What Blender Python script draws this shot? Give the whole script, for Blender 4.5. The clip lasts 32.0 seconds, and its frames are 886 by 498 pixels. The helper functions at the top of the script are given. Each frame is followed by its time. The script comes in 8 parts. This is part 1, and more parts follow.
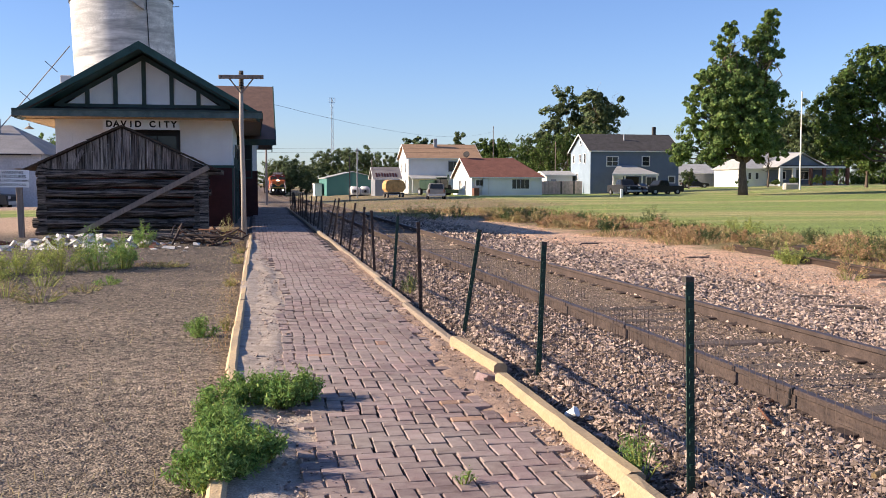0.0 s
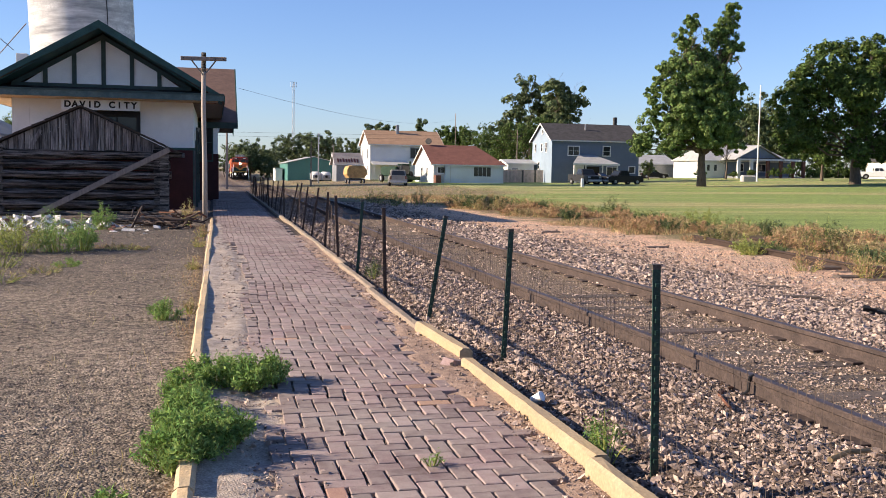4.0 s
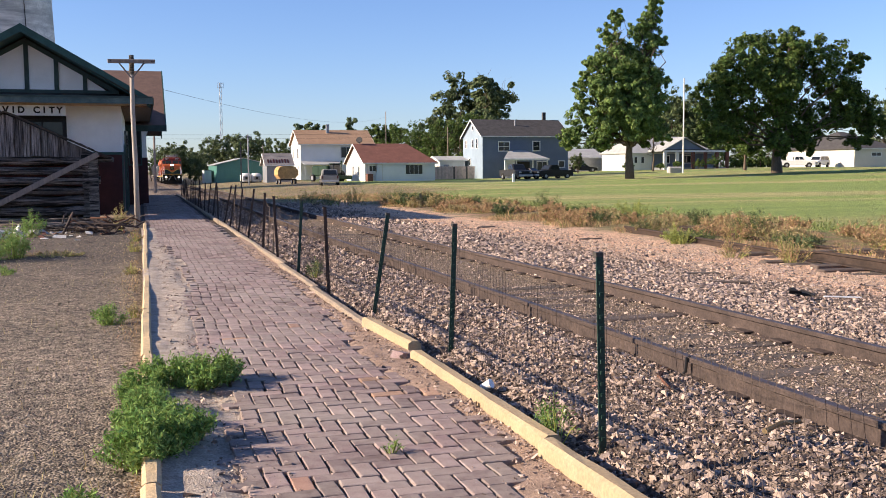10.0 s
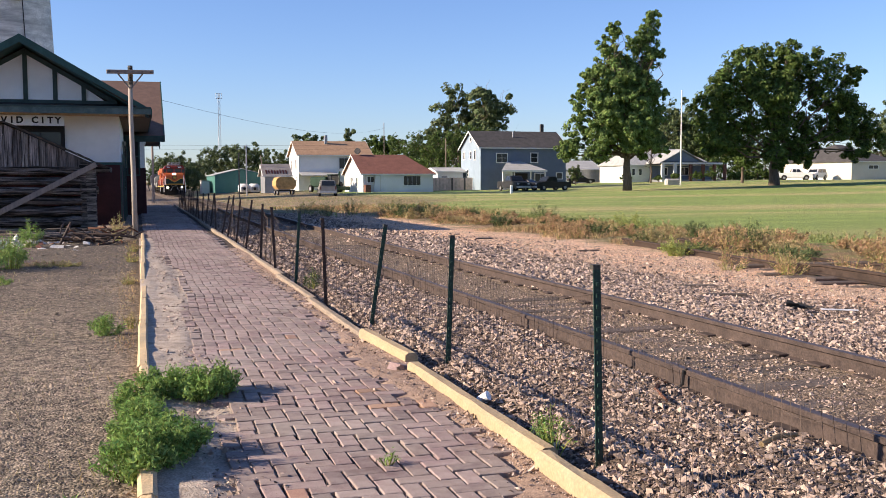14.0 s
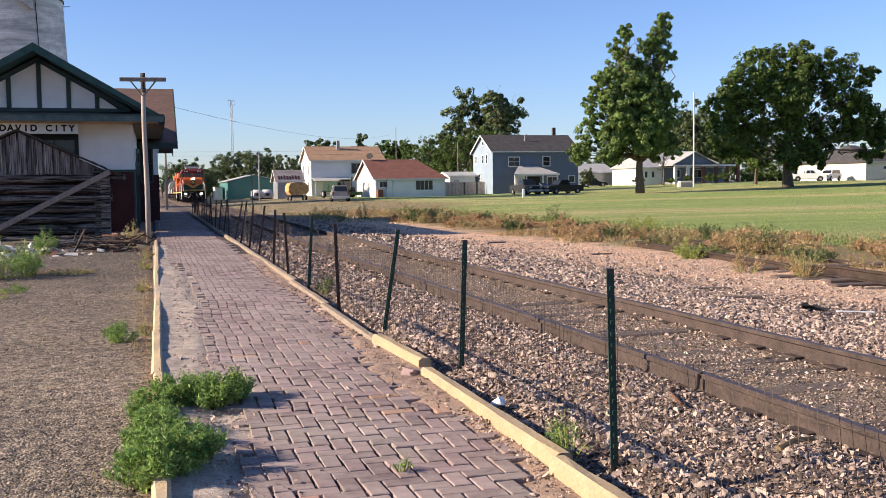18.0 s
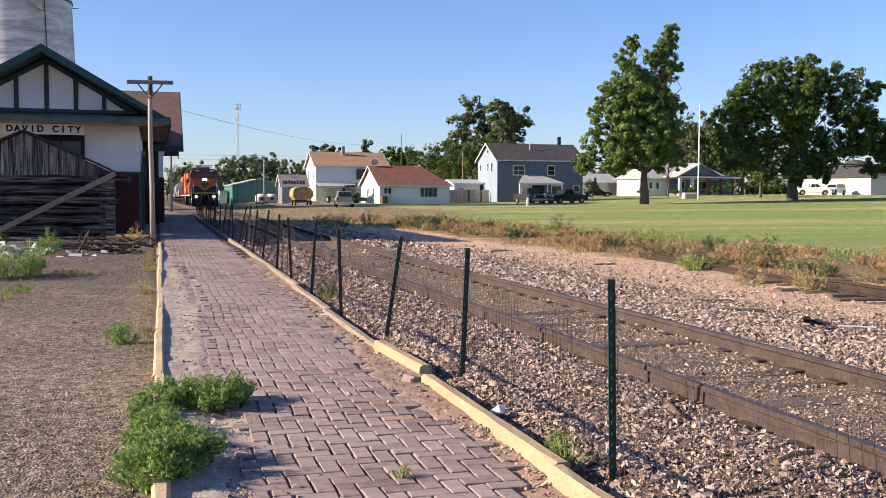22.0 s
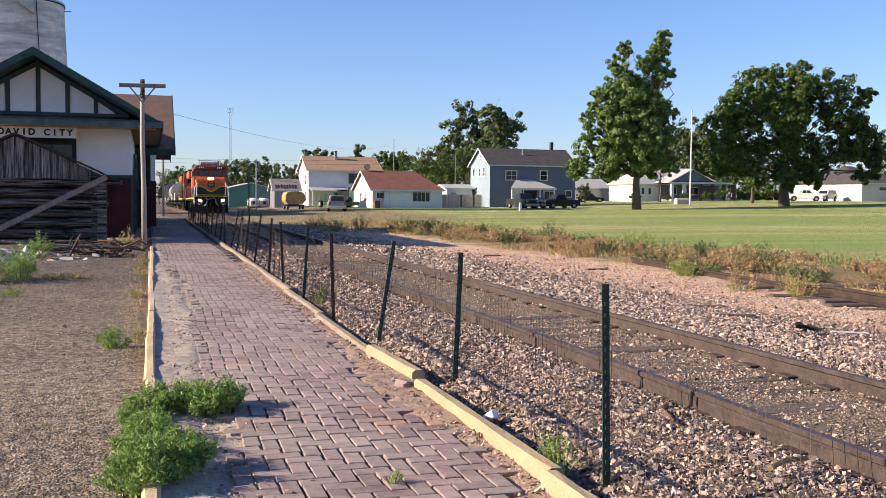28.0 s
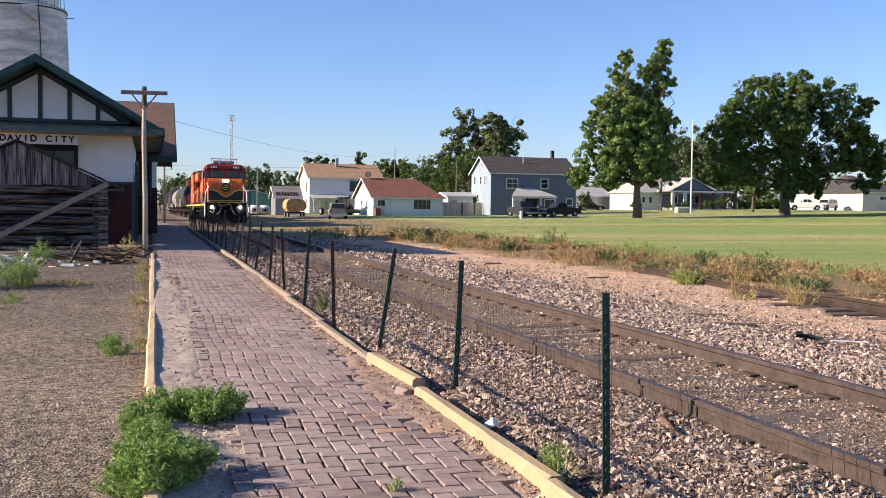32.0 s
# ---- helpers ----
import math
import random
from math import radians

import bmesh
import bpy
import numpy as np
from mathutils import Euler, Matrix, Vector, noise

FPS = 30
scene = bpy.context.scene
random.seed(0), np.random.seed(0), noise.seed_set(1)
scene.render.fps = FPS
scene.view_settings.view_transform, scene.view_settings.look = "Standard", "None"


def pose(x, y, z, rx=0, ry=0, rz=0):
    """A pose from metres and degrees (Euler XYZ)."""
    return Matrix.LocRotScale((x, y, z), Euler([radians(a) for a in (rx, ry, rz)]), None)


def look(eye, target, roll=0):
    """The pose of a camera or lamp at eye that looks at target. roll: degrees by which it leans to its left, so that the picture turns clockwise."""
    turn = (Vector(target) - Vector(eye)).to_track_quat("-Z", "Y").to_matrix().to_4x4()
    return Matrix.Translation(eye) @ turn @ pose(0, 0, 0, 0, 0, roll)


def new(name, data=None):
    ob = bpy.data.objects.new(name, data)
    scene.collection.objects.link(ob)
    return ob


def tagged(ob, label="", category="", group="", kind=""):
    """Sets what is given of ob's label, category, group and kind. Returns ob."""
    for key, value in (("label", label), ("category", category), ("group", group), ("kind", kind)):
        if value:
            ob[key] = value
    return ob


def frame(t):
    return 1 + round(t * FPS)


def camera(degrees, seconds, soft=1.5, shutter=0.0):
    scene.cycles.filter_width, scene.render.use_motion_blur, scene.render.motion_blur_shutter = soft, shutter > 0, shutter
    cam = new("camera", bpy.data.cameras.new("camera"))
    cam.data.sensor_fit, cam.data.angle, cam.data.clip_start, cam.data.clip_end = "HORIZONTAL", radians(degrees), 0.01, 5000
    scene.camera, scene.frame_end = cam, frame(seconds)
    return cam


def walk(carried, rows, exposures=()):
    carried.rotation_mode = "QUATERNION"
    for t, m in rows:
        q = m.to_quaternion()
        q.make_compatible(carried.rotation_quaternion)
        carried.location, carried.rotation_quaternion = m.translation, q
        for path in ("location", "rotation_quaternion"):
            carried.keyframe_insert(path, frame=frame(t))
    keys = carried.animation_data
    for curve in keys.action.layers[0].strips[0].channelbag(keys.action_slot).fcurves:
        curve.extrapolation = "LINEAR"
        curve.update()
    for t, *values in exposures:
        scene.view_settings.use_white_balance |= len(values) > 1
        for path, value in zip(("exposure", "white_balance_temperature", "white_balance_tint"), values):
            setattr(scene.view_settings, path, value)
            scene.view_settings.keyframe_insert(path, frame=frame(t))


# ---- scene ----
cam = camera(49.1, 32.0, soft=0.75)
PATH = [
    (0, (-0.011, -0.043, 1.382), (0.369, 1.916, 1.247), 0.0),
    (0.5, (-0.009, -0.036, 1.381), (0.369, 1.923, 1.24), -0.1),
    (1, (-0.009, -0.031, 1.38), (0.368, 1.928, 1.238), 0.0),
    (1.5, (-0.008, -0.028, 1.382), (0.363, 1.932, 1.238), -0.2),
    (2, (-0.012, -0.022, 1.378), (0.366, 1.937, 1.229), -0.1),
    (2.5, (-0.029, -0.041, 1.384), (0.353, 1.917, 1.232), 0.0),
    (4.5, (-0.085, -0.11, 1.373), (0.389, 1.825, 1.196), 1.1),
    (5, (-0.11, -0.2, 1.374), (0.373, 1.729, 1.154), 0.9),
    (5.5, (-0.177, -0.233, 1.376), (0.442, 1.657, 1.157), 1.2),
    (6, (-0.26, -0.246, 1.379), (0.465, 1.606, 1.168), 0.6),
    (6.5, (-0.265, -0.242, 1.371), (0.421, 1.624, 1.151), 0.8),
    (7, (-0.237, -0.237, 1.368), (0.388, 1.652, 1.169), 0.8),
    (7.5, (-0.224, -0.245, 1.371), (0.38, 1.654, 1.194), 0.4),
    (8, (-0.214, -0.241, 1.37), (0.385, 1.659, 1.198), 0.2),
    (8.5, (-0.201, -0.227, 1.368), (0.39, 1.675, 1.193), -0.4),
    (9, (-0.203, -0.228, 1.37), (0.381, 1.677, 1.197), -0.5),
    (9.5, (-0.203, -0.224, 1.367), (0.388, 1.679, 1.2), -0.3),
    (10, (-0.204, -0.225, 1.37), (0.388, 1.678, 1.205), -0.4),
    (10.5, (-0.212, -0.239, 1.372), (0.376, 1.666, 1.216), -0.5),
    (11, (-0.212, -0.239, 1.373), (0.38, 1.666, 1.226), -0.6),
    (11.5, (-0.206, -0.235, 1.372), (0.397, 1.666, 1.223), -0.8),
    (12, (-0.202, -0.239, 1.375), (0.408, 1.661, 1.227), -1.0),
    (12.5, (-0.203, -0.244, 1.377), (0.404, 1.656, 1.23), -1.0),
    (13, (-0.199, -0.23, 1.372), (0.403, 1.672, 1.222), -0.8),
    (13.5, (-0.203, -0.231, 1.37), (0.394, 1.672, 1.222), -0.3),
    (14, (-0.203, -0.23, 1.374), (0.394, 1.673, 1.232), -0.2),
    (14.5, (-0.205, -0.238, 1.376), (0.394, 1.665, 1.236), -0.3),
    (16.5, (-0.209, -0.223, 1.377), (0.378, 1.684, 1.242), -0.2),
    (17, (-0.201, -0.211, 1.375), (0.379, 1.699, 1.242), -0.3),
    (17.5, (-0.199, -0.214, 1.378), (0.378, 1.697, 1.246), -0.6),
    (18, (-0.197, -0.216, 1.377), (0.375, 1.695, 1.244), -0.7),
    (18.5, (-0.2, -0.223, 1.375), (0.367, 1.69, 1.238), -0.6),
    (19, (-0.201, -0.219, 1.373), (0.366, 1.694, 1.236), -0.5),
    (19.5, (-0.199, -0.227, 1.378), (0.374, 1.684, 1.241), -0.4),
    (20, (-0.197, -0.227, 1.378), (0.374, 1.685, 1.24), -0.2),
    (20.5, (-0.196, -0.222, 1.374), (0.374, 1.69, 1.24), 0.2),
    (21, (-0.197, -0.227, 1.379), (0.37, 1.687, 1.248), 0.3),
    (21.5, (-0.2, -0.232, 1.38), (0.369, 1.681, 1.257), 0.3),
    (22, (-0.2, -0.24, 1.381), (0.366, 1.675, 1.263), 0.3),
    (22.5, (-0.203, -0.244, 1.381), (0.361, 1.671, 1.259), 0.5),
    (23, (-0.203, -0.244, 1.38), (0.359, 1.672, 1.257), 0.6),
    (23.5, (-0.207, -0.247, 1.381), (0.355, 1.669, 1.27), 0.6),
    (24, (-0.203, -0.235, 1.381), (0.367, 1.68, 1.278), 0.6),
    (24.5, (-0.202, -0.238, 1.379), (0.37, 1.675, 1.273), 0.5),
    (25, (-0.201, -0.239, 1.381), (0.374, 1.673, 1.266), 0.4),
    (25.5, (-0.204, -0.247, 1.379), (0.374, 1.664, 1.268), 0.4),
    (27.5, (-0.205, -0.223, 1.378), (0.381, 1.687, 1.276), 0.6),
    (28, (-0.199, -0.216, 1.377), (0.382, 1.694, 1.269), 0.5),
    (28.5, (-0.198, -0.215, 1.371), (0.39, 1.693, 1.262), 0.5),
    (29, (-0.211, -0.231, 1.378), (0.379, 1.677, 1.273), 0.6),
    (29.5, (-0.203, -0.224, 1.372), (0.379, 1.687, 1.266), 0.5),
    (30, (-0.208, -0.23, 1.379), (0.372, 1.681, 1.278), 0.6),
    (30.5, (-0.208, -0.237, 1.378), (0.377, 1.673, 1.28), 0.7),
    (31, (-0.206, -0.243, 1.381), (0.381, 1.666, 1.284), 0.6),
    (31.5, (-0.205, -0.235, 1.38), (0.376, 1.676, 1.285), 0.7),
    (32, (-0.205, -0.231, 1.379), (0.375, 1.681, 1.287), 0.7),
]
walk(cam, [(t, look(eye, target, roll)) for t, eye, target, roll in PATH], [(0, 1.18, 5990, 14), (4.5, 1.15, 5990, 14), (6, 1.08, 5990, 14), (8, 1.15, 5990, 14), (13, 1.18, 5990, 14), (20, 1.2, 5990, 14), (32, 1.22, 5990, 14)])
# world and sun: a low morning sun from the left, clear sky
SUN_X, SUN_Y, SUN_ELEV = -1.0, 0.12, 24.3
world = bpy.data.worlds.new("sky")
scene.world = world
world.use_nodes = True
_wn = world.node_tree.nodes
_sky = _wn.new("ShaderNodeTexSky")
_sky.sky_type = "NISHITA"
_sky.sun_disc = False
_sky.sun_elevation = radians(SUN_ELEV)
_sky.sun_rotation = math.atan2(SUN_X, SUN_Y)
_sky.air_density, _sky.dust_density, _sky.ozone_density = 1.0, 0.3, 2.0
_tone = _wn.new("ShaderNodeMix")
_tone.data_type, _tone.blend_type = "RGBA", "MULTIPLY"
_tone.inputs["Factor"].default_value = 1.0
_tone.inputs["B"].default_value = (0.885, 0.97, 1.235, 1)
world.node_tree.links.new(_sky.outputs[0], _tone.inputs["A"])
world.node_tree.links.new(_tone.outputs["Result"], _wn["Background"].inputs[0])
_wn["Background"].inputs[1].default_value = 0.059
_sd = bpy.data.lights.new("sun", "SUN")
_sd.energy, _sd.angle, _sd.color = 4.65, radians(0.55), (1.0, 0.80, 0.56)
_so = new("sun", _sd)
_hl = math.hypot(SUN_X, SUN_Y)
_so.matrix_world = look((SUN_X / _hl * 50, SUN_Y / _hl * 50, 50 * math.tan(radians(SUN_ELEV))), (0, 0, 0))


# ---- materials ----
def mat(name, col, rough=0.8, var=0.15, scale=8.0, bump=0.2, bscale=60.0, metal=0.0, col2=None, stretch=(1, 1, 1), rand=0.0, spec=0.35, dist=0.01, island=False, edge=(0.32, 0.68)):
    """A surface with broad stains, fine grain and relief, all in metres of the object's own space."""
    m = bpy.data.materials.new(name)
    m.use_nodes = True
    nt = m.node_tree
    N, L = nt.nodes, nt.links
    b = N["Principled BSDF"]
    b.inputs["Roughness"].default_value = rough
    b.inputs["Metallic"].default_value = metal
    b.inputs["Specular IOR Level"].default_value = spec
    tc = N.new("ShaderNodeTexCoord")
    mp = N.new("ShaderNodeMapping")
    mp.inputs["Scale"].default_value = stretch
    L.new(tc.outputs["Object"], mp.inputs[0])
    n1 = N.new("ShaderNodeTexNoise")
    n1.inputs["Scale"].default_value = scale
    n1.inputs["Detail"].default_value = 6
    n1.inputs["Roughness"].default_value = 0.65
    n2 = N.new("ShaderNodeTexNoise")
    n2.inputs["Scale"].default_value = bscale
    n2.inputs["Detail"].default_value = 5
    L.new(mp.outputs[0], n1.inputs["Vector"])
    L.new(mp.outputs[0], n2.inputs["Vector"])
    c2 = col2 or tuple(min(1, c * (1 - 2.2 * var)) for c in col)
    rp = N.new("ShaderNodeValToRGB")
    rp.color_ramp.elements[0].position, rp.color_ramp.elements[1].position = edge
    rp.color_ramp.elements[0].color = (*c2, 1)
    rp.color_ramp.elements[1].color = (*col, 1)
    L.new(n1.outputs["Fac"], rp.inputs[0])
    mx = N.new("ShaderNodeMix")
    mx.data_type, mx.blend_type = "RGBA", "MULTIPLY"
    mx.inputs["Factor"].default_value = 1.0
    L.new(rp.outputs[0], mx.inputs["A"])
    r2 = N.new("ShaderNodeMapRange")
    r2.inputs["From Min"].default_value, r2.inputs["From Max"].default_value = 0.3, 0.7
    r2.inputs["To Min"].default_value, r2.inputs["To Max"].default_value = 1 - var, 1 + var
    L.new(n2.outputs["Fac"], r2.inputs["Value"])
    L.new(r2.outputs["Result"], mx.inputs["B"])
    out = mx.outputs["Result"]
    if rand or island:
        hs = N.new("ShaderNodeHueSaturation")
        if island:
            src = N.new("ShaderNodeNewGeometry").outputs["Random Per Island"]
        else:
            src = N.new("ShaderNodeObjectInfo").outputs["Random"]
        mr = N.new("ShaderNodeMapRange")
        mr.inputs["To Min"].default_value, mr.inputs["To Max"].default_value = 1 - rand, 1 + rand
        L.new(src, mr.inputs["Value"])
        L.new(mr.outputs["Result"], hs.inputs["Value"])
        m2 = N.new("ShaderNodeMath")
        m2.operation = "MULTIPLY_ADD"
        m2.inputs[1].default_value, m2.inputs[2].default_value = 17.31, 0.0
        L.new(src, m2.inputs[0])
        fr = N.new("ShaderNodeMath")
        fr.operation = "FRACT"
        L.new(m2.outputs[0], fr.inputs[0])
        mh = N.new("ShaderNodeMapRange")
        mh.inputs["To Min"].default_value, mh.inputs["To Max"].default_value = 0.5 - rand * 0.045, 0.5 + rand * 0.045
        L.new(fr.outputs[0], mh.inputs["Value"])
        L.new(mh.outputs["Result"], hs.inputs["Hue"])
        L.new(out, hs.inputs["Color"])
        out = hs.outputs["Color"]
    L.new(out, b.inputs["Base Color"])
    if bump:
        bp = N.new("ShaderNodeBump")
        bp.inputs["Strength"].default_value = bump
        bp.inputs["Distance"].default_value = dist
        L.new(n2.outputs["Fac"], bp.inputs["Height"])
        L.new(bp.outputs[0], b.inputs["Normal"])
    return m


def glow(name, col, strength):
    m = bpy.data.materials.new(name)
    m.use_nodes = True
    b = m.node_tree.nodes["Principled BSDF"]
    b.inputs["Base Color"].default_value = (*col, 1)
    b.inputs["Emission Color"].default_value = (*col, 1)
    b.inputs["Emission Strength"].default_value = strength
    return m


def leaf_mat(name, col, col2, trans=0.35, rand=0.5):
    """Leaves: two greens by leaf, a little light shining through."""
    m = mat(name, col, 0.55, 0.15, 1.2, 0.0, 9.0, col2=col2, rand=rand, island=True, spec=0.12)
    nt = m.node_tree
    b = nt.nodes["Principled BSDF"]
    src = b.inputs["Base Color"].links[0].from_socket
    tr = nt.nodes.new("ShaderNodeBsdfTranslucent")
    nt.links.new(src, tr.inputs[0])
    mx = nt.nodes.new("ShaderNodeMixShader")
    mx.inputs[0].default_value = trans
    nt.links.new(b.outputs[0], mx.inputs[1])
    nt.links.new(tr.outputs[0], mx.inputs[2])
    nt.links.new(mx.outputs[0], nt.nodes["Material Output"].inputs[0])
    return m


def dusty(m, col, scale, lo, hi, most):
    """Lay dust over a surface in ragged patches that run on from piece to piece."""
    nt = m.node_tree
    N, L = nt.nodes, nt.links
    b = N["Principled BSDF"]
    src = b.inputs["Base Color"].links[0].from_socket
    g = N.new("ShaderNodeNewGeometry")
    fac = None
    for sc, w in ((scale, 1.0), (scale * 17, 0.55)):
        n = N.new("ShaderNodeTexNoise")
        n.inputs["Scale"].default_value, n.inputs["Detail"].default_value = sc, 6
        L.new(g.outputs["Position"], n.inputs["Vector"])
        k = N.new("ShaderNodeMath")
        k.operation = "MULTIPLY_ADD"
        k.inputs[1].default_value, k.inputs[2].default_value = w, -0.5 * w
        L.new(n.outputs["Fac"], k.inputs[0])
        if fac is not None:
            a = N.new("ShaderNodeMath")
            L.new(fac, a.inputs[0])
            L.new(k.outputs[0], a.inputs[1])
            fac = a.outputs[0]
        else:
            fac = k.outputs[0]
    r = N.new("ShaderNodeMapRange")
    r.inputs["From Min"].default_value, r.inputs["From Max"].default_value, r.inputs["To Max"].default_value = lo, hi, most
    L.new(fac, r.inputs["Value"])
    x = N.new("ShaderNodeMix")
    x.data_type = "RGBA"
    x.inputs["B"].default_value = (*col, 1)
    L.new(r.outputs["Result"], x.inputs["Factor"])
    L.new(src, x.inputs["A"])
    L.new(x.outputs["Result"], b.inputs["Base Color"])
    return m


M_BRICK = dusty(mat("brick_paver", (0.288, 0.218, 0.195), 0.85, 0.22, 11, 0.22, 140, rand=0.3, col2=(0.19, 0.132, 0.118)), (0.385, 0.335, 0.285), 1.1, -0.12, 0.28, 0.65)
M_BRICKJ = dusty(mat("brick_paver_far", (0.288, 0.218, 0.195), 0.85, 0.22, 11, 0.22, 140, rand=0.3, island=True, col2=(0.19, 0.132, 0.118)), (0.385, 0.335, 0.285), 1.1, -0.12, 0.28, 0.65)
M_SAND = dusty(mat("joint_sand", (0.50, 0.42, 0.34), 0.95, 0.35, 9, 0.9, 90, col2=(0.28, 0.23, 0.18)), (0.16, 0.125, 0.10), 3.0, 0.02, 0.4, 0.8)
# soil in the brick joints, coloured darker to put in the shadow of the gaps
M_JOINT = mat("shade_darkened_joint_soil", (0.10, 0.075, 0.06), 0.95, 0.3, 9, 0.8, 120)
M_KERB = dusty(mat("yellow_kerb_paint", (0.58, 0.42, 0.225), 0.85, 0.18, 5, 0.5, 70, col2=(0.46, 0.36, 0.22)), (0.30, 0.245, 0.18), 2.5, 0.0, 0.4, 0.8)
M_BRICKO = dusty(mat("orange_brick_paver", (0.37, 0.235, 0.165), 0.85, 0.25, 14, 0.5, 140, rand=0.2, col2=(0.30, 0.175, 0.12)), (0.38, 0.305, 0.25), 1.1, 0.0, 0.35, 0.5)
M_DIRT = dusty(mat("red_brown_edge_dirt", (0.40, 0.285, 0.205), 0.95, 0.4, 9, 0.8, 110, col2=(0.23, 0.155, 0.112)), (0.15, 0.115, 0.085), 4.0, 0.05, 0.4, 0.7)
M_KERBR = dusty(mat("stained_kerb_paint", (0.425, 0.325, 0.195), 0.88, 0.14, 4, 0.35, 60, col2=(0.36, 0.265, 0.15)), (0.24, 0.185, 0.13), 2.2, 0.04, 0.38, 0.7)
M_KERBOLD = dusty(mat("worn_kerb_concrete", (0.34, 0.265, 0.185), 0.9, 0.25, 4, 0.6, 60, col2=(0.24, 0.19, 0.14)), (0.17, 0.14, 0.11), 1.8, -0.1, 0.3, 0.8)


def stone_mat(name, tones):
    """Mixed crushed rock: each stone takes its tone from a row of tones."""
    m = mat(name, tones[-1], 0.85, 0.2, 18, 0.5, 90, rand=0.1, island=True)
    nt = m.node_tree
    b = nt.nodes["Principled BSDF"]
    geo = nt.nodes.new("ShaderNodeNewGeometry")
    rp = nt.nodes.new("ShaderNodeValToRGB")
    e = rp.color_ramp.elements
    for i, c in enumerate(tones):
        el = e[i] if i < 2 else e.new(0)
        el.position = i / (len(tones) - 1)
        el.color = (*c, 1)
    nt.links.new(geo.outputs["Random Per Island"], rp.inputs[0])
    tc = nt.nodes.new("ShaderNodeTexCoord")
    n = nt.nodes.new("ShaderNodeTexNoise")
    n.inputs["Scale"].default_value = 60
    nt.links.new(tc.outputs["Object"], n.inputs["Vector"])
    mr = nt.nodes.new("ShaderNodeMapRange")
    mr.inputs["To Min"].default_value, mr.inputs["To Max"].default_value = 0.72, 1.28
    nt.links.new(n.outputs["Fac"], mr.inputs["Value"])
    mx = nt.nodes.new("ShaderNodeMix")
    mx.data_type, mx.blend_type = "RGBA", "MULTIPLY"
    mx.inputs["Factor"].default_value = 1.0
    nt.links.new(rp.outputs[0], mx.inputs["A"])
    nt.links.new(mr.outputs["Result"], mx.inputs["B"])
    nt.links.new(mx.outputs["Result"], b.inputs["Base Color"])
    return m


M_ROCK = stone_mat("crushed_ballast", ((0.085, 0.063, 0.052), (0.26, 0.175, 0.138), (0.41, 0.28, 0.222), (0.19, 0.14, 0.115), (0.44, 0.32, 0.255), (0.37, 0.21, 0.16), (0.55, 0.425, 0.345)))
M_PEBBLE = mat("yard_pebble", (0.34, 0.28, 0.21), 0.9, 0.2, 30, 0.3, 120, rand=0.5, island=True)
M_RAIL = mat("rusty_rail_side", (0.084, 0.06, 0.05), 0.85, 0.3, 5, 0.3, 60, col2=(0.04, 0.029, 0.025), metal=0.0)
M_RAILTOP = mat("worn_rail_head", (0.10, 0.075, 0.068), 0.5, 0.15, 6, 0.1, 80, metal=0.35)
M_TIE = mat("weathered_tie_wood", (0.16, 0.125, 0.10), 0.9, 0.3, 5, 0.8, 45, stretch=(1, 8, 8), col2=(0.09, 0.07, 0.058), rand=0.2)
M_WIRE = mat("rusty_fence_wire", (0.11, 0.085, 0.07), 0.9, 0.2, 10, 0.0, spec=0.1)
M_POST = mat("green_post_paint", (0.02, 0.055, 0.04), 0.5, 0.2, 20, 0.2, 80)
M_POSTR = mat("rusty_post_steel", (0.07, 0.045, 0.035), 0.75, 0.25, 20, 0.2, 80)
M_POSTW = mat("dull_post_tip", (0.07, 0.062, 0.05), 0.6, 0.2, 20, 0.1, 80)
M_LOG = mat("weathered_log", (0.34, 0.288, 0.245), 0.92, 0.5, 2.2, 1.0, 30, stretch=(0.45, 9, 9), col2=(0.008, 0.007, 0.006), rand=0.4, dist=0.03, edge=(0.42, 0.66))
M_BOARD = mat("grey_gable_board", (0.33, 0.285, 0.255), 0.92, 0.4, 2.5, 0.8, 25, stretch=(9, 9, 0.5), col2=(0.03, 0.025, 0.022), rand=0.35, edge=(0.38, 0.66))
M_SHINGLE = mat("old_wood_shingle", (0.10, 0.075, 0.06), 0.95, 0.3, 5, 0.7, 40, rand=0.25)
M_STUCCO = mat("white_stucco", (0.90, 0.885, 0.855), 0.9, 0.1, 1.6, 0.25, 60, col2=(0.78, 0.765, 0.74))
M_GREEN = mat("dark_green_trim", (0.034, 0.09, 0.076), 0.6, 0.15, 3, 0.15, 40, col2=(0.018, 0.05, 0.043))
M_TIMBER = mat("grey_green_timber", (0.055, 0.085, 0.075), 0.7, 0.2, 3, 0.2, 40)
M_MAROON = mat("maroon_wainscot", (0.06, 0.015, 0.015), 0.7, 0.2, 3, 0.2, 40)
M_ROOFBR = mat("brown_shingle_roof", (0.17, 0.105, 0.08), 0.9, 0.2, 4, 0.5, 30, col2=(0.12, 0.075, 0.058))
M_DARK = mat("dark_void", (0.015, 0.014, 0.014), 0.6, 0.1, 3, 0)
M_POLE = mat("grey_pole_wood", (0.30, 0.24, 0.195), 0.9, 0.2, 4, 0.6, 30, stretch=(6, 6, 0.5), col2=(0.19, 0.15, 0.125))
M_CONC = dusty(mat("silo_concrete", (0.74, 0.74, 0.71), 0.9, 0.1, 0.62, 0.05, 5, stretch=(0.3, 0.3, 2.2), col2=(0.33, 0.335, 0.33), edge=(0.4, 0.62)), (0.36, 0.365, 0.36), 0.3, -0.02, 0.2, 0.6)
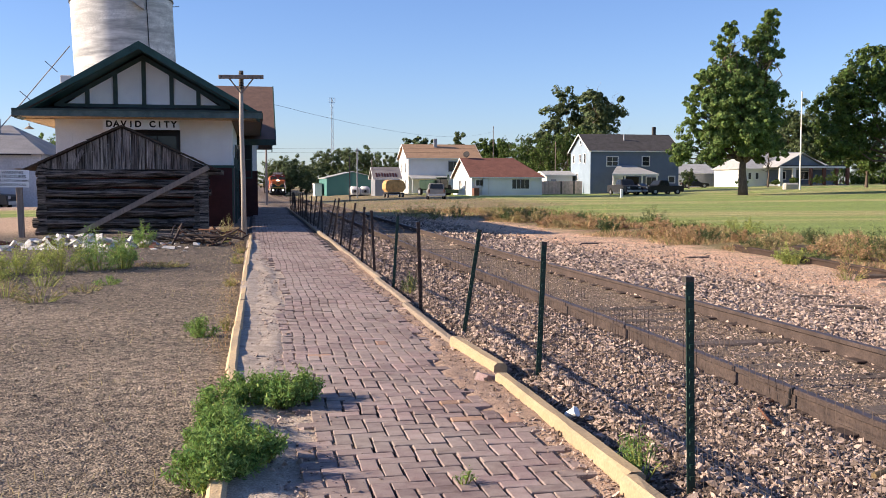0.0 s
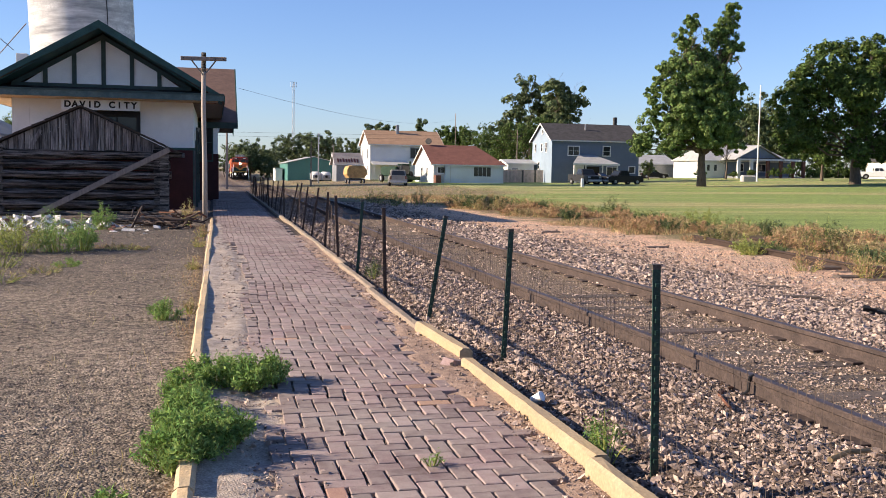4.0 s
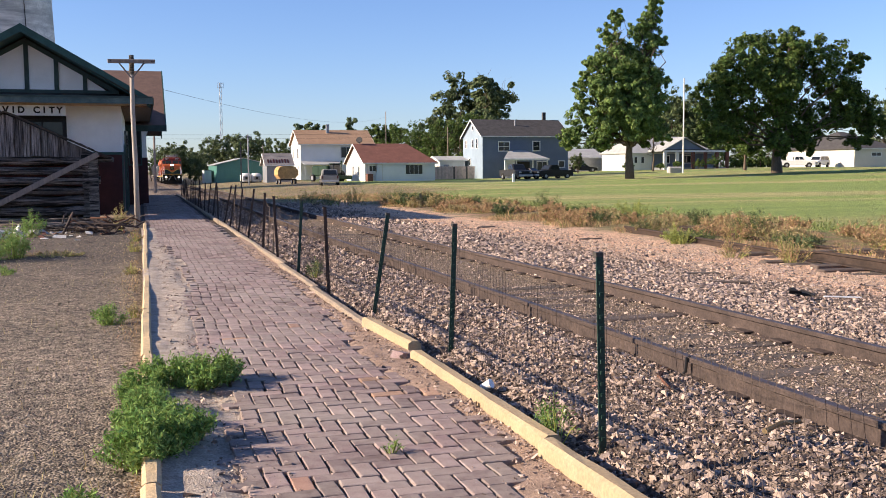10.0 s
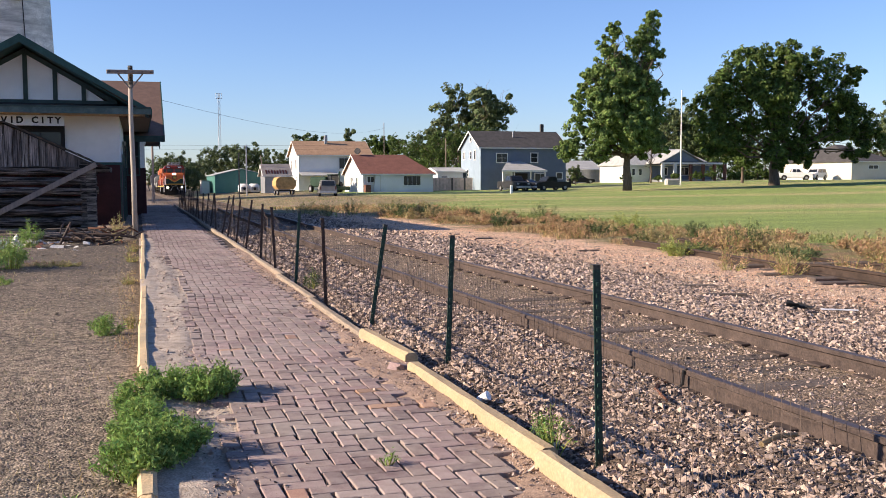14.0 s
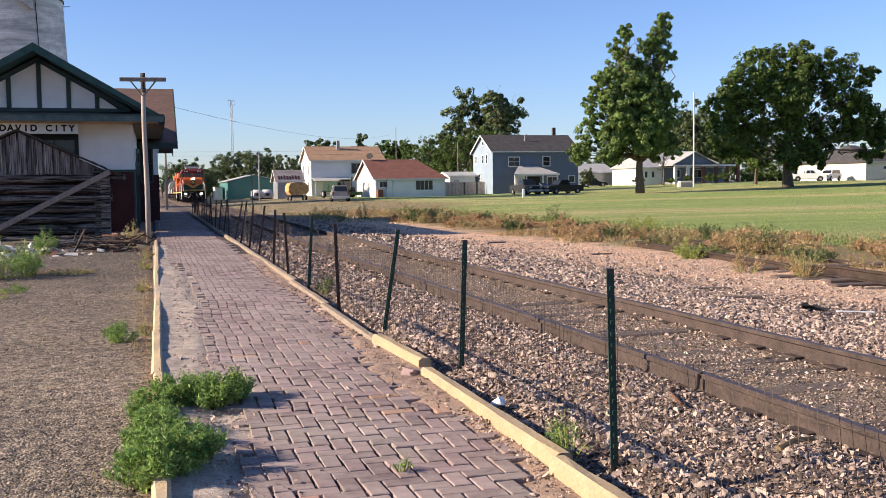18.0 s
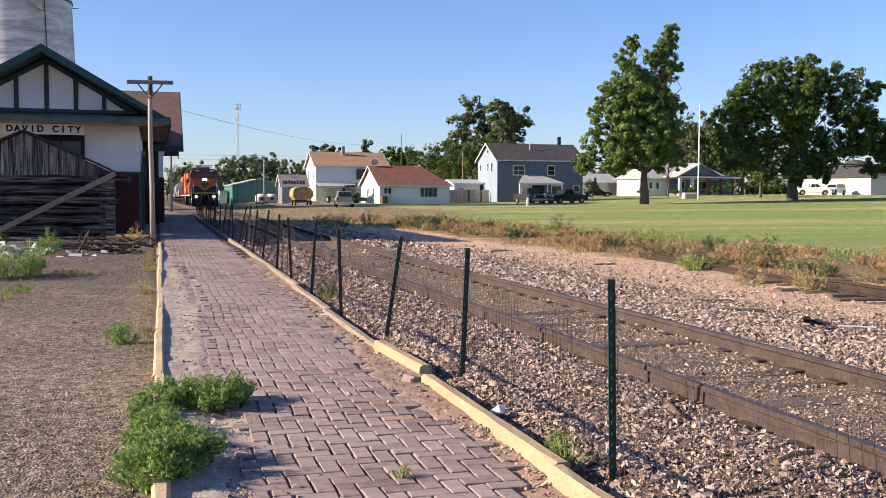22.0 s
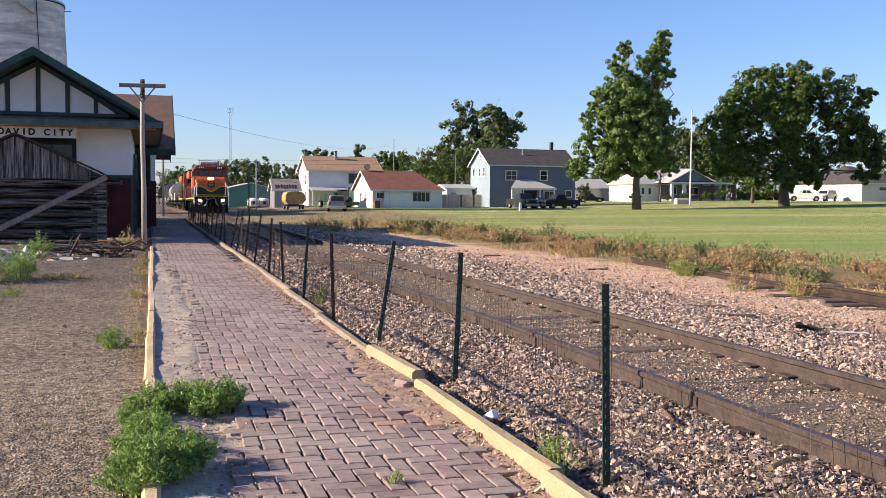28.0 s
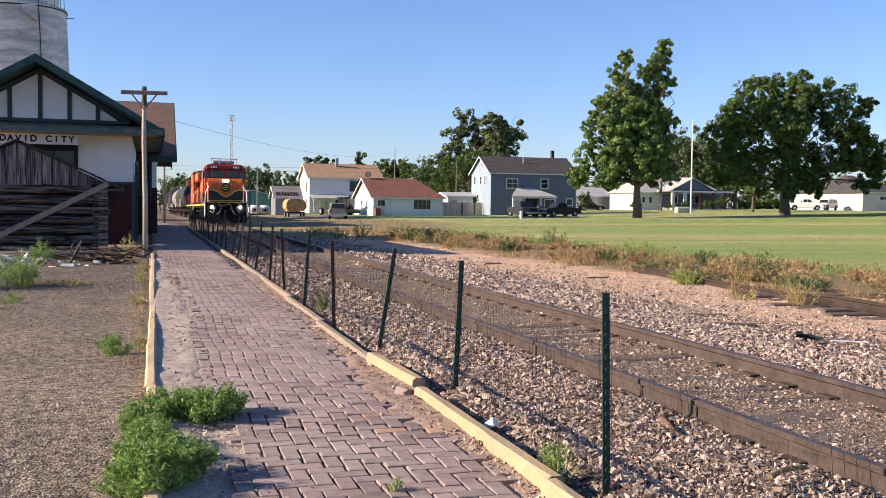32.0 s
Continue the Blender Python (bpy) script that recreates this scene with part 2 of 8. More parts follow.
M_WHITE = mat("white_siding", (0.74, 0.73, 0.70), 0.7, 0.05, 0.6, 0.1, 20, col2=(0.66, 0.65, 0.62))
M_CREAM = mat("cream_siding", (0.62, 0.58, 0.50), 0.7, 0.05, 0.6, 0.1, 20)
M_BLUE = mat("blue_grey_siding", (0.155, 0.195, 0.26), 0.7, 0.08, 0.8, 0.15, 20)
# paler copy of the blue siding: sunlight on the side walls, put in as colour
M_BLUELIT = mat("sunlit_blue_siding", (0.27, 0.34, 0.41), 0.7, 0.08, 0.8, 0.15, 20)
M_ROOFGR = mat("charcoal_shingle", (0.075, 0.07, 0.068), 0.9, 0.2, 1.5, 0.4, 8)
M_ROOFRED = mat("red_brown_shingle", (0.20, 0.085, 0.06), 0.9, 0.15, 1.0, 0.4, 8)
M_ROOFTAN = mat("tan_shingle", (0.36, 0.23, 0.14), 0.9, 0.12, 1.0, 0.4, 8)
M_ROOFPALE = mat("pale_grey_roof", (0.42, 0.42, 0.40), 0.7, 0.12, 1.0, 0.2, 8)
M_TEAL = mat("teal_metal_siding", (0.075, 0.21, 0.18), 0.5, 0.08, 0.4, 0.1, 8)
M_GALV = mat("galvanised_sheet", (0.34, 0.345, 0.36), 0.45, 0.12, 0.5, 0.1, 8, metal=0.4)
M_RUST = mat("rust_steel", (0.20, 0.085, 0.045), 0.85, 0.3, 4, 0.4, 30)
M_ORRUST = mat("orange_yellow_wagon_paint", (0.60, 0.37, 0.14), 0.8, 0.2, 2, 0.2, 30)
M_STEEL = mat("galvanised_steel", (0.5, 0.5, 0.5), 0.45, 0.1, 3, 0.1, 40, metal=0.6)
M_BARK = mat("tree_bark", (0.155, 0.12, 0.09), 0.95, 0.3, 3, 0.9, 14, stretch=(3, 3, 0.6), col2=(0.07, 0.052, 0.04))
M_BARKD = mat("bare_grey_branch", (0.26, 0.23, 0.21), 0.95, 0.25, 3, 0.5, 14)
M_LEAF = leaf_mat("broad_leaf", (0.20, 0.28, 0.085), (0.085, 0.13, 0.036), 0.2)
M_LEAFD = leaf_mat("dark_leaf", (0.115, 0.165, 0.04), (0.036, 0.062, 0.016), 0.14)
M_LEAFG = leaf_mat("grey_green_leaf", (0.15, 0.185, 0.08), (0.07, 0.095, 0.042), 0.2)
M_LEAFS = leaf_mat("spruce_needle", (0.10, 0.155, 0.14), (0.06, 0.095, 0.085), 0.2)
M_WEED = leaf_mat("fresh_weed_leaf", (0.30, 0.42, 0.12), (0.12, 0.21, 0.05), 0.38)
M_WEEDY = leaf_mat("yellow_green_weed", (0.40, 0.42, 0.12), (0.24, 0.29, 0.08), 0.4)
M_DRY = leaf_mat("dry_brown_weed", (0.50, 0.35, 0.195), (0.30, 0.19, 0.10), 0.3)
M_STRAW = leaf_mat("straw_grass", (0.46, 0.37, 0.19), (0.27, 0.225, 0.105), 0.3)
M_GLASS = mat("window_glass", (0.022, 0.026, 0.03), 0.1, 0.1, 3, 0, spec=0.4)
M_TYRE = mat("tyre_rubber", (0.02, 0.02, 0.02), 0.85, 0.1, 10, 0.1)
M_RUBBLE = mat("pale_concrete_rubble", (0.66, 0.63, 0.59), 0.9, 0.15, 5, 0.5, 40, rand=0.25)
M_SIGN = mat("white_sign_paint", (0.88, 0.88, 0.87), 0.6, 0.06, 4, 0.05, 40)
M_INK = mat("black_sign_letters", (0.02, 0.02, 0.022), 0.6, 0.1, 4, 0)


# ---- building helpers ----
def mesh_of(bm, name):
    me = bpy.data.meshes.new(name)
    bm.normal_update()
    bm.to_mesh(me)
    bm.free()
    return me


def part(name, bm, material, parent=None, label="", smooth=False):
    """Link a bmesh as one mesh object, under a thing or a part."""
    me = mesh_of(bm, name)
    for m in (material if isinstance(material, (list, tuple)) else [material]):
        me.materials.append(m)
    if smooth:
        me.polygons.foreach_set("use_smooth", [True] * len(me.polygons))
    ob = new(name, me)
    if parent is not None:
        ob.parent = parent
    if label:
        tagged(ob, label)
    return ob


def thing(name, label, category, m=None, group="", kind=""):
    ob = new(name)
    ob.empty_display_size = 0.2
    if m is not None:
        ob.matrix_basis = m
    return tagged(ob, label, category, group, kind)


def B():
    return bmesh.new()


def box(bm, x0, x1, y0, y1, z0, z1, m=None, bevel=0.0, mi=0):
    """A box between two corners, moved by m, with bevelled edges."""
    r = bmesh.ops.create_cube(bm, size=1.0)
    vs = r["verts"]
    mm = Matrix.Translation(((x0 + x1) / 2, (y0 + y1) / 2, (z0 + z1) / 2)) @ Matrix.Diagonal((abs(x1 - x0), abs(y1 - y0), abs(z1 - z0), 1))
    if m is not None:
        mm = m @ mm
    bmesh.ops.transform(bm, matrix=mm, verts=vs)
    fs = {f for v in vs for f in v.link_faces}
    for f in fs:
        f.material_index = mi
    if bevel:
        es = list({e for v in vs for e in v.link_edges})
        r2 = bmesh.ops.bevel(bm, geom=es, offset=bevel, segments=1, affect="EDGES", profile=0.5)
        for f in r2["faces"]:
            f.material_index = mi
    return vs


def bx(x0, x1, y0, y1, z0, z1, m=None, bevel=0.0):
    bm = B()
    box(bm, x0, x1, y0, y1, z0, z1, m, bevel)
    return bm


def tube(bm, pts, r0, r1=None, n=8, cap=True):
    """A round bar through points, tapering from r0 to r1."""
    r1 = r0 if r1 is None else r1
    rings = []
    pts = [Vector(p) for p in pts]
    q = last = None
    for i, p in enumerate(pts):
        d = (pts[min(i + 1, len(pts) - 1)] - pts[max(i - 1, 0)]).normalized()
        q = d.to_track_quat("Z", "Y") if q is None else last.rotation_difference(d) @ q
        last = d
        r = r0 + (r1 - r0) * i / max(1, len(pts) - 1)
        rings.append([bm.verts.new(p + q @ Vector((r * math.cos(2 * math.pi * k / n), r * math.sin(2 * math.pi * k / n), 0))) for k in range(n)])
    for a, b in zip(rings, rings[1:]):
        for k in range(n):
            bm.faces.new((a[k], a[(k + 1) % n], b[(k + 1) % n], b[k]))
    if cap:
        bm.faces.new(rings[0][::-1])
        bm.faces.new(rings[-1])


def tb(pts, r0, r1=None, n=8):
    bm = B()
    tube(bm, pts, r0, r1, n)
    return bm


def prism(bm, poly, axis, a, b):
    """A polygon in the plane across an axis, drawn out from a to b. poly: (u, v) pairs; axis x: (y, z), y: (x, z), z: (x, y)."""
    def at(u, v, w):
        return {"x": (w, u, v), "y": (u, w, v), "z": (u, v, w)}[axis]
    lo = [bm.verts.new(at(u, v, a)) for u, v in poly]
    hi = [bm.verts.new(at(u, v, b)) for u, v in poly]
    bm.faces.new(lo[::-1])
    bm.faces.new(hi)
    k = len(poly)
    for i in range(k):
        bm.faces.new((lo[i], lo[(i + 1) % k], hi[(i + 1) % k], hi[i]))
    bmesh.ops.recalc_face_normals(bm, faces=bm.faces)


def pr(poly, axis, a, b):
    bm = B()
    prism(bm, poly, axis, a, b)
    return bm


def raw(name, verts, faces, material, parent=None, smooth=False):
    """A mesh from arrays of corners and faces of one size."""
    verts, faces = np.asarray(verts, np.float32), np.asarray(faces, np.int32)
    me = bpy.data.meshes.new(name)
    me.vertices.add(len(verts))
    me.vertices.foreach_set("co", verts.ravel())
    k = faces.shape[1]
    me.loops.add(faces.size)
    me.loops.foreach_set("vertex_index", faces.ravel())
    me.polygons.add(len(faces))
    me.polygons.foreach_set("loop_start", np.arange(0, faces.size, k, dtype=np.int32))
    me.polygons.foreach_set("use_smooth", np.full(len(faces), smooth))
    me.update(calc_edges=True)
    me.materials.append(material)
    ob = new(name, me)
    if parent is not None:
        ob.parent = parent
    return ob


def text(body, size, m, material, parent, name="lettering", extrude=0.004, bold=0.0, spacing=1.0):
    """Raised letters, centred, in the x-z plane facing -y."""
    cu = bpy.data.curves.new(name, "FONT")
    cu.body, cu.size, cu.align_x, cu.align_y, cu.extrude, cu.offset, cu.space_character = body, size, "CENTER", "CENTER", extrude, bold, spacing
    tmp = new("tmp", cu)
    me = bpy.data.meshes.new_from_object(tmp.evaluated_get(bpy.context.evaluated_depsgraph_get()))
    bpy.data.objects.remove(tmp)
    me.transform(m @ pose(0, 0, 0, 90, 0, 0))
    me.materials.clear()
    me.materials.append(material)
    ob = new(name, me)
    ob.parent = parent
    return ob


def S(u):
    u = min(1.0, max(0.0, u))
    return u * u * (3 - 2 * u)


def G(x, y):
    """Height of the ground: nearly flat, sinking a little along the line and rising towards the far street."""
    sink = (0.0048 * max(0.0, min(y, 240.0) - 9) + 0.0022 * max(0.0, min(y, 240.0) - 71) * (1 - S((x - 7) / 5))) * (1 - S((x - 6) / 20))
    return -0.15 - sink + 1.35 * S((x - 30) / 75) * S((y - 40) / 75)


def track_x(y):
    return 4.22 + 0.97 * S((y - 14) / 66) - 0.36 * S((y - 95) / 80)


def rail_z(y):
    return 0.04 - 0.0048 * max(0.0, min(y, 240.0) - 9) - 0.0022 * max(0.0, min(y, 240.0) - 71)


def plat_z(x, y):
    """The worn brick surface, in soft waves."""
    return 0.012 * math.sin(y * 1.1 + 0.6 * x) + 0.012 * math.sin(y * 0.43 + 2 + 1.7 * x) - 0.01 * (x - 0.9) ** 2
# ---- ground ----
def ground_material():
    """Gravel yard, ballast bed, red grit, weedy strip, mown lawn: bands along the line with ragged borders."""
    m = bpy.data.materials.new("ground_cover")
    m.use_nodes = True
    nt = m.node_tree
    N, L = nt.nodes, nt.links
    b = N["Principled BSDF"]
    b.inputs["Roughness"].default_value = 0.95
    b.inputs["Specular IOR Level"].default_value = 0.2
    geo = N.new("ShaderNodeTexCoord")
    sep = N.new("ShaderNodeSeparateXYZ")
    L.new(geo.outputs["Object"], sep.inputs[0])

    def noise_(scale, detail=5, rough=0.6, vec=None):
        n = N.new("ShaderNodeTexNoise")
        n.inputs["Scale"].default_value, n.inputs["Detail"].default_value, n.inputs["Roughness"].default_value = scale, detail, rough
        L.new(vec or geo.outputs["Object"], n.inputs["Vector"])
        return n.outputs["Fac"]

    def ramp(src, *stops):
        r = N.new("ShaderNodeValToRGB")
        e = r.color_ramp.elements
        for i, (p, c) in enumerate(stops):
            el = e[i] if i < 2 else e.new(p)
            el.position, el.color = p, (*c, 1)
        L.new(src, r.inputs[0])
        return r.outputs[0]

    def math_(op, a, b_=0.0, c=0.0):
        n = N.new("ShaderNodeMath")
        n.operation = op
        for i, v in enumerate((a, b_, c)):
            if isinstance(v, (int, float)):
                n.inputs[i].default_value = v
            else:
                L.new(v, n.inputs[i])
        return n.outputs[0]

    def mix(f, a, b_):
        n = N.new("ShaderNodeMix")
        n.data_type = "RGBA"
        L.new(f, n.inputs["Factor"])
        L.new(a, n.inputs["A"])
        L.new(b_, n.inputs["B"])
        return n.outputs["Result"]

    def step(src, lo, hi):
        n = N.new("ShaderNodeMapRange")
        n.interpolation_type = "SMOOTHSTEP"
        n.inputs["From Min"].default_value, n.inputs["From Max"].default_value = lo, hi
        L.new(src, n.inputs["Value"])
        return n.outputs["Result"]

    big, mid, fine, grit = noise_(0.25), noise_(1.3, 6), noise_(14, 6, 0.7), noise_(70, 4, 0.7)
    # distance to the right, with a ragged edge
    rag = math_("MULTIPLY_ADD", math_("SUBTRACT", mid, 0.5), 2.2, sep.outputs["X"])
    rag = math_("MULTIPLY_ADD", math_("SUBTRACT", fine, 0.5), 0.9, rag)
    yard = mix(step(big, 0.4, 0.62), ramp(fine, (0.38, (0.075, 0.062, 0.05)), (0.62, (0.29, 0.236, 0.172))), ramp(fine, (0.38, (0.13, 0.105, 0.083)), (0.62, (0.39, 0.312, 0.225))))
    far = step(math_("MULTIPLY_ADD", math_("SUBTRACT", mid, 0.5), 9.0, sep.outputs["Y"]), 10.0, 17.0)
    yard = mix(math_("MULTIPLY", far, 0.85), yard, ramp(fine, (0.35, (0.06, 0.05, 0.041)), (0.65, (0.18, 0.148, 0.118))))
    bed = ramp(fine, (0.3, (0.055, 0.042, 0.034)), (0.7, (0.19, 0.145, 0.115)))
    red = mix(step(mid, 0.35, 0.65), ramp(fine, (0.3, (0.47, 0.285, 0.18)), (0.7, (0.78, 0.52, 0.35))), ramp(fine, (0.3, (0.37, 0.26, 0.18)), (0.7, (0.64, 0.46, 0.325))))
    soil = mix(step(mid, 0.4, 0.6), ramp(fine, (0.3, (0.15, 0.10, 0.06)), (0.7, (0.31, 0.21, 0.12))), ramp(fine, (0.3, (0.11, 0.12, 0.045)), (0.7, (0.24, 0.21, 0.09))))
    # mowing stripes run across the lawn, with drier patches
    mp = N.new("ShaderNodeMapping")
    mp.inputs["Rotation"].default_value = (0, 0, radians(-4))
    mp.inputs["Scale"].default_value = (0.02, 0.12, 1)
    L.new(geo.outputs["Object"], mp.inputs[0])
    stripe = noise_(1.0, 3, 0.5, mp.outputs[0])
    lawn = mix(step(stripe, 0.42, 0.6), ramp(fine, (0.3, (0.18, 0.24, 0.058)), (0.7, (0.285, 0.355, 0.105))), ramp(fine, (0.3, (0.31, 0.285, 0.11)), (0.7, (0.46, 0.40, 0.185))))
    sandy = ramp(fine, (0.3, (0.13, 0.098, 0.07)), (0.7, (0.29, 0.222, 0.158)))
    gauge = math_("MULTIPLY_ADD", math_("SUBTRACT", fine, 0.5), 0.5, sep.outputs["X"])
    inner = math_("MULTIPLY", step(gauge, 2.95, 3.25), math_("SUBTRACT", 1.0, step(gauge, 5.1, 5.6)))
    bed = mix(math_("MULTIPLY", inner, 0.85), bed, sandy)
    mq = N.new("ShaderNodeMapping")
    mq.inputs["Rotation"].default_value = (0, 0, radians(3))
    mq.inputs["Scale"].default_value = (0.06, 0.8, 1)
    L.new(geo.outputs["Object"], mq.inputs[0])
    lawn = mix(math_("MULTIPLY", step(noise_(1.0, 5, 0.65, mq.outputs[0]), 0.42, 0.62), 0.6), lawn, ramp(fine, (0.3, (0.13, 0.18, 0.05)), (0.7, (0.21, 0.265, 0.085))))
    col = mix(step(rag, 1.2, 2.2), yard, bed)
    col = mix(step(rag, 7.2, 8.3), col, red)
    # the weedy strip swings right as it comes nearer
    edge = math_("MULTIPLY_ADD", math_("SUBTRACT", 20.0, math_("MINIMUM", sep.outputs["Y"], 30.0)), 0.06, 0.0)
    rag2 = math_("SUBTRACT", rag, edge)
    col = mix(step(rag2, 10.2, 11.8), col, soil)
    col = mix(step(rag2, 14.8, 15.6), col, lawn)
    # across the road at the far end the verge is dry
    far = math_("MULTIPLY", step(math_("MULTIPLY_ADD", sep.outputs["X"], -1.3, sep.outputs["Y"]), 34, 44), math_("SUBTRACT", 1.0, step(sep.outputs["X"], 20, 26)))
    drygrass = mix(step(mid, 0.4, 0.6), ramp(fine, (0.3, (0.21, 0.145, 0.08)), (0.7, (0.34, 0.245, 0.14))), ramp(fine, (0.3, (0.12, 0.13, 0.05)), (0.7, (0.22, 0.215, 0.09))))
    drygrass = mix(step(noise_(1.7, 4, 0.5, mq.outputs[0]), 0.5, 0.62), drygrass, ramp(fine, (0.3, (0.22, 0.165, 0.11)), (0.7, (0.35, 0.265, 0.18))))
    col = mix(math_("MULTIPLY", far, step(sep.outputs["X"], 5, 7)), col, drygrass)
    left = math_("MULTIPLY", step(sep.outputs["Y"], 27, 33), math_("SUBTRACT", 1.0, step(sep.outputs["X"], -2, 2)))
    road = ramp(fine, (0.3, (0.33, 0.24, 0.175)), (0.7, (0.47, 0.35, 0.265)))
    col = mix(left, col, road)
    verge = math_("MULTIPLY", math_("MULTIPLY", step(sep.outputs["Y"], 45, 47), math_("SUBTRACT", 1.0, step(sep.outputs["Y"], 58, 61))), math_("SUBTRACT", 1.0, step(sep.outputs["X"], -9, -7)))
    col = mix(verge, col, lawn)
    # loose grit: every grain its own shade and height
    vor = N.new("ShaderNodeTexVoronoi")
    vor.inputs["Scale"].default_value = 62.0
    L.new(geo.outputs["Object"], vor.inputs["Vector"])
    sc = N.new("ShaderNodeSeparateColor")
    L.new(vor.outputs["Color"], sc.inputs[0])
    gr = N.new("ShaderNodeMapRange")
    gr.inputs["To Min"].default_value, gr.inputs["To Max"].default_value = 0.5, 1.5
    L.new(sc.outputs[0], gr.inputs["Value"])
    mg = N.new("ShaderNodeMix")
    mg.data_type, mg.blend_type = "RGBA", "MULTIPLY"
    mg.inputs["Factor"].default_value = 1.0
    L.new(col, mg.inputs["A"])
    L.new(gr.outputs["Result"], mg.inputs["B"])
    col = mg.outputs["Result"]
    L.new(col, b.inputs["Base Color"])
    bp = N.new("ShaderNodeBump")
    bp.inputs["Strength"].default_value, bp.inputs["Distance"].default_value = 0.95, 0.04
    L.new(math_("ADD", math_("MULTIPLY", fine, 0.8), math_("MULTIPLY", math_("SUBTRACT", 1.0, vor.outputs["Distance"]), 0.45)), bp.inputs["Height"])
    L.new(bp.outputs[0], b.inputs["Normal"])
    return m


def bed_z(x, y):
    """Ground height with the ballast bed and the small dips and heaps near the line."""
    z = G(x, y)
    if y < 70 and -30 < x < 20:
        tx = track_x(y) - 4.22
        n = noise.noise(Vector((x * 0.9, y * 0.9, 0.3))) * 0.035 + noise.noise(Vector((x * 3, y * 3, 1.7))) * 0.012
        if x < -0.2:
            z = -0.05 + n - 0.012 * max(0.0, -x - 4)
        elif x < 1.8:
            z = -0.12
        elif x < 9.5:
            u = x - tx
            prof = ((1.8, -0.07), (2.05, 0.03), (2.15, 0.01), (2.4, -0.135), (2.65, -0.14), (3.0, -0.06), (3.3, -0.08), (3.5, -0.112), (4.9, -0.112), (5.3, -0.075), (6.2, -0.09), (7.4, -0.14), (9.5, -0.16), (12, -0.16))
            for (a, za), (b_, zb) in zip(prof, prof[1:]):
                if u <= b_:
                    z = za + (zb - za) * (max(u, a) - a) / (b_ - a) + n * 0.6
                    break
            z += (rail_z(y) - 0.04)
        elif x < 16:
            z = G(x, y) + n * 0.8 + 0.05 * math.exp(-((x - 13.6) / 1.2) ** 2) - 0.02 * math.exp(-((x - 9.9) / 0.7) ** 2)
    return z


def spaced(*runs):
    out = []
    for a, b_, s in runs:
        k = max(1, round((b_ - a) / s))
        out += [a + (b_ - a) * i / k for i in range(k)]
    return out


def build_ground():
    xs = spaced((-3000, -400, 650), (-400, -60, 42), (-60, -12, 4), (-12, -4, 0.4), (-4, 2, 0.15), (2, 9, 0.2), (9, 20, 0.5), (20, 140, 5), (140, 400, 40), (400, 3000, 650)) + [3000]
    ys = spaced((-600, -20, 100), (-20, 2, 2), (2, 14, 0.16), (14, 34, 0.4), (34, 70, 1.5), (70, 240, 8), (240, 600, 60), (600, 3600, 600)) + [3600]
    v = [(x, y, bed_z(x, y)) for y in ys for x in xs]
    w = len(xs)
    f = [(j * w + i, j * w + i + 1, (j + 1) * w + i + 1, (j + 1) * w + i) for j in range(len(ys) - 1) for i in range(w - 1)]
    ob = raw("ground", v, f, ground_material(), smooth=True)
    tagged(ob, "open ground of gravel, red grit, dry soil and mown lawn", "ground", kind="structure")
    return ob


build_ground()


def rocks(name, spots, material, label, category, flat=0.75, seed=3):
    """Many broken stones in one mesh: spots are (x, y, z, size)."""
    rng = np.random.default_rng(seed)
    kinds = []
    for _ in range(24):
        # a broken stone: the hull of a few scattered corners
        p = rng.normal(size=(6, 3))
        p /= np.linalg.norm(p, axis=1)[:, None]
        p *= (0.95 + 0.4 * rng.random((6, 1))) * (1.2, 0.7 + 0.35 * rng.random(), flat)
        bm = B()
        vs = [bm.verts.new(q) for q in p]
        r = bmesh.ops.convex_hull(bm, input=vs)
        bmesh.ops.delete(bm, geom=[g for g in r["geom_interior"] if isinstance(g, bmesh.types.BMVert)], context="VERTS")
        bmesh.ops.triangulate(bm, faces=bm.faces)
        bmesh.ops.recalc_face_normals(bm, faces=bm.faces)
        bm.verts.index_update()
        kinds.append((np.array([v.co[:] for v in bm.verts]), np.array([[v.index for v in f.verts] for f in bm.faces])))
        bm.free()
    n = len(spots)
    sp = np.array(spots, float)
    which = rng.integers(0, len(kinds), n)
    allv, allf, o = [], [], 0
    for k, (kv, kf) in enumerate(kinds):
        s_ = sp[which == k]
        m = len(s_)
        a, b_ = rng.random(m) * 6.283, rng.normal(size=m) * 0.6
        ca, sa, cb, sb = (q[:, None] for q in (np.cos(a), np.sin(a), np.cos(b_), np.sin(b_)))
        x, y, z = (np.repeat(kv[None, :, i], m, 0) for i in range(3))
        y, z = y * cb - z * sb, y * sb + z * cb
        x, y = x * ca - y * sa, x * sa + y * ca
        allv.append((np.stack([x, y, z], -1) * s_[:, None, 3:4] + s_[:, None, :3]).reshape(-1, 3))
        allf.append((kf[None] + (o + np.arange(m) * len(kv))[:, None, None]).reshape(-1, 3))
        o += m * len(kv)
    ob = raw(name, np.concatenate(allv), np.concatenate(allf), material)
    return tagged(ob, label, category, kind="stuff")


def brick_edge(y):
    """Where the paving stops and the dirt beside the track-side kerb begins."""
    pts = ((0, 1.18), (3.6, 1.26), (4.1, 1.57), (5.0, 1.54), (5.8, 1.38), (6.6, 1.29), (7.4, 1.40), (9.0, 1.50), (60, 1.58))
    for (a, xa), (b_, xb) in zip(pts, pts[1:]):
        if y <= b_:
            return xa + (xb - xa) * (y - a) / (b_ - a)
    return 1.58


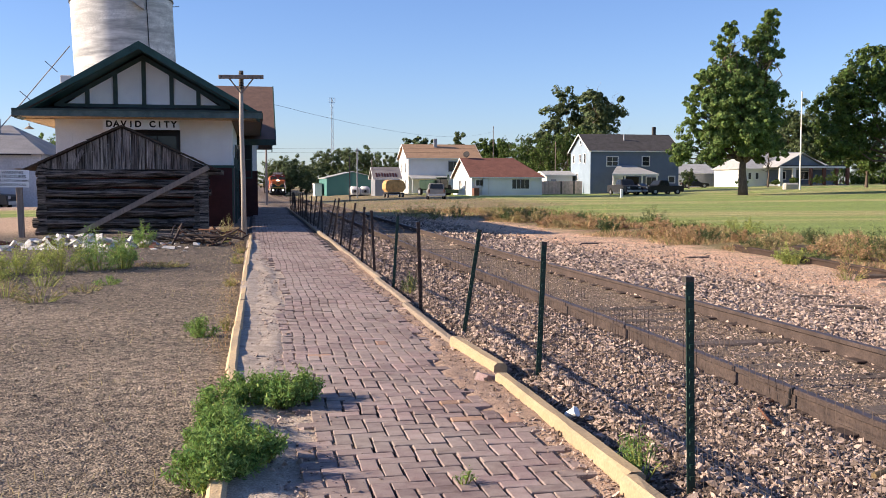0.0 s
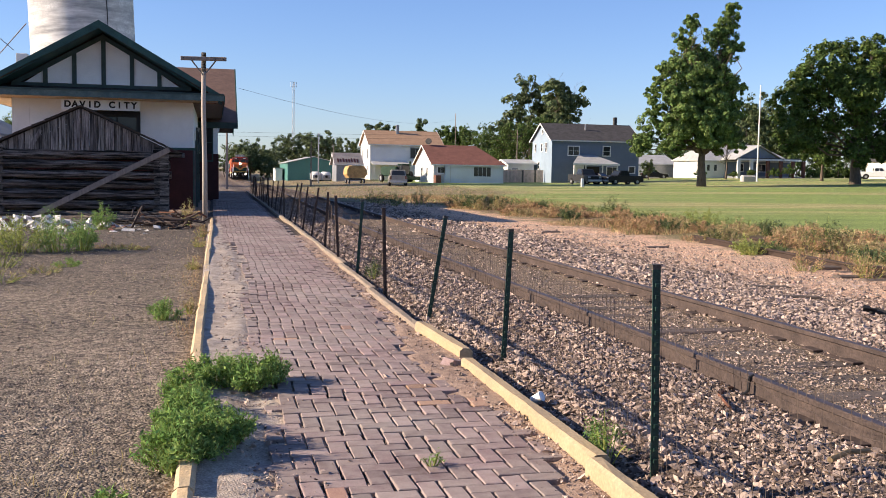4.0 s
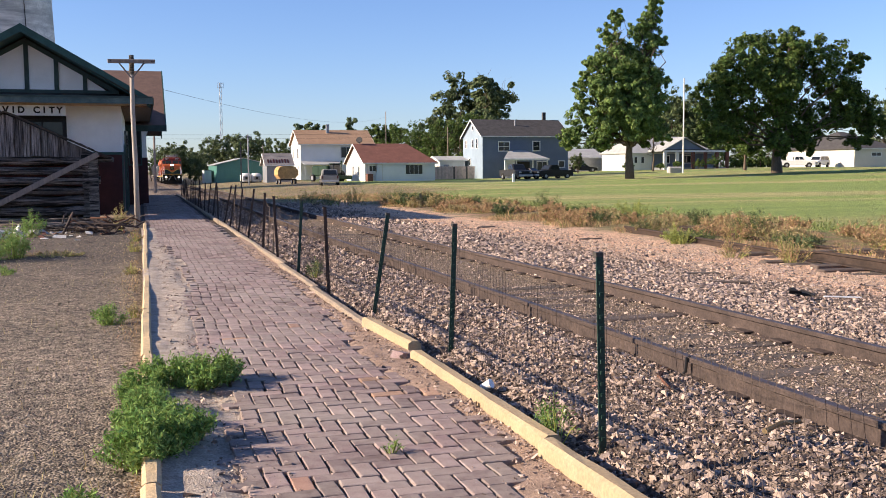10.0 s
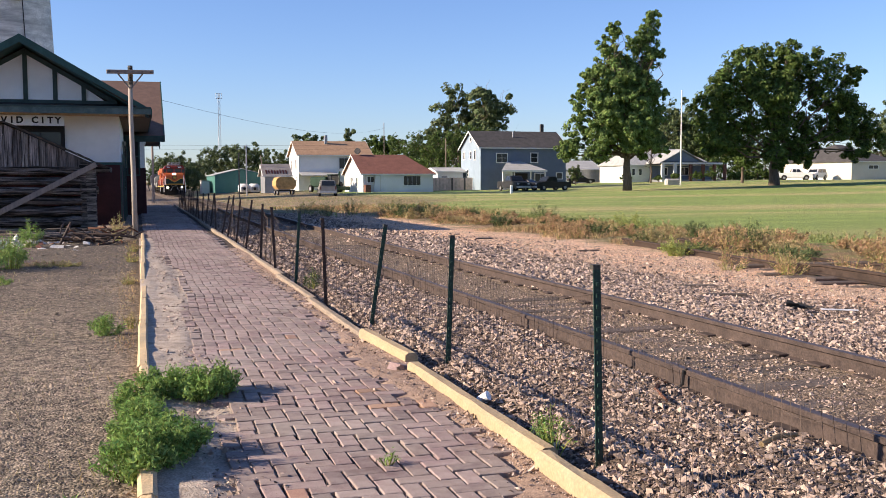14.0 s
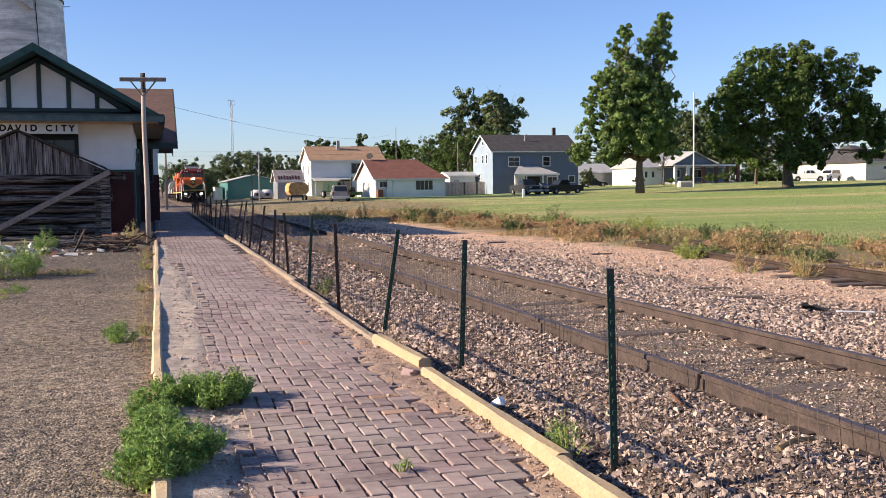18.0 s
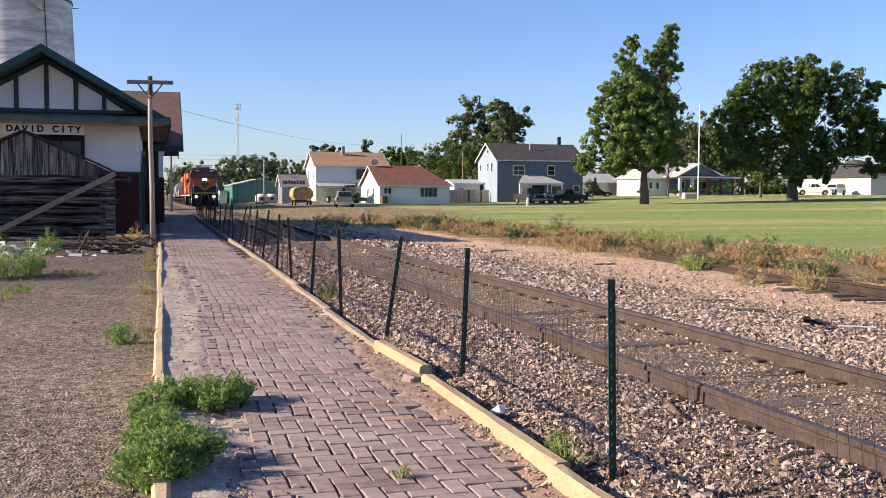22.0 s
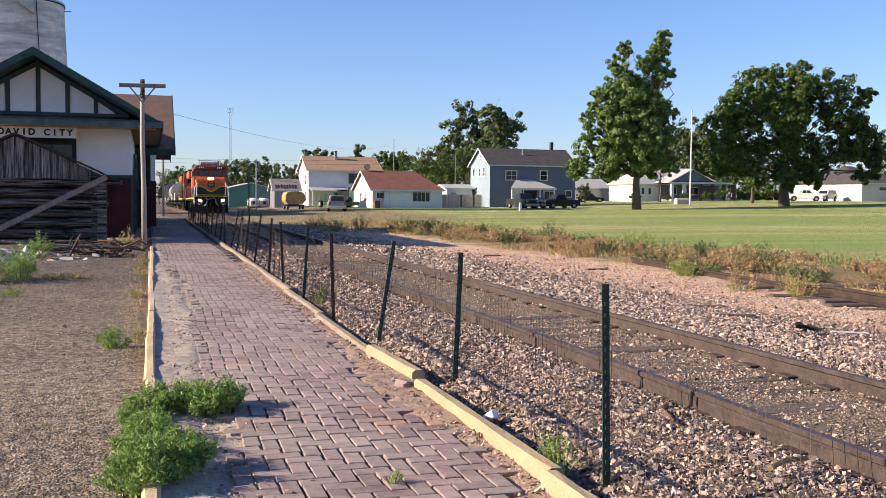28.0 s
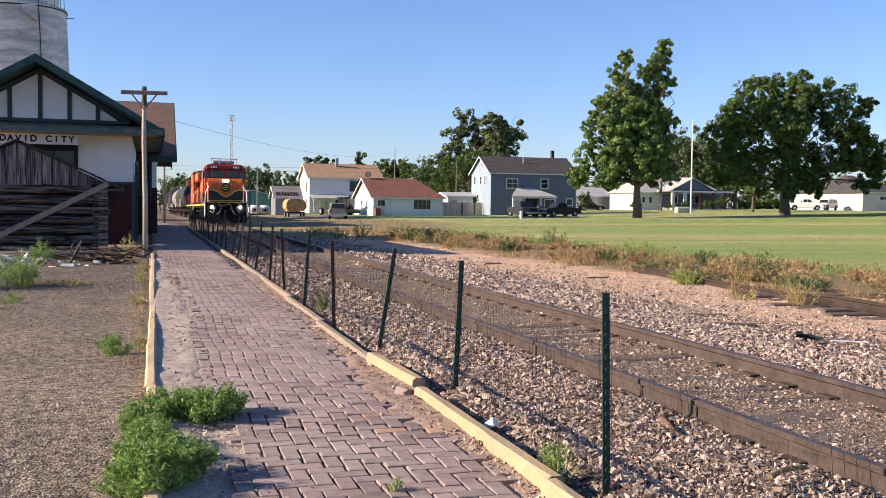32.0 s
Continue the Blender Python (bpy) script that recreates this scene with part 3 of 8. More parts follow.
def scatter_ballast():
    rng = random.Random(5)
    spots = []
    for y0, y1, dens, s0 in ((-7, 2.2, 60, 0.02), (2.2, 8, 2350, 0.0126), (8, 12, 1850, 0.0138), (12, 16, 1100, 0.0168), (16, 26, 480, 0.021), (26, 48, 90, 0.031)):
        for _ in range(int((y1 - y0) * 8.4 * dens)):
            y = y0 + (y1 - y0) * rng.random()
            u = 1.84 + 8.4 * rng.random()
            # thin between the rails and out in the red grit
            keep = 1.0
            if 3.45 < u < 4.95:
                keep = 0.16
            elif 2.95 < u <= 3.45:
                keep = 0.8 - 1.4 * (u - 2.95)
            elif u > 6.8:
                keep = 0.75 * math.exp(-(u - 6.8) * 1.5)
            if rng.random() > keep:
                continue
            x = u + track_x(y) - 4.22
            s = s0 * rng.lognormvariate(-0.1, 0.48) * (0.5 if 3.45 < u < 4.95 else 1.0)
            spots.append((x, y, bed_z(x, y) + s * 0.32, min(s, s0 * 2.3)))
    # small stones mixed into the red grit
    for _ in range(9000):
        y = 4 + 20 * rng.random() ** 1.4
        x = 7.0 + 3.2 * rng.random() ** 1.2
        s = 0.0088 * rng.lognormvariate(0, 0.42) * (0.8 + 0.03 * y)
        spots.append((x, y, bed_z(x, y) + s * 0.3, s))
    for _ in range(16000):
        y = 2.2 + 9 * rng.random()
        u = 1.84 + 3.9 * rng.random()
        x = u + track_x(y) - 4.22
        s = 0.0095 * rng.lognormvariate(0, 0.4)
        spots.append((x, y, bed_z(x, y) + s * 0.3, s))
    rocks("ballast", spots, M_ROCK, "pinkish grey crushed stone ballast beside the rails", "gravel")


scatter_ballast()


def scatter_yard():
    rng = random.Random(8)
    spots = []
    for _ in range(44000):
        y = 2.6 + 24 * rng.random() ** 1.7
        x = -0.28 - (0.45 * y + 1) * rng.random()
        s = min(0.0125, 0.0048 * rng.lognormvariate(0, 0.45)) * (0.7 + y * 0.055)
        spots.append((x, y, bed_z(x, y) + s * 0.3, s))
    for _ in range(2500):
        y = 5 + 22 * rng.random() ** 1.3
        x = 8 + 4.2 * rng.random()
        s = 0.011 * rng.lognormvariate(0, 0.45)
        spots.append((x, y, bed_z(x, y) + s * 0.3, s))
    rocks("pebbles", spots, M_PEBBLE, "loose grey-brown pebbles lying on the gravel yard", "pebbles", seed=4)
    spots = []
    for _ in range(12000):
        y = 2.6 + 17 * rng.random() ** 1.5
        if rng.random() < 0.5:
            x = -0.06 + abs(rng.gauss(0, 0.19))
        else:
            x = 1.66 - abs(rng.gauss(0, 0.5)) * (1.74 - brick_edge(y))
        s = 0.0048 * rng.lognormvariate(0, 0.6)
        spots.append((x, y, plat_z(x, y) + s * 0.3, s))
    rocks("platform_grit", spots, M_ROCK, "grit and small stones along the platform edges", "grit", seed=6)


scatter_yard()


# ---- brick platform ----
def build_platform():
    xs = spaced((-0.2, 1.74, 0.12)) + [1.76]
    ys = spaced((-7, 1.5, 0.5), (1.5, 30, 0.3), (30, 58, 1.0)) + [58.0]
    dirt = lambda x, y: plat_z(x, y) + 0.012 * noise.noise(Vector((x * 4, y * 4, 0))) + -0.03
    v = [(x, y, dirt(x, y)) for y in ys for x in xs]
    w = len(xs)
    f = [(j * w + i, j * w + i + 1, (j + 1) * w + i + 1, (j + 1) * w + i) for j in range(len(ys) - 1) for i in range(w - 1)]
    plat = raw("platform", v, f, M_JOINT, smooth=True)
    tagged(plat, "old station platform of herringbone brick with sandy edges", "platform", kind="structure")
    for a, b_, y1 in ((-0.21, 0.5, 24.0), (1.1, 1.75, 20.0)):
        xs2 = spaced((a, b_, 0.05)) + [b_]
        ys2 = spaced((-7, 1.5, 0.3), (1.5, y1, 0.12)) + [y1]
        lift = lambda x, y: plat_z(x, y) + 0.016 * noise.noise(Vector((x * 5, y * 3, 0))) + 0.008 * noise.noise(Vector((x * 14, y * 14, 2))) + (0.004 + 0.016 * S((0.05 - x) / 0.2) if a < 0 else 0.0) - 0.026 * (S((x - 0.06 - 0.13 * S((y - 8) / 5) * (1 - S((y - 15) / 3)) + 0.14 * noise.noise(Vector((x * 2, y * 1.3, 5)))) / 0.16) if a < 0 else S((brick_edge(y) + 0.05 - x) / 0.1))
        v2 = [(x, y, lift(x, y)) for y in ys2 for x in xs2]
        w2 = len(xs2)
        f2 = [(j * w2 + i, j * w2 + i + 1, (j + 1) * w2 + i + 1, (j + 1) * w2 + i) for j in range(len(ys2) - 1) for i in range(w2 - 1)]
        raw("sand_strip", v2, f2, M_SAND if a < 0 else M_DIRT, plat, smooth=True)
    return plat


PLATFORM = build_platform()
BRICK_W = 0.1


def brick_mesh(name, lx, ly, jag):
    """A worn paver with rounded upper edges."""
    gx, gy, c, h = 0.0062, 0.0022, 0.003, 0.035
    x, y = lx / 2 - gx, ly / 2 - gy
    v = [(-x, -y, -h), (x, -y, -h), (x, y, -h), (-x, y, -h), (-x, -y, -c), (x, -y, -c), (x, y, -c), (-x, y, -c)]
    v += [(-x + c + jag, -y + c, 0), (x - c, -y + c + jag, 0), (x - c - jag, y - c, 0), (-x + c, y - c - jag, 0)]
    f = [(0, 1, 5, 4), (1, 2, 6, 5), (2, 3, 7, 6), (3, 0, 4, 7), (4, 5, 9, 8), (5, 6, 10, 9), (6, 7, 11, 10), (7, 4, 8, 11), (8, 9, 10, 11)]
    return v, f


def lay_bricks():
    rng = random.Random(2)
    w = BRICK_W
    near, far_v, far_f = [], [], []
    shapes = [brick_mesh("brick", w, 2 * w, 0.0), brick_mesh("brick", 2 * w, w, 0.0)]
    meshes = []
    for k, (v, f) in enumerate(shapes):
        for j in range(3):
            v2, _ = brick_mesh("brick", *((w, 2 * w) if k == 0 else (2 * w, w)), 0.002 * j)
            me = bpy.data.meshes.new("brick")
            me.from_pydata(v2, [], f)
            me.materials.append(M_BRICK)
            meshes.append(me)
    rare = []
    for me in meshes:
        m2 = me.copy()
        m2.materials[0] = M_BRICKO
        rare.append(m2)
    made = 0
    for row in range(int(63.5 / w)):
        y = -6.9 + row * w
        left = 0.20 + 0.05 * math.sin(row * 0.21) + 0.04 * math.sin(row * 0.057 + 1)
        left += 0.16 * S((y - 8) / 5) * (1 - S((y - 15) / 3))
        if y > 18:
            left = 0.0
        right = brick_edge(y) + 0.04 * math.sin(row * 0.8)
        for col in range(-4, 20):
            kind = (col + row) % 4
            # herringbone: an upright brick starts here, or a lying one
            if kind == 0:
                cx, cy, k = (col + 0.5) * w, y + w, 0
            elif kind == 2:
                cx, cy, k = (col + 1.0) * w, y + 0.5 * w, 1
            else:
                continue
            if cx < left or cx > right:
                continue
            wav = 0.012 * math.sin(cy * 2.3) + 0.006 * math.sin(cy * 7 + cx * 5)
            cx += wav
            z = plat_z(cx, cy) + rng.gauss(0, 0.0014)
            rx, ry, rz = rng.gauss(0, 0.5), rng.gauss(0, 0.5), rng.gauss(0, 1.1)
            m = pose(cx, cy, z, rx, ry, rz)
            if 3.5 < cy < 8.6 and made < 300:
                ob = new("brick", (rare if rng.random() < 0.03 else meshes)[k * 3 + rng.randrange(3)])
                ob.parent = PLATFORM
                ob.matrix_basis = m
                made += 1
            else:
                v, f = shapes[k]
                o = len(far_v)
                far_v += [tuple(m @ Vector(p)) for p in v]
                far_f += [tuple(i + o for i in q) for q in f]
    ob = raw("paving_bricks", far_v, far_f, M_BRICKJ, PLATFORM)
    tagged(ob, "dull red-purple paving bricks in herringbone", kind="stuff")


# ---- kerbs ----
def kerb_piece(name, x, y0, y1, w, z0, z1, material, label, rot=0.0, seed=0, tilt=0.0, parent=None):
    rng = random.Random(seed)
    n = max(2, int((y1 - y0) / 0.25))
    bm = B()
    rings = []
    for i in range(n + 1):
        y = -(y1 - y0) / 2 + (y1 - y0) * i / n
        j = lambda s: rng.gauss(0, s * 0.5)
        c = 0.015 + abs(j(0.006))
        ring = [(-w / 2, z0), (-w / 2 + j(0.003), z1 - c), (-w / 2 + c + j(0.004), z1 + j(0.003)), (w / 2 - c + j(0.004), z1 + j(0.003)), (w / 2 + j(0.003), z1 - c), (w / 2, z0)]
        rings.append([bm.verts.new((p, y + (j(0.008) if i in (0, n) else 0), q)) for p, q in ring])
    for a, b_ in zip(rings, rings[1:]):
        for k in range(6):
            bm.faces.new((a[k], a[(k + 1) % 6], b_[(k + 1) % 6], b_[k]))
    bm.faces.new(rings[0])
    bm.faces.new(rings[-1][::-1])
    bmesh.ops.recalc_face_normals(bm, faces=bm.faces)
    ob = part(name, bm, material, parent)
    ob.matrix_basis = pose(x, (y0 + y1) / 2, 0, 0, tilt, rot)
    return tagged(ob, label, "kerb", "platform kerb pieces")


def build_kerbs():
    yel = "yellow painted concrete kerb piece along the brick platform"
    ys = [-7.0, -4.0, -1.2, 1.5, 4.05, 7.12, 9.3, 11.44, 13.6, 16.5, 19.8, 23.0, 26.0]
    for i, (a, b_) in enumerate(zip(ys, ys[1:])):
        kerb_piece("kerb", -0.205 + 0.0043 * max(0.0, (a + b_) / 2 - 4) + 0.008 * math.sin(i * 2.1), a + 0.01, b_ - 0.01, 0.082, -0.2, 0.033, M_KERB, yel, -0.27 * (a > 2) + 0.15 * math.sin(i * 1.7), i + 1)
    for a, b_ in ((-7.0, -4.2), (-4.15, -1.6), (-1.55, 0.85)):
        kerb_piece("kerb", 1.66, a, b_, 0.095, -0.2, 0.07, M_KERBR, yel, 0.3, int(40 - a))
    kerb_piece("kerb", 1.655, 0.9, 4.02, 0.095, -0.2, 0.07, M_KERBR, yel, 0.6, 21, 3)
    kerb_piece("kerb", 1.668, 4.05, 6.43, 0.095, -0.2, 0.07, M_KERBR, "yellow painted concrete kerb piece leaning away from the platform", 0.4, 22, 3)
    kerb_piece("kerb", 1.685, 6.69, 7.98, 0.10, -0.2, 0.085, M_KERBR, "short displaced yellow kerb piece beside a gap", 3.0, 23, 4)
    y = 8.03
    k = 30
    while y < 56:
        ln = 3.1 + 0.3 * math.sin(k)
        kerb_piece("kerb", 1.655 + 0.13 * S((y + ln / 2 - 9) / 8) + 0.006 * math.sin(k * 1.3), y, y + ln - 0.02, 0.09, -0.2, 0.03, M_KERBOLD, "worn low concrete kerb piece with traces of yellow", 0.2 * math.sin(k * 2.2), k)
        y += ln
        k += 1


build_kerbs()


# ---- tracks ----
RAIL = ((-0.07, 0), (0.07, 0), (0.07, 0.014), (0.012, 0.03), (0.010, 0.125), (0.036, 0.138), (0.036, 0.165), (0.028, 0.172), (-0.028, 0.172), (-0.036, 0.165), (-0.036, 0.138), (-0.010, 0.125), (-0.012, 0.03), (-0.07, 0.014))


M_SIDERAIL = mat("dark_rusted_rail", (0.06, 0.04, 0.03), 0.9, 0.25, 5, 0.3, 60)


def rail(name, path, parent, steel=None):
    """A flat-bottomed rail along a path of (x, y, z of the head)."""
    bm = B()
    rings = []
    for i, p in enumerate(path):
        d = (Vector(path[min(i + 1, len(path) - 1)]) - Vector(path[max(0, i - 1)])).normalized()
        side = Vector((d.y, -d.x, 0)).normalized()
        rings.append([bm.verts.new(Vector(p) + side * u + Vector((0, 0, v - 0.172))) for u, v in RAIL])
    n = len(RAIL)
    for a, b_ in zip(rings, rings[1:]):
        for k in range(n):
            fc = bm.faces.new((a[k], a[(k + 1) % n], b_[(k + 1) % n], b_[k]))
            fc.material_index = 1 if k in (7,) else 0
    bm.faces.new(rings[0])
    bm.faces.new(rings[-1])
    bmesh.ops.recalc_face_normals(bm, faces=bm.faces)
    return part(name, bm, (steel or M_RAIL, steel or M_RAILTOP), parent)


def build_tracks():
    main = thing("railway_track", "main line track with worn rails on old ties", "railway track", kind="structure")
    ys = spaced((-12, 30, 1.0), (30, 80, 3), (80, 420, 10))
    for off in (-0.7535, 0.7535):
        rail("rail", [(track_x(y) + off, y, rail_z(y)) for y in ys], main)
    rng = random.Random(4)
    tie = []
    for j in range(3):
        bm = B()
        box(bm, -1.28, 1.28, -0.11, 0.11, -0.17, 0, bevel=0.015)
        for v in bm.verts:
            v.co.z += 0.008 * noise.noise(Vector((v.co.x * 5, v.co.y * 9, j)))
        me = mesh_of(bm, "tie")
        me.materials.append(M_TIE)
        tie.append(me)
    plate = bx(-0.11, 0.11, -0.09, 0.09, 0, 0.018, bevel=0.004)
    pm = mesh_of(plate, "tie_plate")
    pm.materials.append(M_RAIL)
    y = -6.5
    i = 0
    while y < 75:
        t = new("tie", tie[i % 3])
        t.parent = main
        t.matrix_basis = pose(track_x(y) + rng.gauss(0, 0.03), y, rail_z(y) - 0.157 + rng.gauss(0, 0.006), 0, 0, rng.gauss(0, 1.0))
        if y < 24:
            for off in (-0.7535, 0.7535):
                p = new("tie_plate", pm)
                p.parent = main
                p.matrix_basis = pose(track_x(y) + off, y, rail_z(y) - 0.146)
        y += 0.53 + rng.gauss(0, 0.015)
        i += 1
    # looped bond cable at a joint of the near rail
    yj = 5.68
    xr, zj = track_x(yj) - 0.7535, rail_z(yj)
    part("bond_cable", tb([(xr - 0.02, yj, zj + 0.002), (xr - 0.05, yj, zj - 0.005), (xr - 0.056, yj, zj - 0.1), (xr - 0.09, yj + 0.02, zj - 0.135), (xr - 0.3, yj + 0.1, zj - 0.13), (xr - 0.5, yj + 0.16, zj - 0.135)], 0.011, n=6), M_DARK, main, "black bond cable at a rail joint")
    side = thing("siding_track", "rusty disused siding with rotten ties in weeds", "railway track", kind="structure")
    sx = lambda y: 8.54 + 0.12 * y
    # the rails sink into the soil beyond the weeds
    low = lambda y: 0.035 - 0.085 * S((y - 12.5) / 1.2)
    ys = spaced((-6, 12, 1.2), (12, 21, 0.5)) + [21.0]
    for off in (0.0, 1.507):
        rail("rail", [(sx(y) + off, y, low(y) - 0.045 * (off > 1)) for y in ys], side, M_SIDERAIL)
    y = -5.5
    while y < 14.5:
        t = new("tie", tie[i % 3])
        t.parent = side
        t.matrix_basis = pose(sx(y) + 0.75 + rng.gauss(0, 0.12), y, -0.138 + rng.gauss(0, 0.02), 0, rng.gauss(0, 0.8), -7 + rng.gauss(0, 2.0))
        y += 0.56 + rng.gauss(0, 0.03)
        i += 1


build_tracks()
# ---- depot ----
def window(parent, m, w, h, frame_mat=None, glass=None, bars=(1, 1), name="window", t=0.06):
    """A window in the x-z plane, facing -y, centred on m: a frame, a pane, glazing bars."""
    fm = frame_mat or M_WHITE
    ob = part(name, B_frame(w, h, t), fm, parent)
    ob.matrix_basis = m
    p = part("pane", bx(-w / 2, w / 2, 0.0, 0.012, -h / 2, h / 2), glass or M_GLASS, ob)
    for i in range(1, bars[0]):
        x = -w / 2 + w * i / bars[0]
        part("glazing_bar", bx(x - 0.02, x + 0.02, -0.02, -0.001, -h / 2, h / 2), fm, ob)
    for i in range(1, bars[1]):
        z = -h / 2 + h * i / bars[1]
        part("glazing_bar", bx(-w / 2, w / 2, -0.024, -0.003, z - 0.02, z + 0.02), fm, ob)
    return ob


def B_frame(w, h, t):
    bm = B()
    box(bm, -w / 2 - t, -w / 2, -0.04, 0.02, -h / 2 - t, h / 2 + t)
    box(bm, w / 2, w / 2 + t, -0.04, 0.02, -h / 2 - t, h / 2 + t)
    box(bm, -w / 2, w / 2, -0.04, 0.02, h / 2, h / 2 + t)
    box(bm, -w / 2 - 0.03, w / 2 + 0.03, -0.06, 0.02, -h / 2 - t, -h / 2)
    return bm


# lighter copy of the soffit boards: low sunlight is put into its golden colour
M_SOFFITLIT = mat("sunlit_soffit_boards", (0.62, 0.45, 0.25), 0.8, 0.15, 3, 0.2, 40, stretch=(8, 0.6, 1))
M_SOFFIT = mat("brown_soffit_boards", (0.30, 0.19, 0.115), 0.8, 0.2, 3, 0.2, 40, stretch=(8, 0.6, 1))
M_FASCIA = mat("weathered_fascia_paint", (0.13, 0.17, 0.155), 0.7, 0.2, 2, 0.2, 40, col2=(0.05, 0.08, 0.072))


def roof_slab(p0, p1, p2, p3, thick=0.12):
    """A slab whose upper face has these four corners."""
    bm = B()
    top = [bm.verts.new(p) for p in (p0, p1, p2, p3)]
    low = [bm.verts.new(Vector(p) - Vector((0, 0, thick))) for p in (p0, p1, p2, p3)]
    bm.faces.new(top)
    bm.faces.new(low[::-1])
    for i in range(4):
        bm.faces.new((top[i], low[i], low[(i + 1) % 4], top[(i + 1) % 4]))
    bmesh.ops.recalc_face_normals(bm, faces=bm.faces)
    return bm


def build_depot():
    d = thing("depot", "white stucco railway depot with green trim and brown roof", "station building")
    xl, xr, yf, yb = -6.25, -0.72, 33.0, 58.0
    cx, zr, ze = (xl + xr) / 2, 5.76, 3.57
    g = -0.2
    part("wall", bx(xl, xr, yf, yf + 0.2, 1.92, 3.5), M_STUCCO, d)
    part("wall", bx(xl, xl + 0.2, yf + 0.2, yb, 1.92, 3.5), M_STUCCO, d)
    part("wall", bx(xr - 0.2, xr, yf + 0.2, 42.0, 1.92, 3.5), M_STUCCO, d)
    part("wall", bx(xr - 0.2, xr, 51.0, yb, 1.92, 3.5), M_STUCCO, d)
    part("wall", bx(xl, xr, yb - 0.2, yb, 1.92, 3.5), M_STUCCO, d)
    for a in ((xl - 0.03, xr + 0.03, yf - 0.03, yf + 0.2), (xl - 0.03, xl + 0.2, yf + 0.2, yb), (xr - 0.2, xr + 0.03, yf + 0.2, 42.0), (xr - 0.2, xr + 0.03, 51, yb)):
        part("wainscot", bx(*a, g, 1.92), M_MAROON, d, "dark maroon lower wall")
    part("water_table", bx(xl - 0.06, xr + 0.06, yf - 0.07, yf - 0.03, 1.9, 1.98), M_GREEN, d, "green trim board")
    part("corner_board", bx(xr - 0.02, xr + 0.035, yf - 0.035, yf + 0.12, g, 1.9), M_TIMBER, d)
    # faint vertical panel joints on the front
    for x in (-5.75, -1.0):
        part("panel_batten", bx(x - 0.012, x + 0.012, yf - 0.012, yf, 1.98, 3.5), M_STUCCO, d)
    # gable above the pent roof
    yg = yf - 0.25
    bm = pr([(xl + 0.1, 3.7), (xr - 0.1, 3.7), (cx, zr - 0.25)], "y", yg, yg + 0.2)
    part("gable_wall", bm, M_STUCCO, d, "white stucco gable between timbers")
    slope = (zr - ze) / (cx - (xl - 1.0))
    for x in (-1.72, -0.86, 0.02, 0.88, 1.72):
        top = zr - 0.3 - abs(x) * slope * 1.0
        part("timber", bx(cx + x - 0.065, cx + x + 0.065, yg - 0.06, yg, 3.9, top), M_TIMBER, d)
    part("timber", bx(xl + 0.2, xr - 0.2, yg - 0.06, yg, 3.78, 3.92), M_TIMBER, d)
    ov = 0.97
    for s in (-1, 1):
        ex = cx + s * (cx - xl + ov)
        # raking timbers and barge boards
        a, b_ = (cx, zr - 0.42), (cx + s * 2.72, zr - 0.42 - 2.72 * slope)
        part("raking_timber", pr([(a[0], a[1]), (a[0], a[1] + 0.16), (b_[0], b_[1] + 0.16), (b_[0], b_[1])], "y", yg - 0.055, yg - 0.002), M_TIMBER, d)
        part("roof", roof_slab((cx, yf - 1.35, zr), (ex, yf - 1.35, ze), (ex, yb + 1, ze), (cx, yb + 1, zr), 0.16), M_ROOFBR, d, "brown shingle roof slope")
        part("barge_board", pr([(cx, zr + 0.03), (ex - s * 0.0, ze + 0.03), (ex, ze - 0.12), (cx, zr - 0.22)], "y", yf - 1.41, yf - 1.352), M_GREEN, d, "dark green barge board")
        part("soffit", roof_slab((cx, yf - 1.34, zr - 0.17), (ex - s * 0.05, yf - 1.34, ze - 0.165), (ex - s * 0.05, yf - 0.28, ze - 0.165), (cx, yf - 0.28, zr - 0.17), 0.03), M_GREEN, d, "green boarded soffit")
        part("side_soffit", bx(min(ex, cx + s * (cx - xl)), max(ex, cx + s * (cx - xl)), yf - 0.25, yb + 0.9, ze - 0.15, ze - 0.12), M_SOFFIT if s > 0 else M_SOFFITLIT, d, "boarded eave soffit")
        part("fascia", bx(ex - 0.02 if s > 0 else ex - 0.03, ex + 0.03 if s > 0 else ex + 0.02, yf - 1.35, yb + 1, ze - 0.15, ze + 0.06), M_GREEN, d, "green eave fascia")
    exl, exr = xl - ov, xr + ov
    # pent roof across the front, its shade put in as a near-black colour
    part("pent_roof", roof_slab((exl + 0.3, yf - 1.33, ze + 0.05), (exr - 0.3, yf - 1.33, ze + 0.05), (exr - 0.3, yg - 0.005, ze + 0.26), (exl + 0.3, yg - 0.005, ze + 0.26), 0.06), M_DARK, d, "pent roof across the gable with its shade put in as dark colour")
    part("pent_fascia", bx(exl, exr, yf - 1.46, yf - 1.415, ze - 0.13, ze + 0.09), M_FASCIA, d, "weathered grey-green fascia board")
    part("pent_trim", bx(exl, exr, yf - 1.49, yf - 1.462, ze + 0.05, ze + 0.10), M_TIMBER, d)
    part("pent_soffit", bx(exl + 0.05, exr - 0.05, yf - 1.41, yf - 0.005, ze - 0.12, ze - 0.09), M_SOFFITLIT, d, "boarded soffit with low sun put into its tan colour")
    # name board
    sb = part("name_board", bx(-1.17, 1.17, -0.03, 0.03, -0.16, 0.16, bevel=0.006), M_SIGN, d, "white station name board with black letters")
    sb.matrix_basis = pose(-3.51, yf - 0.7, 3.255)
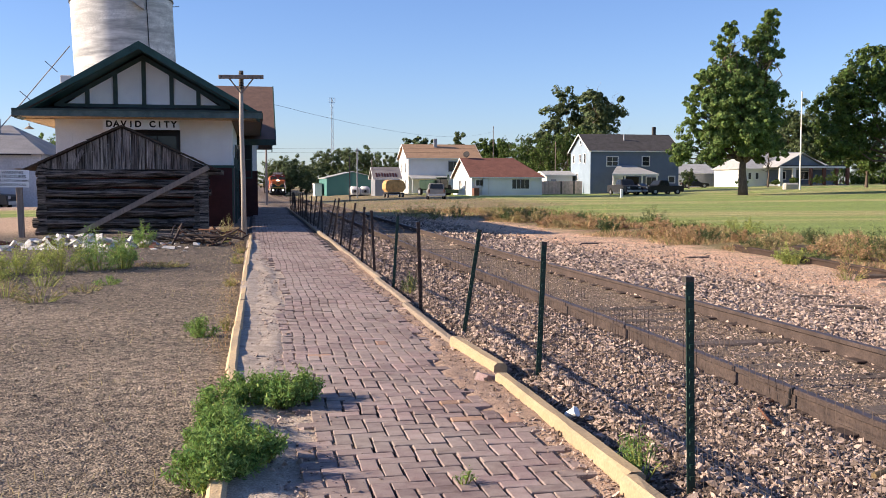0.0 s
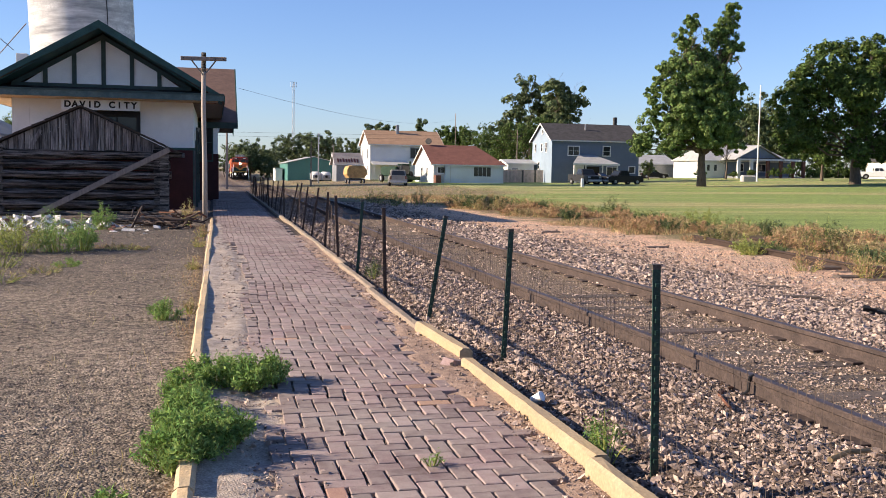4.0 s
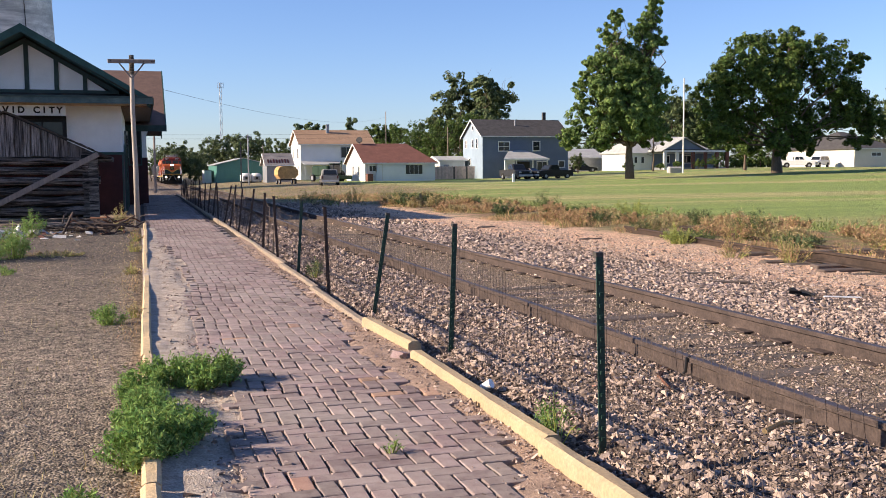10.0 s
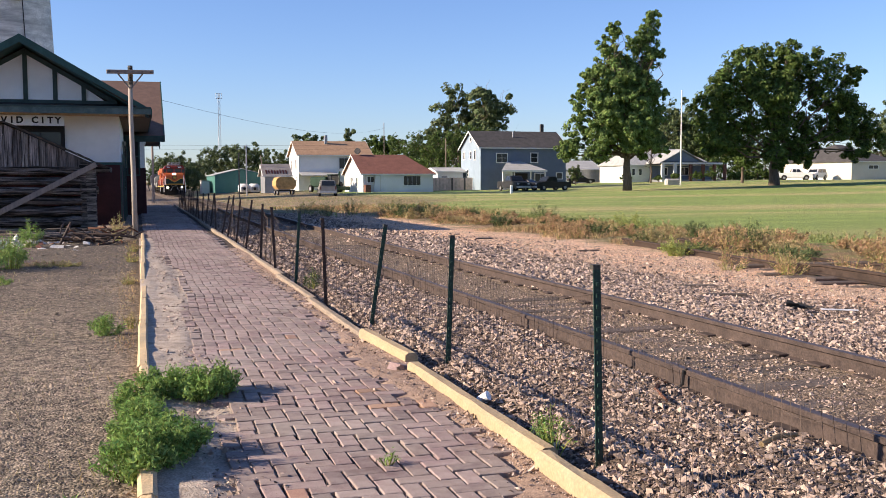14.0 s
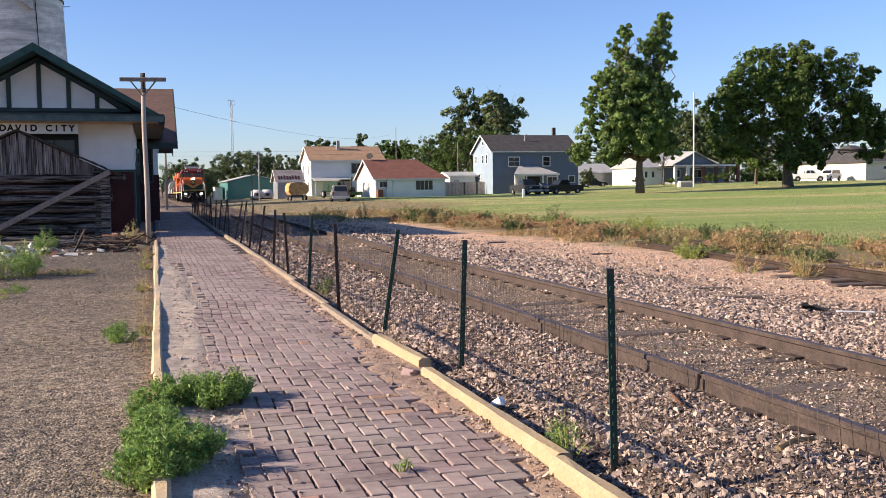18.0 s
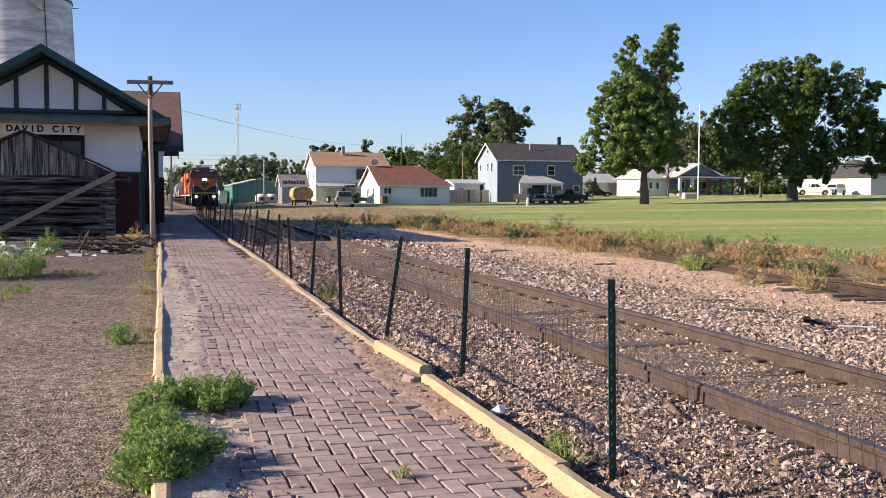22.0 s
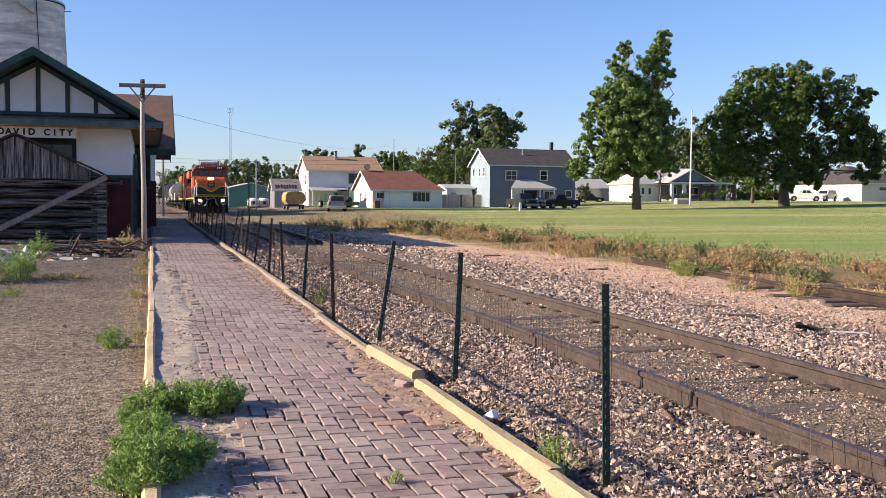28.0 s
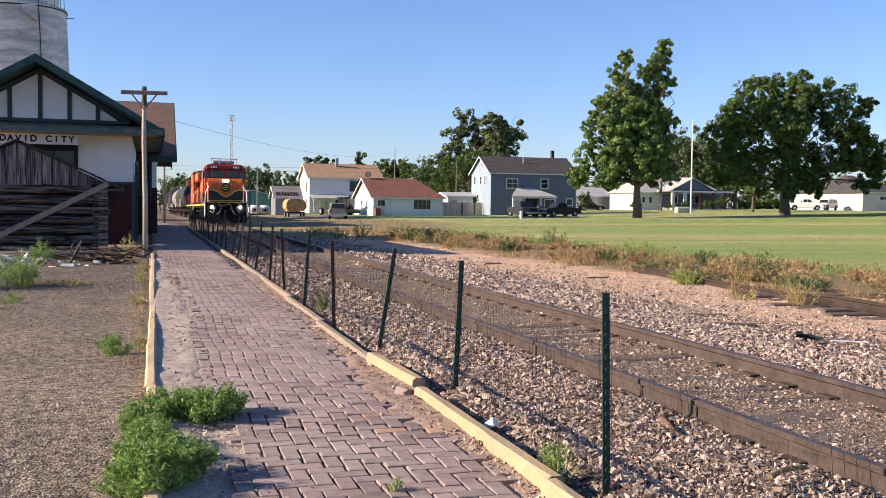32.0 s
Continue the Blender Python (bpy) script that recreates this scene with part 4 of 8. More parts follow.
    for i, ch in enumerate("DAVID CITY"):
        if ch != " ":
            text(ch, 0.27, pose(-0.99 + i * 0.22, -0.032, 0), M_INK, sb, name="letter", bold=0.011)
    # front window under the board
    part("window_head", bx(-4.45, -2.38, yf - 0.08, yf - 0.002, 3.0, 3.12), M_DARK, d)
    window(d, pose(-3.1, yf - 0.01, 2.3), 1.2, 1.25, M_DARK, bars=(2, 2), t=0.12)
    # trackside door, window and bay
    for y0, w in ((35.4, 1.0), (39.6, 1.0)):
        dr = part("door", bx(-w / 2, w / 2, -0.05, 0.0, 0, 2.15, bevel=0.01), M_MAROON, d, "dark panelled door")
        dr.matrix_basis = pose(xr + 0.045, y0, -0.02, 0, 0, 90)
        part("door_frame", bx(-w / 2 - 0.1, -w / 2, -0.06, 0.02, 0, 2.3), M_TIMBER, dr)
        part("door_frame", bx(w / 2, w / 2 + 0.1, -0.06, 0.02, 0, 2.3), M_TIMBER, dr)
        part("transom", bx(-w / 2, w / 2, -0.055, 0.0, 2.2, 2.75), M_GLASS, dr)
        part("door_glass", bx(-w / 2 + 0.15, w / 2 - 0.15, -0.06, -0.052, 1.1, 1.9), M_GLASS, dr)
    part("bay_wall", bx(xr, 0.1, 42.4, 42.6, 1.92, 3.25), M_STUCCO, d)
    part("bay_wall", bx(-0.1, 0.1, 42.6, 51, 1.92, 3.25), M_STUCCO, d)
    part("bay_wainscot", bx(xr, 0.13, 42.37, 42.6, g, 1.92), M_MAROON, d, "dark maroon lower wall")
    part("bay_wainscot", bx(-0.1, 0.13, 42.6, 51, g, 1.92), M_MAROON, d, "dark maroon lower wall")
    window(d, pose(-0.36, 42.39, 2.4), 0.42, 1.5, M_TIMBER, M_DARK, bars=(1, 2))
    # cross gable over the bay
    yr, half, xe, zc, zl = 47.0, 4.6, 0.88, 5.95, 3.27
    for s in (-1, 1):
        part("cross_roof", roof_slab((cx, yr, zc), (xe, yr, zc), (xe, yr + s * half, zl), (cx, yr + s * half, zl), 0.14), M_ROOFBR, d, "brown shingle cross roof")
        part("cross_barge", pr([(yr, zc + 0.02), (yr + s * half, zl + 0.02), (yr + s * half, zl - 0.26), (yr, zc - 0.26)], "x", xe + 0.002, xe + 0.05), M_GREEN, d)
    part("cross_fascia", bx(-1.8, xe + 0.03, yr - half - 0.05, yr - half - 0.002, zl - 0.26, zl - 0.01), M_TIMBER, d)
    part("cross_gable", pr([(yr - 4.4, zl - 0.1), (yr + 4.4, zl - 0.1), (yr, zc - 0.2)], "x", 0.0, 0.2), M_STUCCO, d)
    part("cross_soffit", bx(-1.7, xe - 0.02, yr - half + 0.02, 42.36, zl - 0.22, zl - 0.18), M_SOFFIT, d, "brown boarded soffit")
    lf = part("lamp", tb([(xl - 0.6, yf - 0.9, ze - 0.33), (xl - 0.6, yf - 0.9, ze - 0.45)], 0.02), M_STEEL, d, "eave lamp")
    part("lamp_shade", tb([(xl - 0.6, yf - 0.9, ze - 0.42), (xl - 0.6, yf - 0.9, ze - 0.5)], 0.04, 0.16, 14), M_STEEL, lf)


build_depot()


# ---- log shed ----
def build_shed():
    s = thing("log_shed", "old weathered log shed with board gable and shingle roof", "shed")
    x0, x1, y0, y1 = -5.85, -1.62, 28.9, 31.55
    cx, zr, zw = -3.68, 3.02, 1.80
    g = -0.15
    rng = random.Random(3)
    n = 7
    hz = (zw - g) / n
    for i in range(n):
        z = g + hz * (i + 0.5)
        for wall in range(4):
            r = hz * 0.5 * (0.78 + 0.22 * rng.random())
            bm = B()
            if wall < 2:
                y = (y0, y1)[wall]
                ext = 0.12 + 0.16 * rng.random()
                pts = [(x, y + rng.gauss(0, 0.012), z + rng.gauss(0, 0.012)) for x in np.linspace(x0 - ext, x1 + ext, 9)]
            else:
                x = (x0, x1)[wall - 2]
                ext = 0.14
                pts = [(x + rng.gauss(0, 0.01), y, z + hz * 0.45 + rng.gauss(0, 0.01)) for y in np.linspace(y0 - ext, y1 + ext, 6)]
            tube(bm, pts, r * 1.04, r * 0.92, 8)
            for v in bm.verts:
                v.co += Vector((0, 0.02 * noise.noise(v.co * 3.5), 0.03 * noise.noise(v.co * 2.5)))
            part("log", bm, M_LOG, s)
    # boarded gables
    for yy, sgn in ((y0 - 0.05, -1), (y1 + 0.05, 1)):
        x = x0 - 0.15
        while x < -0.95:
            w = 0.17 + 0.10 * rng.random()
            xa, xb = x, min(x + w, -0.82)
            top = lambda u: zr - 0.07 - abs(u - cx) * (zr - 1.86) / 2.45
            lo = zw - 0.03 + rng.gauss(0, 0.02)
            zt0, zt1 = top(xa), top(xb)
            if min(zt0, zt1) > lo + 0.05:
                poly = [(xa + 0.008, lo), (xb - 0.008, lo + rng.gauss(0, 0.008)), (xb - 0.008, zt1)]
                if xa < cx < xb:
                    poly.append((cx, zr - 0.07))
                poly.append((xa + 0.008, zt0))
                off = rng.gauss(0, 0.006)
                part("gable_board", pr(poly, "y", yy - 0.012 + off, yy + 0.016 + off), M_BOARD, s)
            x += w
    part("gable_sill", bx(x0 - 0.1, x1 + 0.15, y0 - 0.1, y0 - 0.062, zw - 0.14, zw - 0.02), M_LOG, s)
    # shingled roof, courses with ragged ends
    for sgn in (-1, 1):
        ex = cx + sgn * 2.62
        ze = zr - 2.62 * (zr - 1.86) / 2.45
        part("roof_deck", roof_slab((cx, y0 - 0.22, zr), (ex, y0 - 0.22, ze), (ex, y1 + 0.25, ze), (cx, y1 + 0.25, zr), 0.035), M_SHINGLE, s)
        for c in range(11):
            u0, u1 = c / 11, (c + 1.25) / 11
            y = y0 - 0.24
            while y < y1 + 0.2:
                w = 0.16 + 0.12 * rng.random()
                pa = lambda u, lift: (cx + (ex - cx) * min(u, 1.04), zr + (ze - zr) * min(u, 1.04) + lift)
                (xa, za), (xb, zb) = pa(u0, 0.004), pa(u1 + rng.gauss(0, 0.012), 0.022 + abs(rng.gauss(0, 0.008)))
                if (c < 2 or y < y0 + 0.5 or sgn > 0) and (y < y0 + 1.0):
                    bm = roof_slab((xa, y, za + 0.004), (xb, y, zb), (xb, min(y + w - 0.008, y1 + 0.25), zb), (xa, min(y + w - 0.008, y1 + 0.25), za + 0.004), 0.012)
                    part("shingle", bm, M_SHINGLE, s)
                y += w
    # the leaning brace plank across the front
    m = pose(-3.25, y0 - 0.23, 0.83, 0, -27.5, 0)
    part("brace_plank", bx(-2.25, 2.2, -0.02, 0.02, -0.075, 0.075, m, bevel=0.006), M_POLE, s, "long grey plank nailed across the logs")
    part("loose_board", bx(-0.05, 0.05, -0.012, 0.012, -0.3, 0.3, pose(-4.88, y0 - 0.1, 2.05, 0, 28, 0)), M_BOARD, s)
    part("corner_post", bx(-1.58, -1.32, y0 - 0.16, y0 + 0.1, g, zw, bevel=0.02), M_LOG, s)
    part("wall_plate", bx(-1.9, -0.95, y0 - 0.05, y1, zw - 0.16, zw - 0.02, bevel=0.01), M_LOG, s)
    part("floor_block", bx(x0 + 0.1, x1 - 0.1, y0 + 0.2, y1 - 0.2, g, g + 0.05), M_DARK, s)


build_shed()


# ---- cross-arm pole ----
M_SHAFT = mat("bleached_pole_wood", (0.44, 0.39, 0.335), 0.9, 0.2, 4, 0.5, 30, stretch=(6, 6, 0.5), col2=(0.29, 0.245, 0.20))


def build_pole():
    p = thing("wooden_pole", "old wooden cross-arm pole beside the platform kerb", "utility pole", pose(-0.30, 26.3, -0.06))
    part("shaft", tb([(0, 0, -0.1), (0.0, 0, 1.5), (-0.03, 0, 3.0), (-0.02, 0, 4.37)], 0.07, 0.052, 12), M_SHAFT, p, smooth=True)
    part("pole_top", tb([(-0.02, 0, 3.9), (-0.02, 0, 4.40)], 0.064, 0.06, 12), M_LOG, p, "dark weathered pole top")
    arm = part("crossarm", bx(-0.58, 0.58, -0.16, -0.075, -0.05, 0.05, pose(-0.02, 0, 4.23, 0, -0.8, 0), bevel=0.01), M_POLE, p)
    for x in (-0.5, -0.3, 0.3, 0.5):
        part("pin_hole", tb([(x - 0.02, -0.165, 4.23), (x - 0.02, -0.15, 4.23)], 0.012), M_DARK, arm)
    for s in (-1, 1):
        part("brace", bx(-0.018, 0.018, -0.10, -0.08, -0.24, 0.24, pose(s * 0.16 - 0.02, 0, 4.0, 0, s * 38, 0)), M_POLE, p)


build_pole()


# ---- silo and elevator leg ----
def build_silo():
    s = thing("grain_silo", "tall stained concrete grain silo", "silo", pose(-13.25, 113.5, -1.15, 0, -2.3, 0) @ Matrix.Scale(1.335, 4))
    bm = B()
    n = 64
    rings = []
    for z in [0, 16.85]:
        rings.append([bm.verts.new((4.05 * math.cos(2 * math.pi * k / n), 4.05 * math.sin(2 * math.pi * k / n), z)) for k in range(n)])
    for k in range(n):
        bm.faces.new((rings[0][k], rings[0][(k + 1) % n], rings[1][(k + 1) % n], rings[1][k]))
    part("silo_wall", bm, M_CONC, s, smooth=True)
    part("silo_ledge", tb([(0, 0, 16.85), (0, 0, 17.0)], 4.12, n=64), M_CONC, s)
    part("ledge_flashing", tb([(0, 0, 16.78), (0, 0, 16.86)], 4.14, n=64), M_DARK, s, "dark steel ring under the ledge")
    part("upper_drum", tb([(0, 0, 17.0), (0, 0, 21.0)], 3.5, n=64), M_CONC, s, "narrower concrete drum above the ledge")
    for k in range(0, 14):
        rr = B()
        tube(rr, [(4.06 * math.cos(a), 4.06 * math.sin(a), k * 1.2 + 0.4) for a in np.linspace(math.pi * 0.98, math.pi * 2.02, 40)], 0.003, 0.003, 4, False)
        part("form_joint", rr, M_CONC, s)
    a = radians(304)
    part("conduit", tb([(4.1 * math.cos(a), 4.1 * math.sin(a), 8), (4.1 * math.cos(a), 4.1 * math.sin(a), 17.6)], 0.03), M_DARK, s)
    part("bracket", bx(3.95, 4.6, -0.3, -0.25, 16.4, 16.45), M_DARK, s)
    for k in range(9):
        a = radians(255 + k * 12)
        part("ledge_rail_post", tb([(4.0 * math.cos(a), 4.0 * math.sin(a), 17.0), (4.0 * math.cos(a), 4.0 * math.sin(a), 17.8)], 0.025, n=5), M_GALV, s)
    part("ledge_rail", tb([(4.0 * math.cos(a), 4.0 * math.sin(a), 17.8) for a in np.linspace(radians(255), radians(351), 24)], 0.02, n=5), M_GALV, s)
    # an added block stands in for the sunlit patch between two bins
    part("sunlit_patch_block", pr([(1.15, 16.78), (2.15, 16.78), (2.15, 15.6), (1.65, 15.95), (1.15, 16.3)], "y", -4.12, -3.2), M_CONC, s, "added concrete block standing for a sunlit patch")
    b = thing("elevator_box", "small white roof box beside the silo", "roof vent", pose(-14.2, 80, -0.5))
    part("box_body", bx(-0.4, 0.4, -0.4, 0.4, 0, 10.2, bevel=0.02), M_WHITE, b)
    leg = thing("grain_spout", "long inclined steel grain spout", "conveyor")
    part("spout", tb([(-13.9, 80, 12.0), (-19.3, 80, 5.4), (-23.4, 80, 0.2)], 0.045, n=8), M_GALV, leg)
    for t_ in (0.25, 0.6):
        x, z = -13.9 - 5.4 * t_, 12.0 - 6.6 * t_
        part("spout_bracket", bx(-0.6, 0.6, -0.03, 0.03, -0.03, 0.03, pose(x, 79.8, z, 0, 42, 0)), M_GALV, leg)


build_silo()


M_BARNWALL = mat("pale_galvanised_wall", (0.55, 0.56, 0.59), 0.6, 0.12, 0.5, 0.1, 8)
M_BARNROOF = mat("dull_grey_sheet_roof", (0.25, 0.24, 0.235), 0.6, 0.15, 0.6, 0.1, 8)


def build_metal_barn():
    b = thing("metal_barn", "grey galvanised metal barn with low gable roof", "barn")
    x0, x1, y0, y1, ze, zr = -40, -15.0, 74, 92, 3.5, 6.0
    part("wall", bx(x0, x1, y0, y0 + 0.15, -0.6, ze), M_BARNWALL, b)
    part("wall", bx(x1 - 0.15, x1, y0 + 0.15, y1, -0.6, ze), M_BARNWALL, b)
    for x in np.arange(x0 + 0.4, x1, 0.8):
        part("rib", bx(x - 0.03, x + 0.03, y0 - 0.03, y0, -0.4, ze - 0.05), M_BARNWALL, b)
    part("roof", roof_slab((x0, y0 - 0.3, ze), (x1 + 0.3, y0 - 0.3, ze), (x1 - 4.0, (y0 + y1) / 2, zr), (x0, (y0 + y1) / 2, zr), 0.1), M_BARNROOF, b, "grey sheet metal roof")
    part("roof", roof_slab((x1 + 0.3, y0 - 0.3, ze), (x1 + 0.3, y1, ze), (x1 - 4.0, (y0 + y1) / 2 + 0.2, zr), (x1 - 4.0, (y0 + y1) / 2, zr), 0.1), M_BARNROOF, b, "grey sheet metal roof")
    part("gutter", bx(-20.2, -15.6, y0 - 0.36, y0 - 0.31, ze - 0.12, ze - 0.02), M_DARK, b)
    for x in (-19.3, -20.6):
        part("roof_vent", tb([(x, 80, 5.0), (x, 80, 6.3)], 0.22, n=10), M_GALV, b)


build_metal_barn()
# ---- trees ----
def leaves(name, blobs, count, size, material, parent, seed, shell=0.55, droop=0.0):
    """A crown of bent leaf clumps filling the blobs: (centre x, y, z, radius x, y, z)."""
    rng = np.random.default_rng(seed)
    bl = np.array(blobs, float)
    unit = lambda p: p / np.linalg.norm(p, axis=1)[:, None]
    area = (bl[:, 3] * bl[:, 5]) ** 0.9
    # leafy sprays sit on each mass, turned outwards, with dark gaps between them
    nk = max(60, count // 48)
    wk = rng.choice(len(bl), nk, p=area / area.sum())
    d = unit(rng.normal(size=(nk, 3)))
    r = shell + (1.3 - shell) * rng.random(nk) ** 1.1
    kc = bl[wk, :3] + d * r[:, None] * bl[wk, 3:]
    mean = bl[wk, 3:].mean(1)[:, None]
    kr = mean * (0.07 + 0.17 * rng.random((nk, 1)) ** 1.5) * (1.1, 1.1, 0.9) + size * 0.5
    which = rng.integers(0, nk, count)
    e = unit(rng.normal(size=(count, 3)))
    c = kc[which] + e * kr[which] * (0.45 + 0.75 * rng.random((count, 1)) ** 0.6)
    c[:, 2] -= droop * rng.random(count)
    n_ = unit(e + 0.45 * d[which] + 0.42 * rng.normal(size=(count, 3)) + (0, 0, 0.25))
    u = unit(np.cross(n_, rng.normal(size=(count, 3))))
    v = np.cross(n_, u)
    s = size * (0.55 + 0.9 * rng.random(count))[:, None]
    w = n_ * s * 0.22
    vv = np.stack([c - u * s, c + v * s * 0.55 + w, c + u * s, c - v * s * 0.55 + w], 1).reshape(-1, 3)
    k = np.arange(count)[:, None] * 4
    f = np.concatenate([k + [[0, 1, 2]], k + [[0, 2, 3]]], 0)
    return raw(name, vv, f, material, parent)


def limb(bm, a, b_, r0, r1, rng, n=5, wob=0.08):
    a, b_ = Vector(a), Vector(b_)
    ln = (b_ - a).length
    pts = [a.lerp(b_, i / n) + (Vector((rng.gauss(0, 1), rng.gauss(0, 1), rng.gauss(0, 0.5))) * ln * wob * (0 < i < n)) for i in range(n + 1)]
    tube(bm, pts, r0, r1, 7)


def tree(name, label, x, y, h, trunk_h, r, blobs, count, size, leaf, seed, bark=None, dead=0, shell=0.5):
    """A tapered trunk with limbs to each part of the crown. blobs are in shares of the height."""
    rng = random.Random(seed)
    t = thing(name, label, "tree", pose(x, y, G(x, y)))
    bm = B()
    tube(bm, [(0, 0, -0.3), (0, 0, 0.05 * h), (rng.gauss(0, 0.1), 0, trunk_h * 0.6), (0, 0, trunk_h), (rng.gauss(0, 0.3), rng.gauss(0, 0.3), trunk_h + (h - trunk_h) * 0.45)], r * 1.25, r * 0.45, 10)
    bl = [tuple(c * h for c in b_) for b_ in blobs]
    part("trunk", bm, bark or M_BARK, t, smooth=True)
    for b_ in bl:
        lb = B()
        limb(lb, (0, 0, trunk_h * (0.75 + 0.3 * rng.random())), (b_[0], b_[1], b_[2]), r * 0.26, r * 0.07, rng)
        for _ in range(3):
            e = Vector((b_[0] + rng.gauss(0, 0.5) * b_[3], b_[1] + rng.gauss(0, 0.5) * b_[4], b_[2] + rng.gauss(0, 0.5) * b_[5]))
            limb(lb, Vector((0, 0, trunk_h)).lerp(Vector(b_[:3]), 0.6), e, r * 0.10, r * 0.03, rng)
        part("limb", lb, bark or M_BARK, t, smooth=True)
    for _ in range(dead):
        lb = B()
        b_ = rng.choice(bl[-3:])
        limb(lb, b_[:3], (b_[0] + rng.gauss(0, 0.5) * b_[3], b_[1], b_[2] + b_[5] * (1.1 + 0.4 * rng.random())), r * 0.12, 0.01, rng)
        part("bare_twig", lb, M_BARKD, t)
    leaves("crown", bl, count, size, leaf, t, seed, shell)
    return t


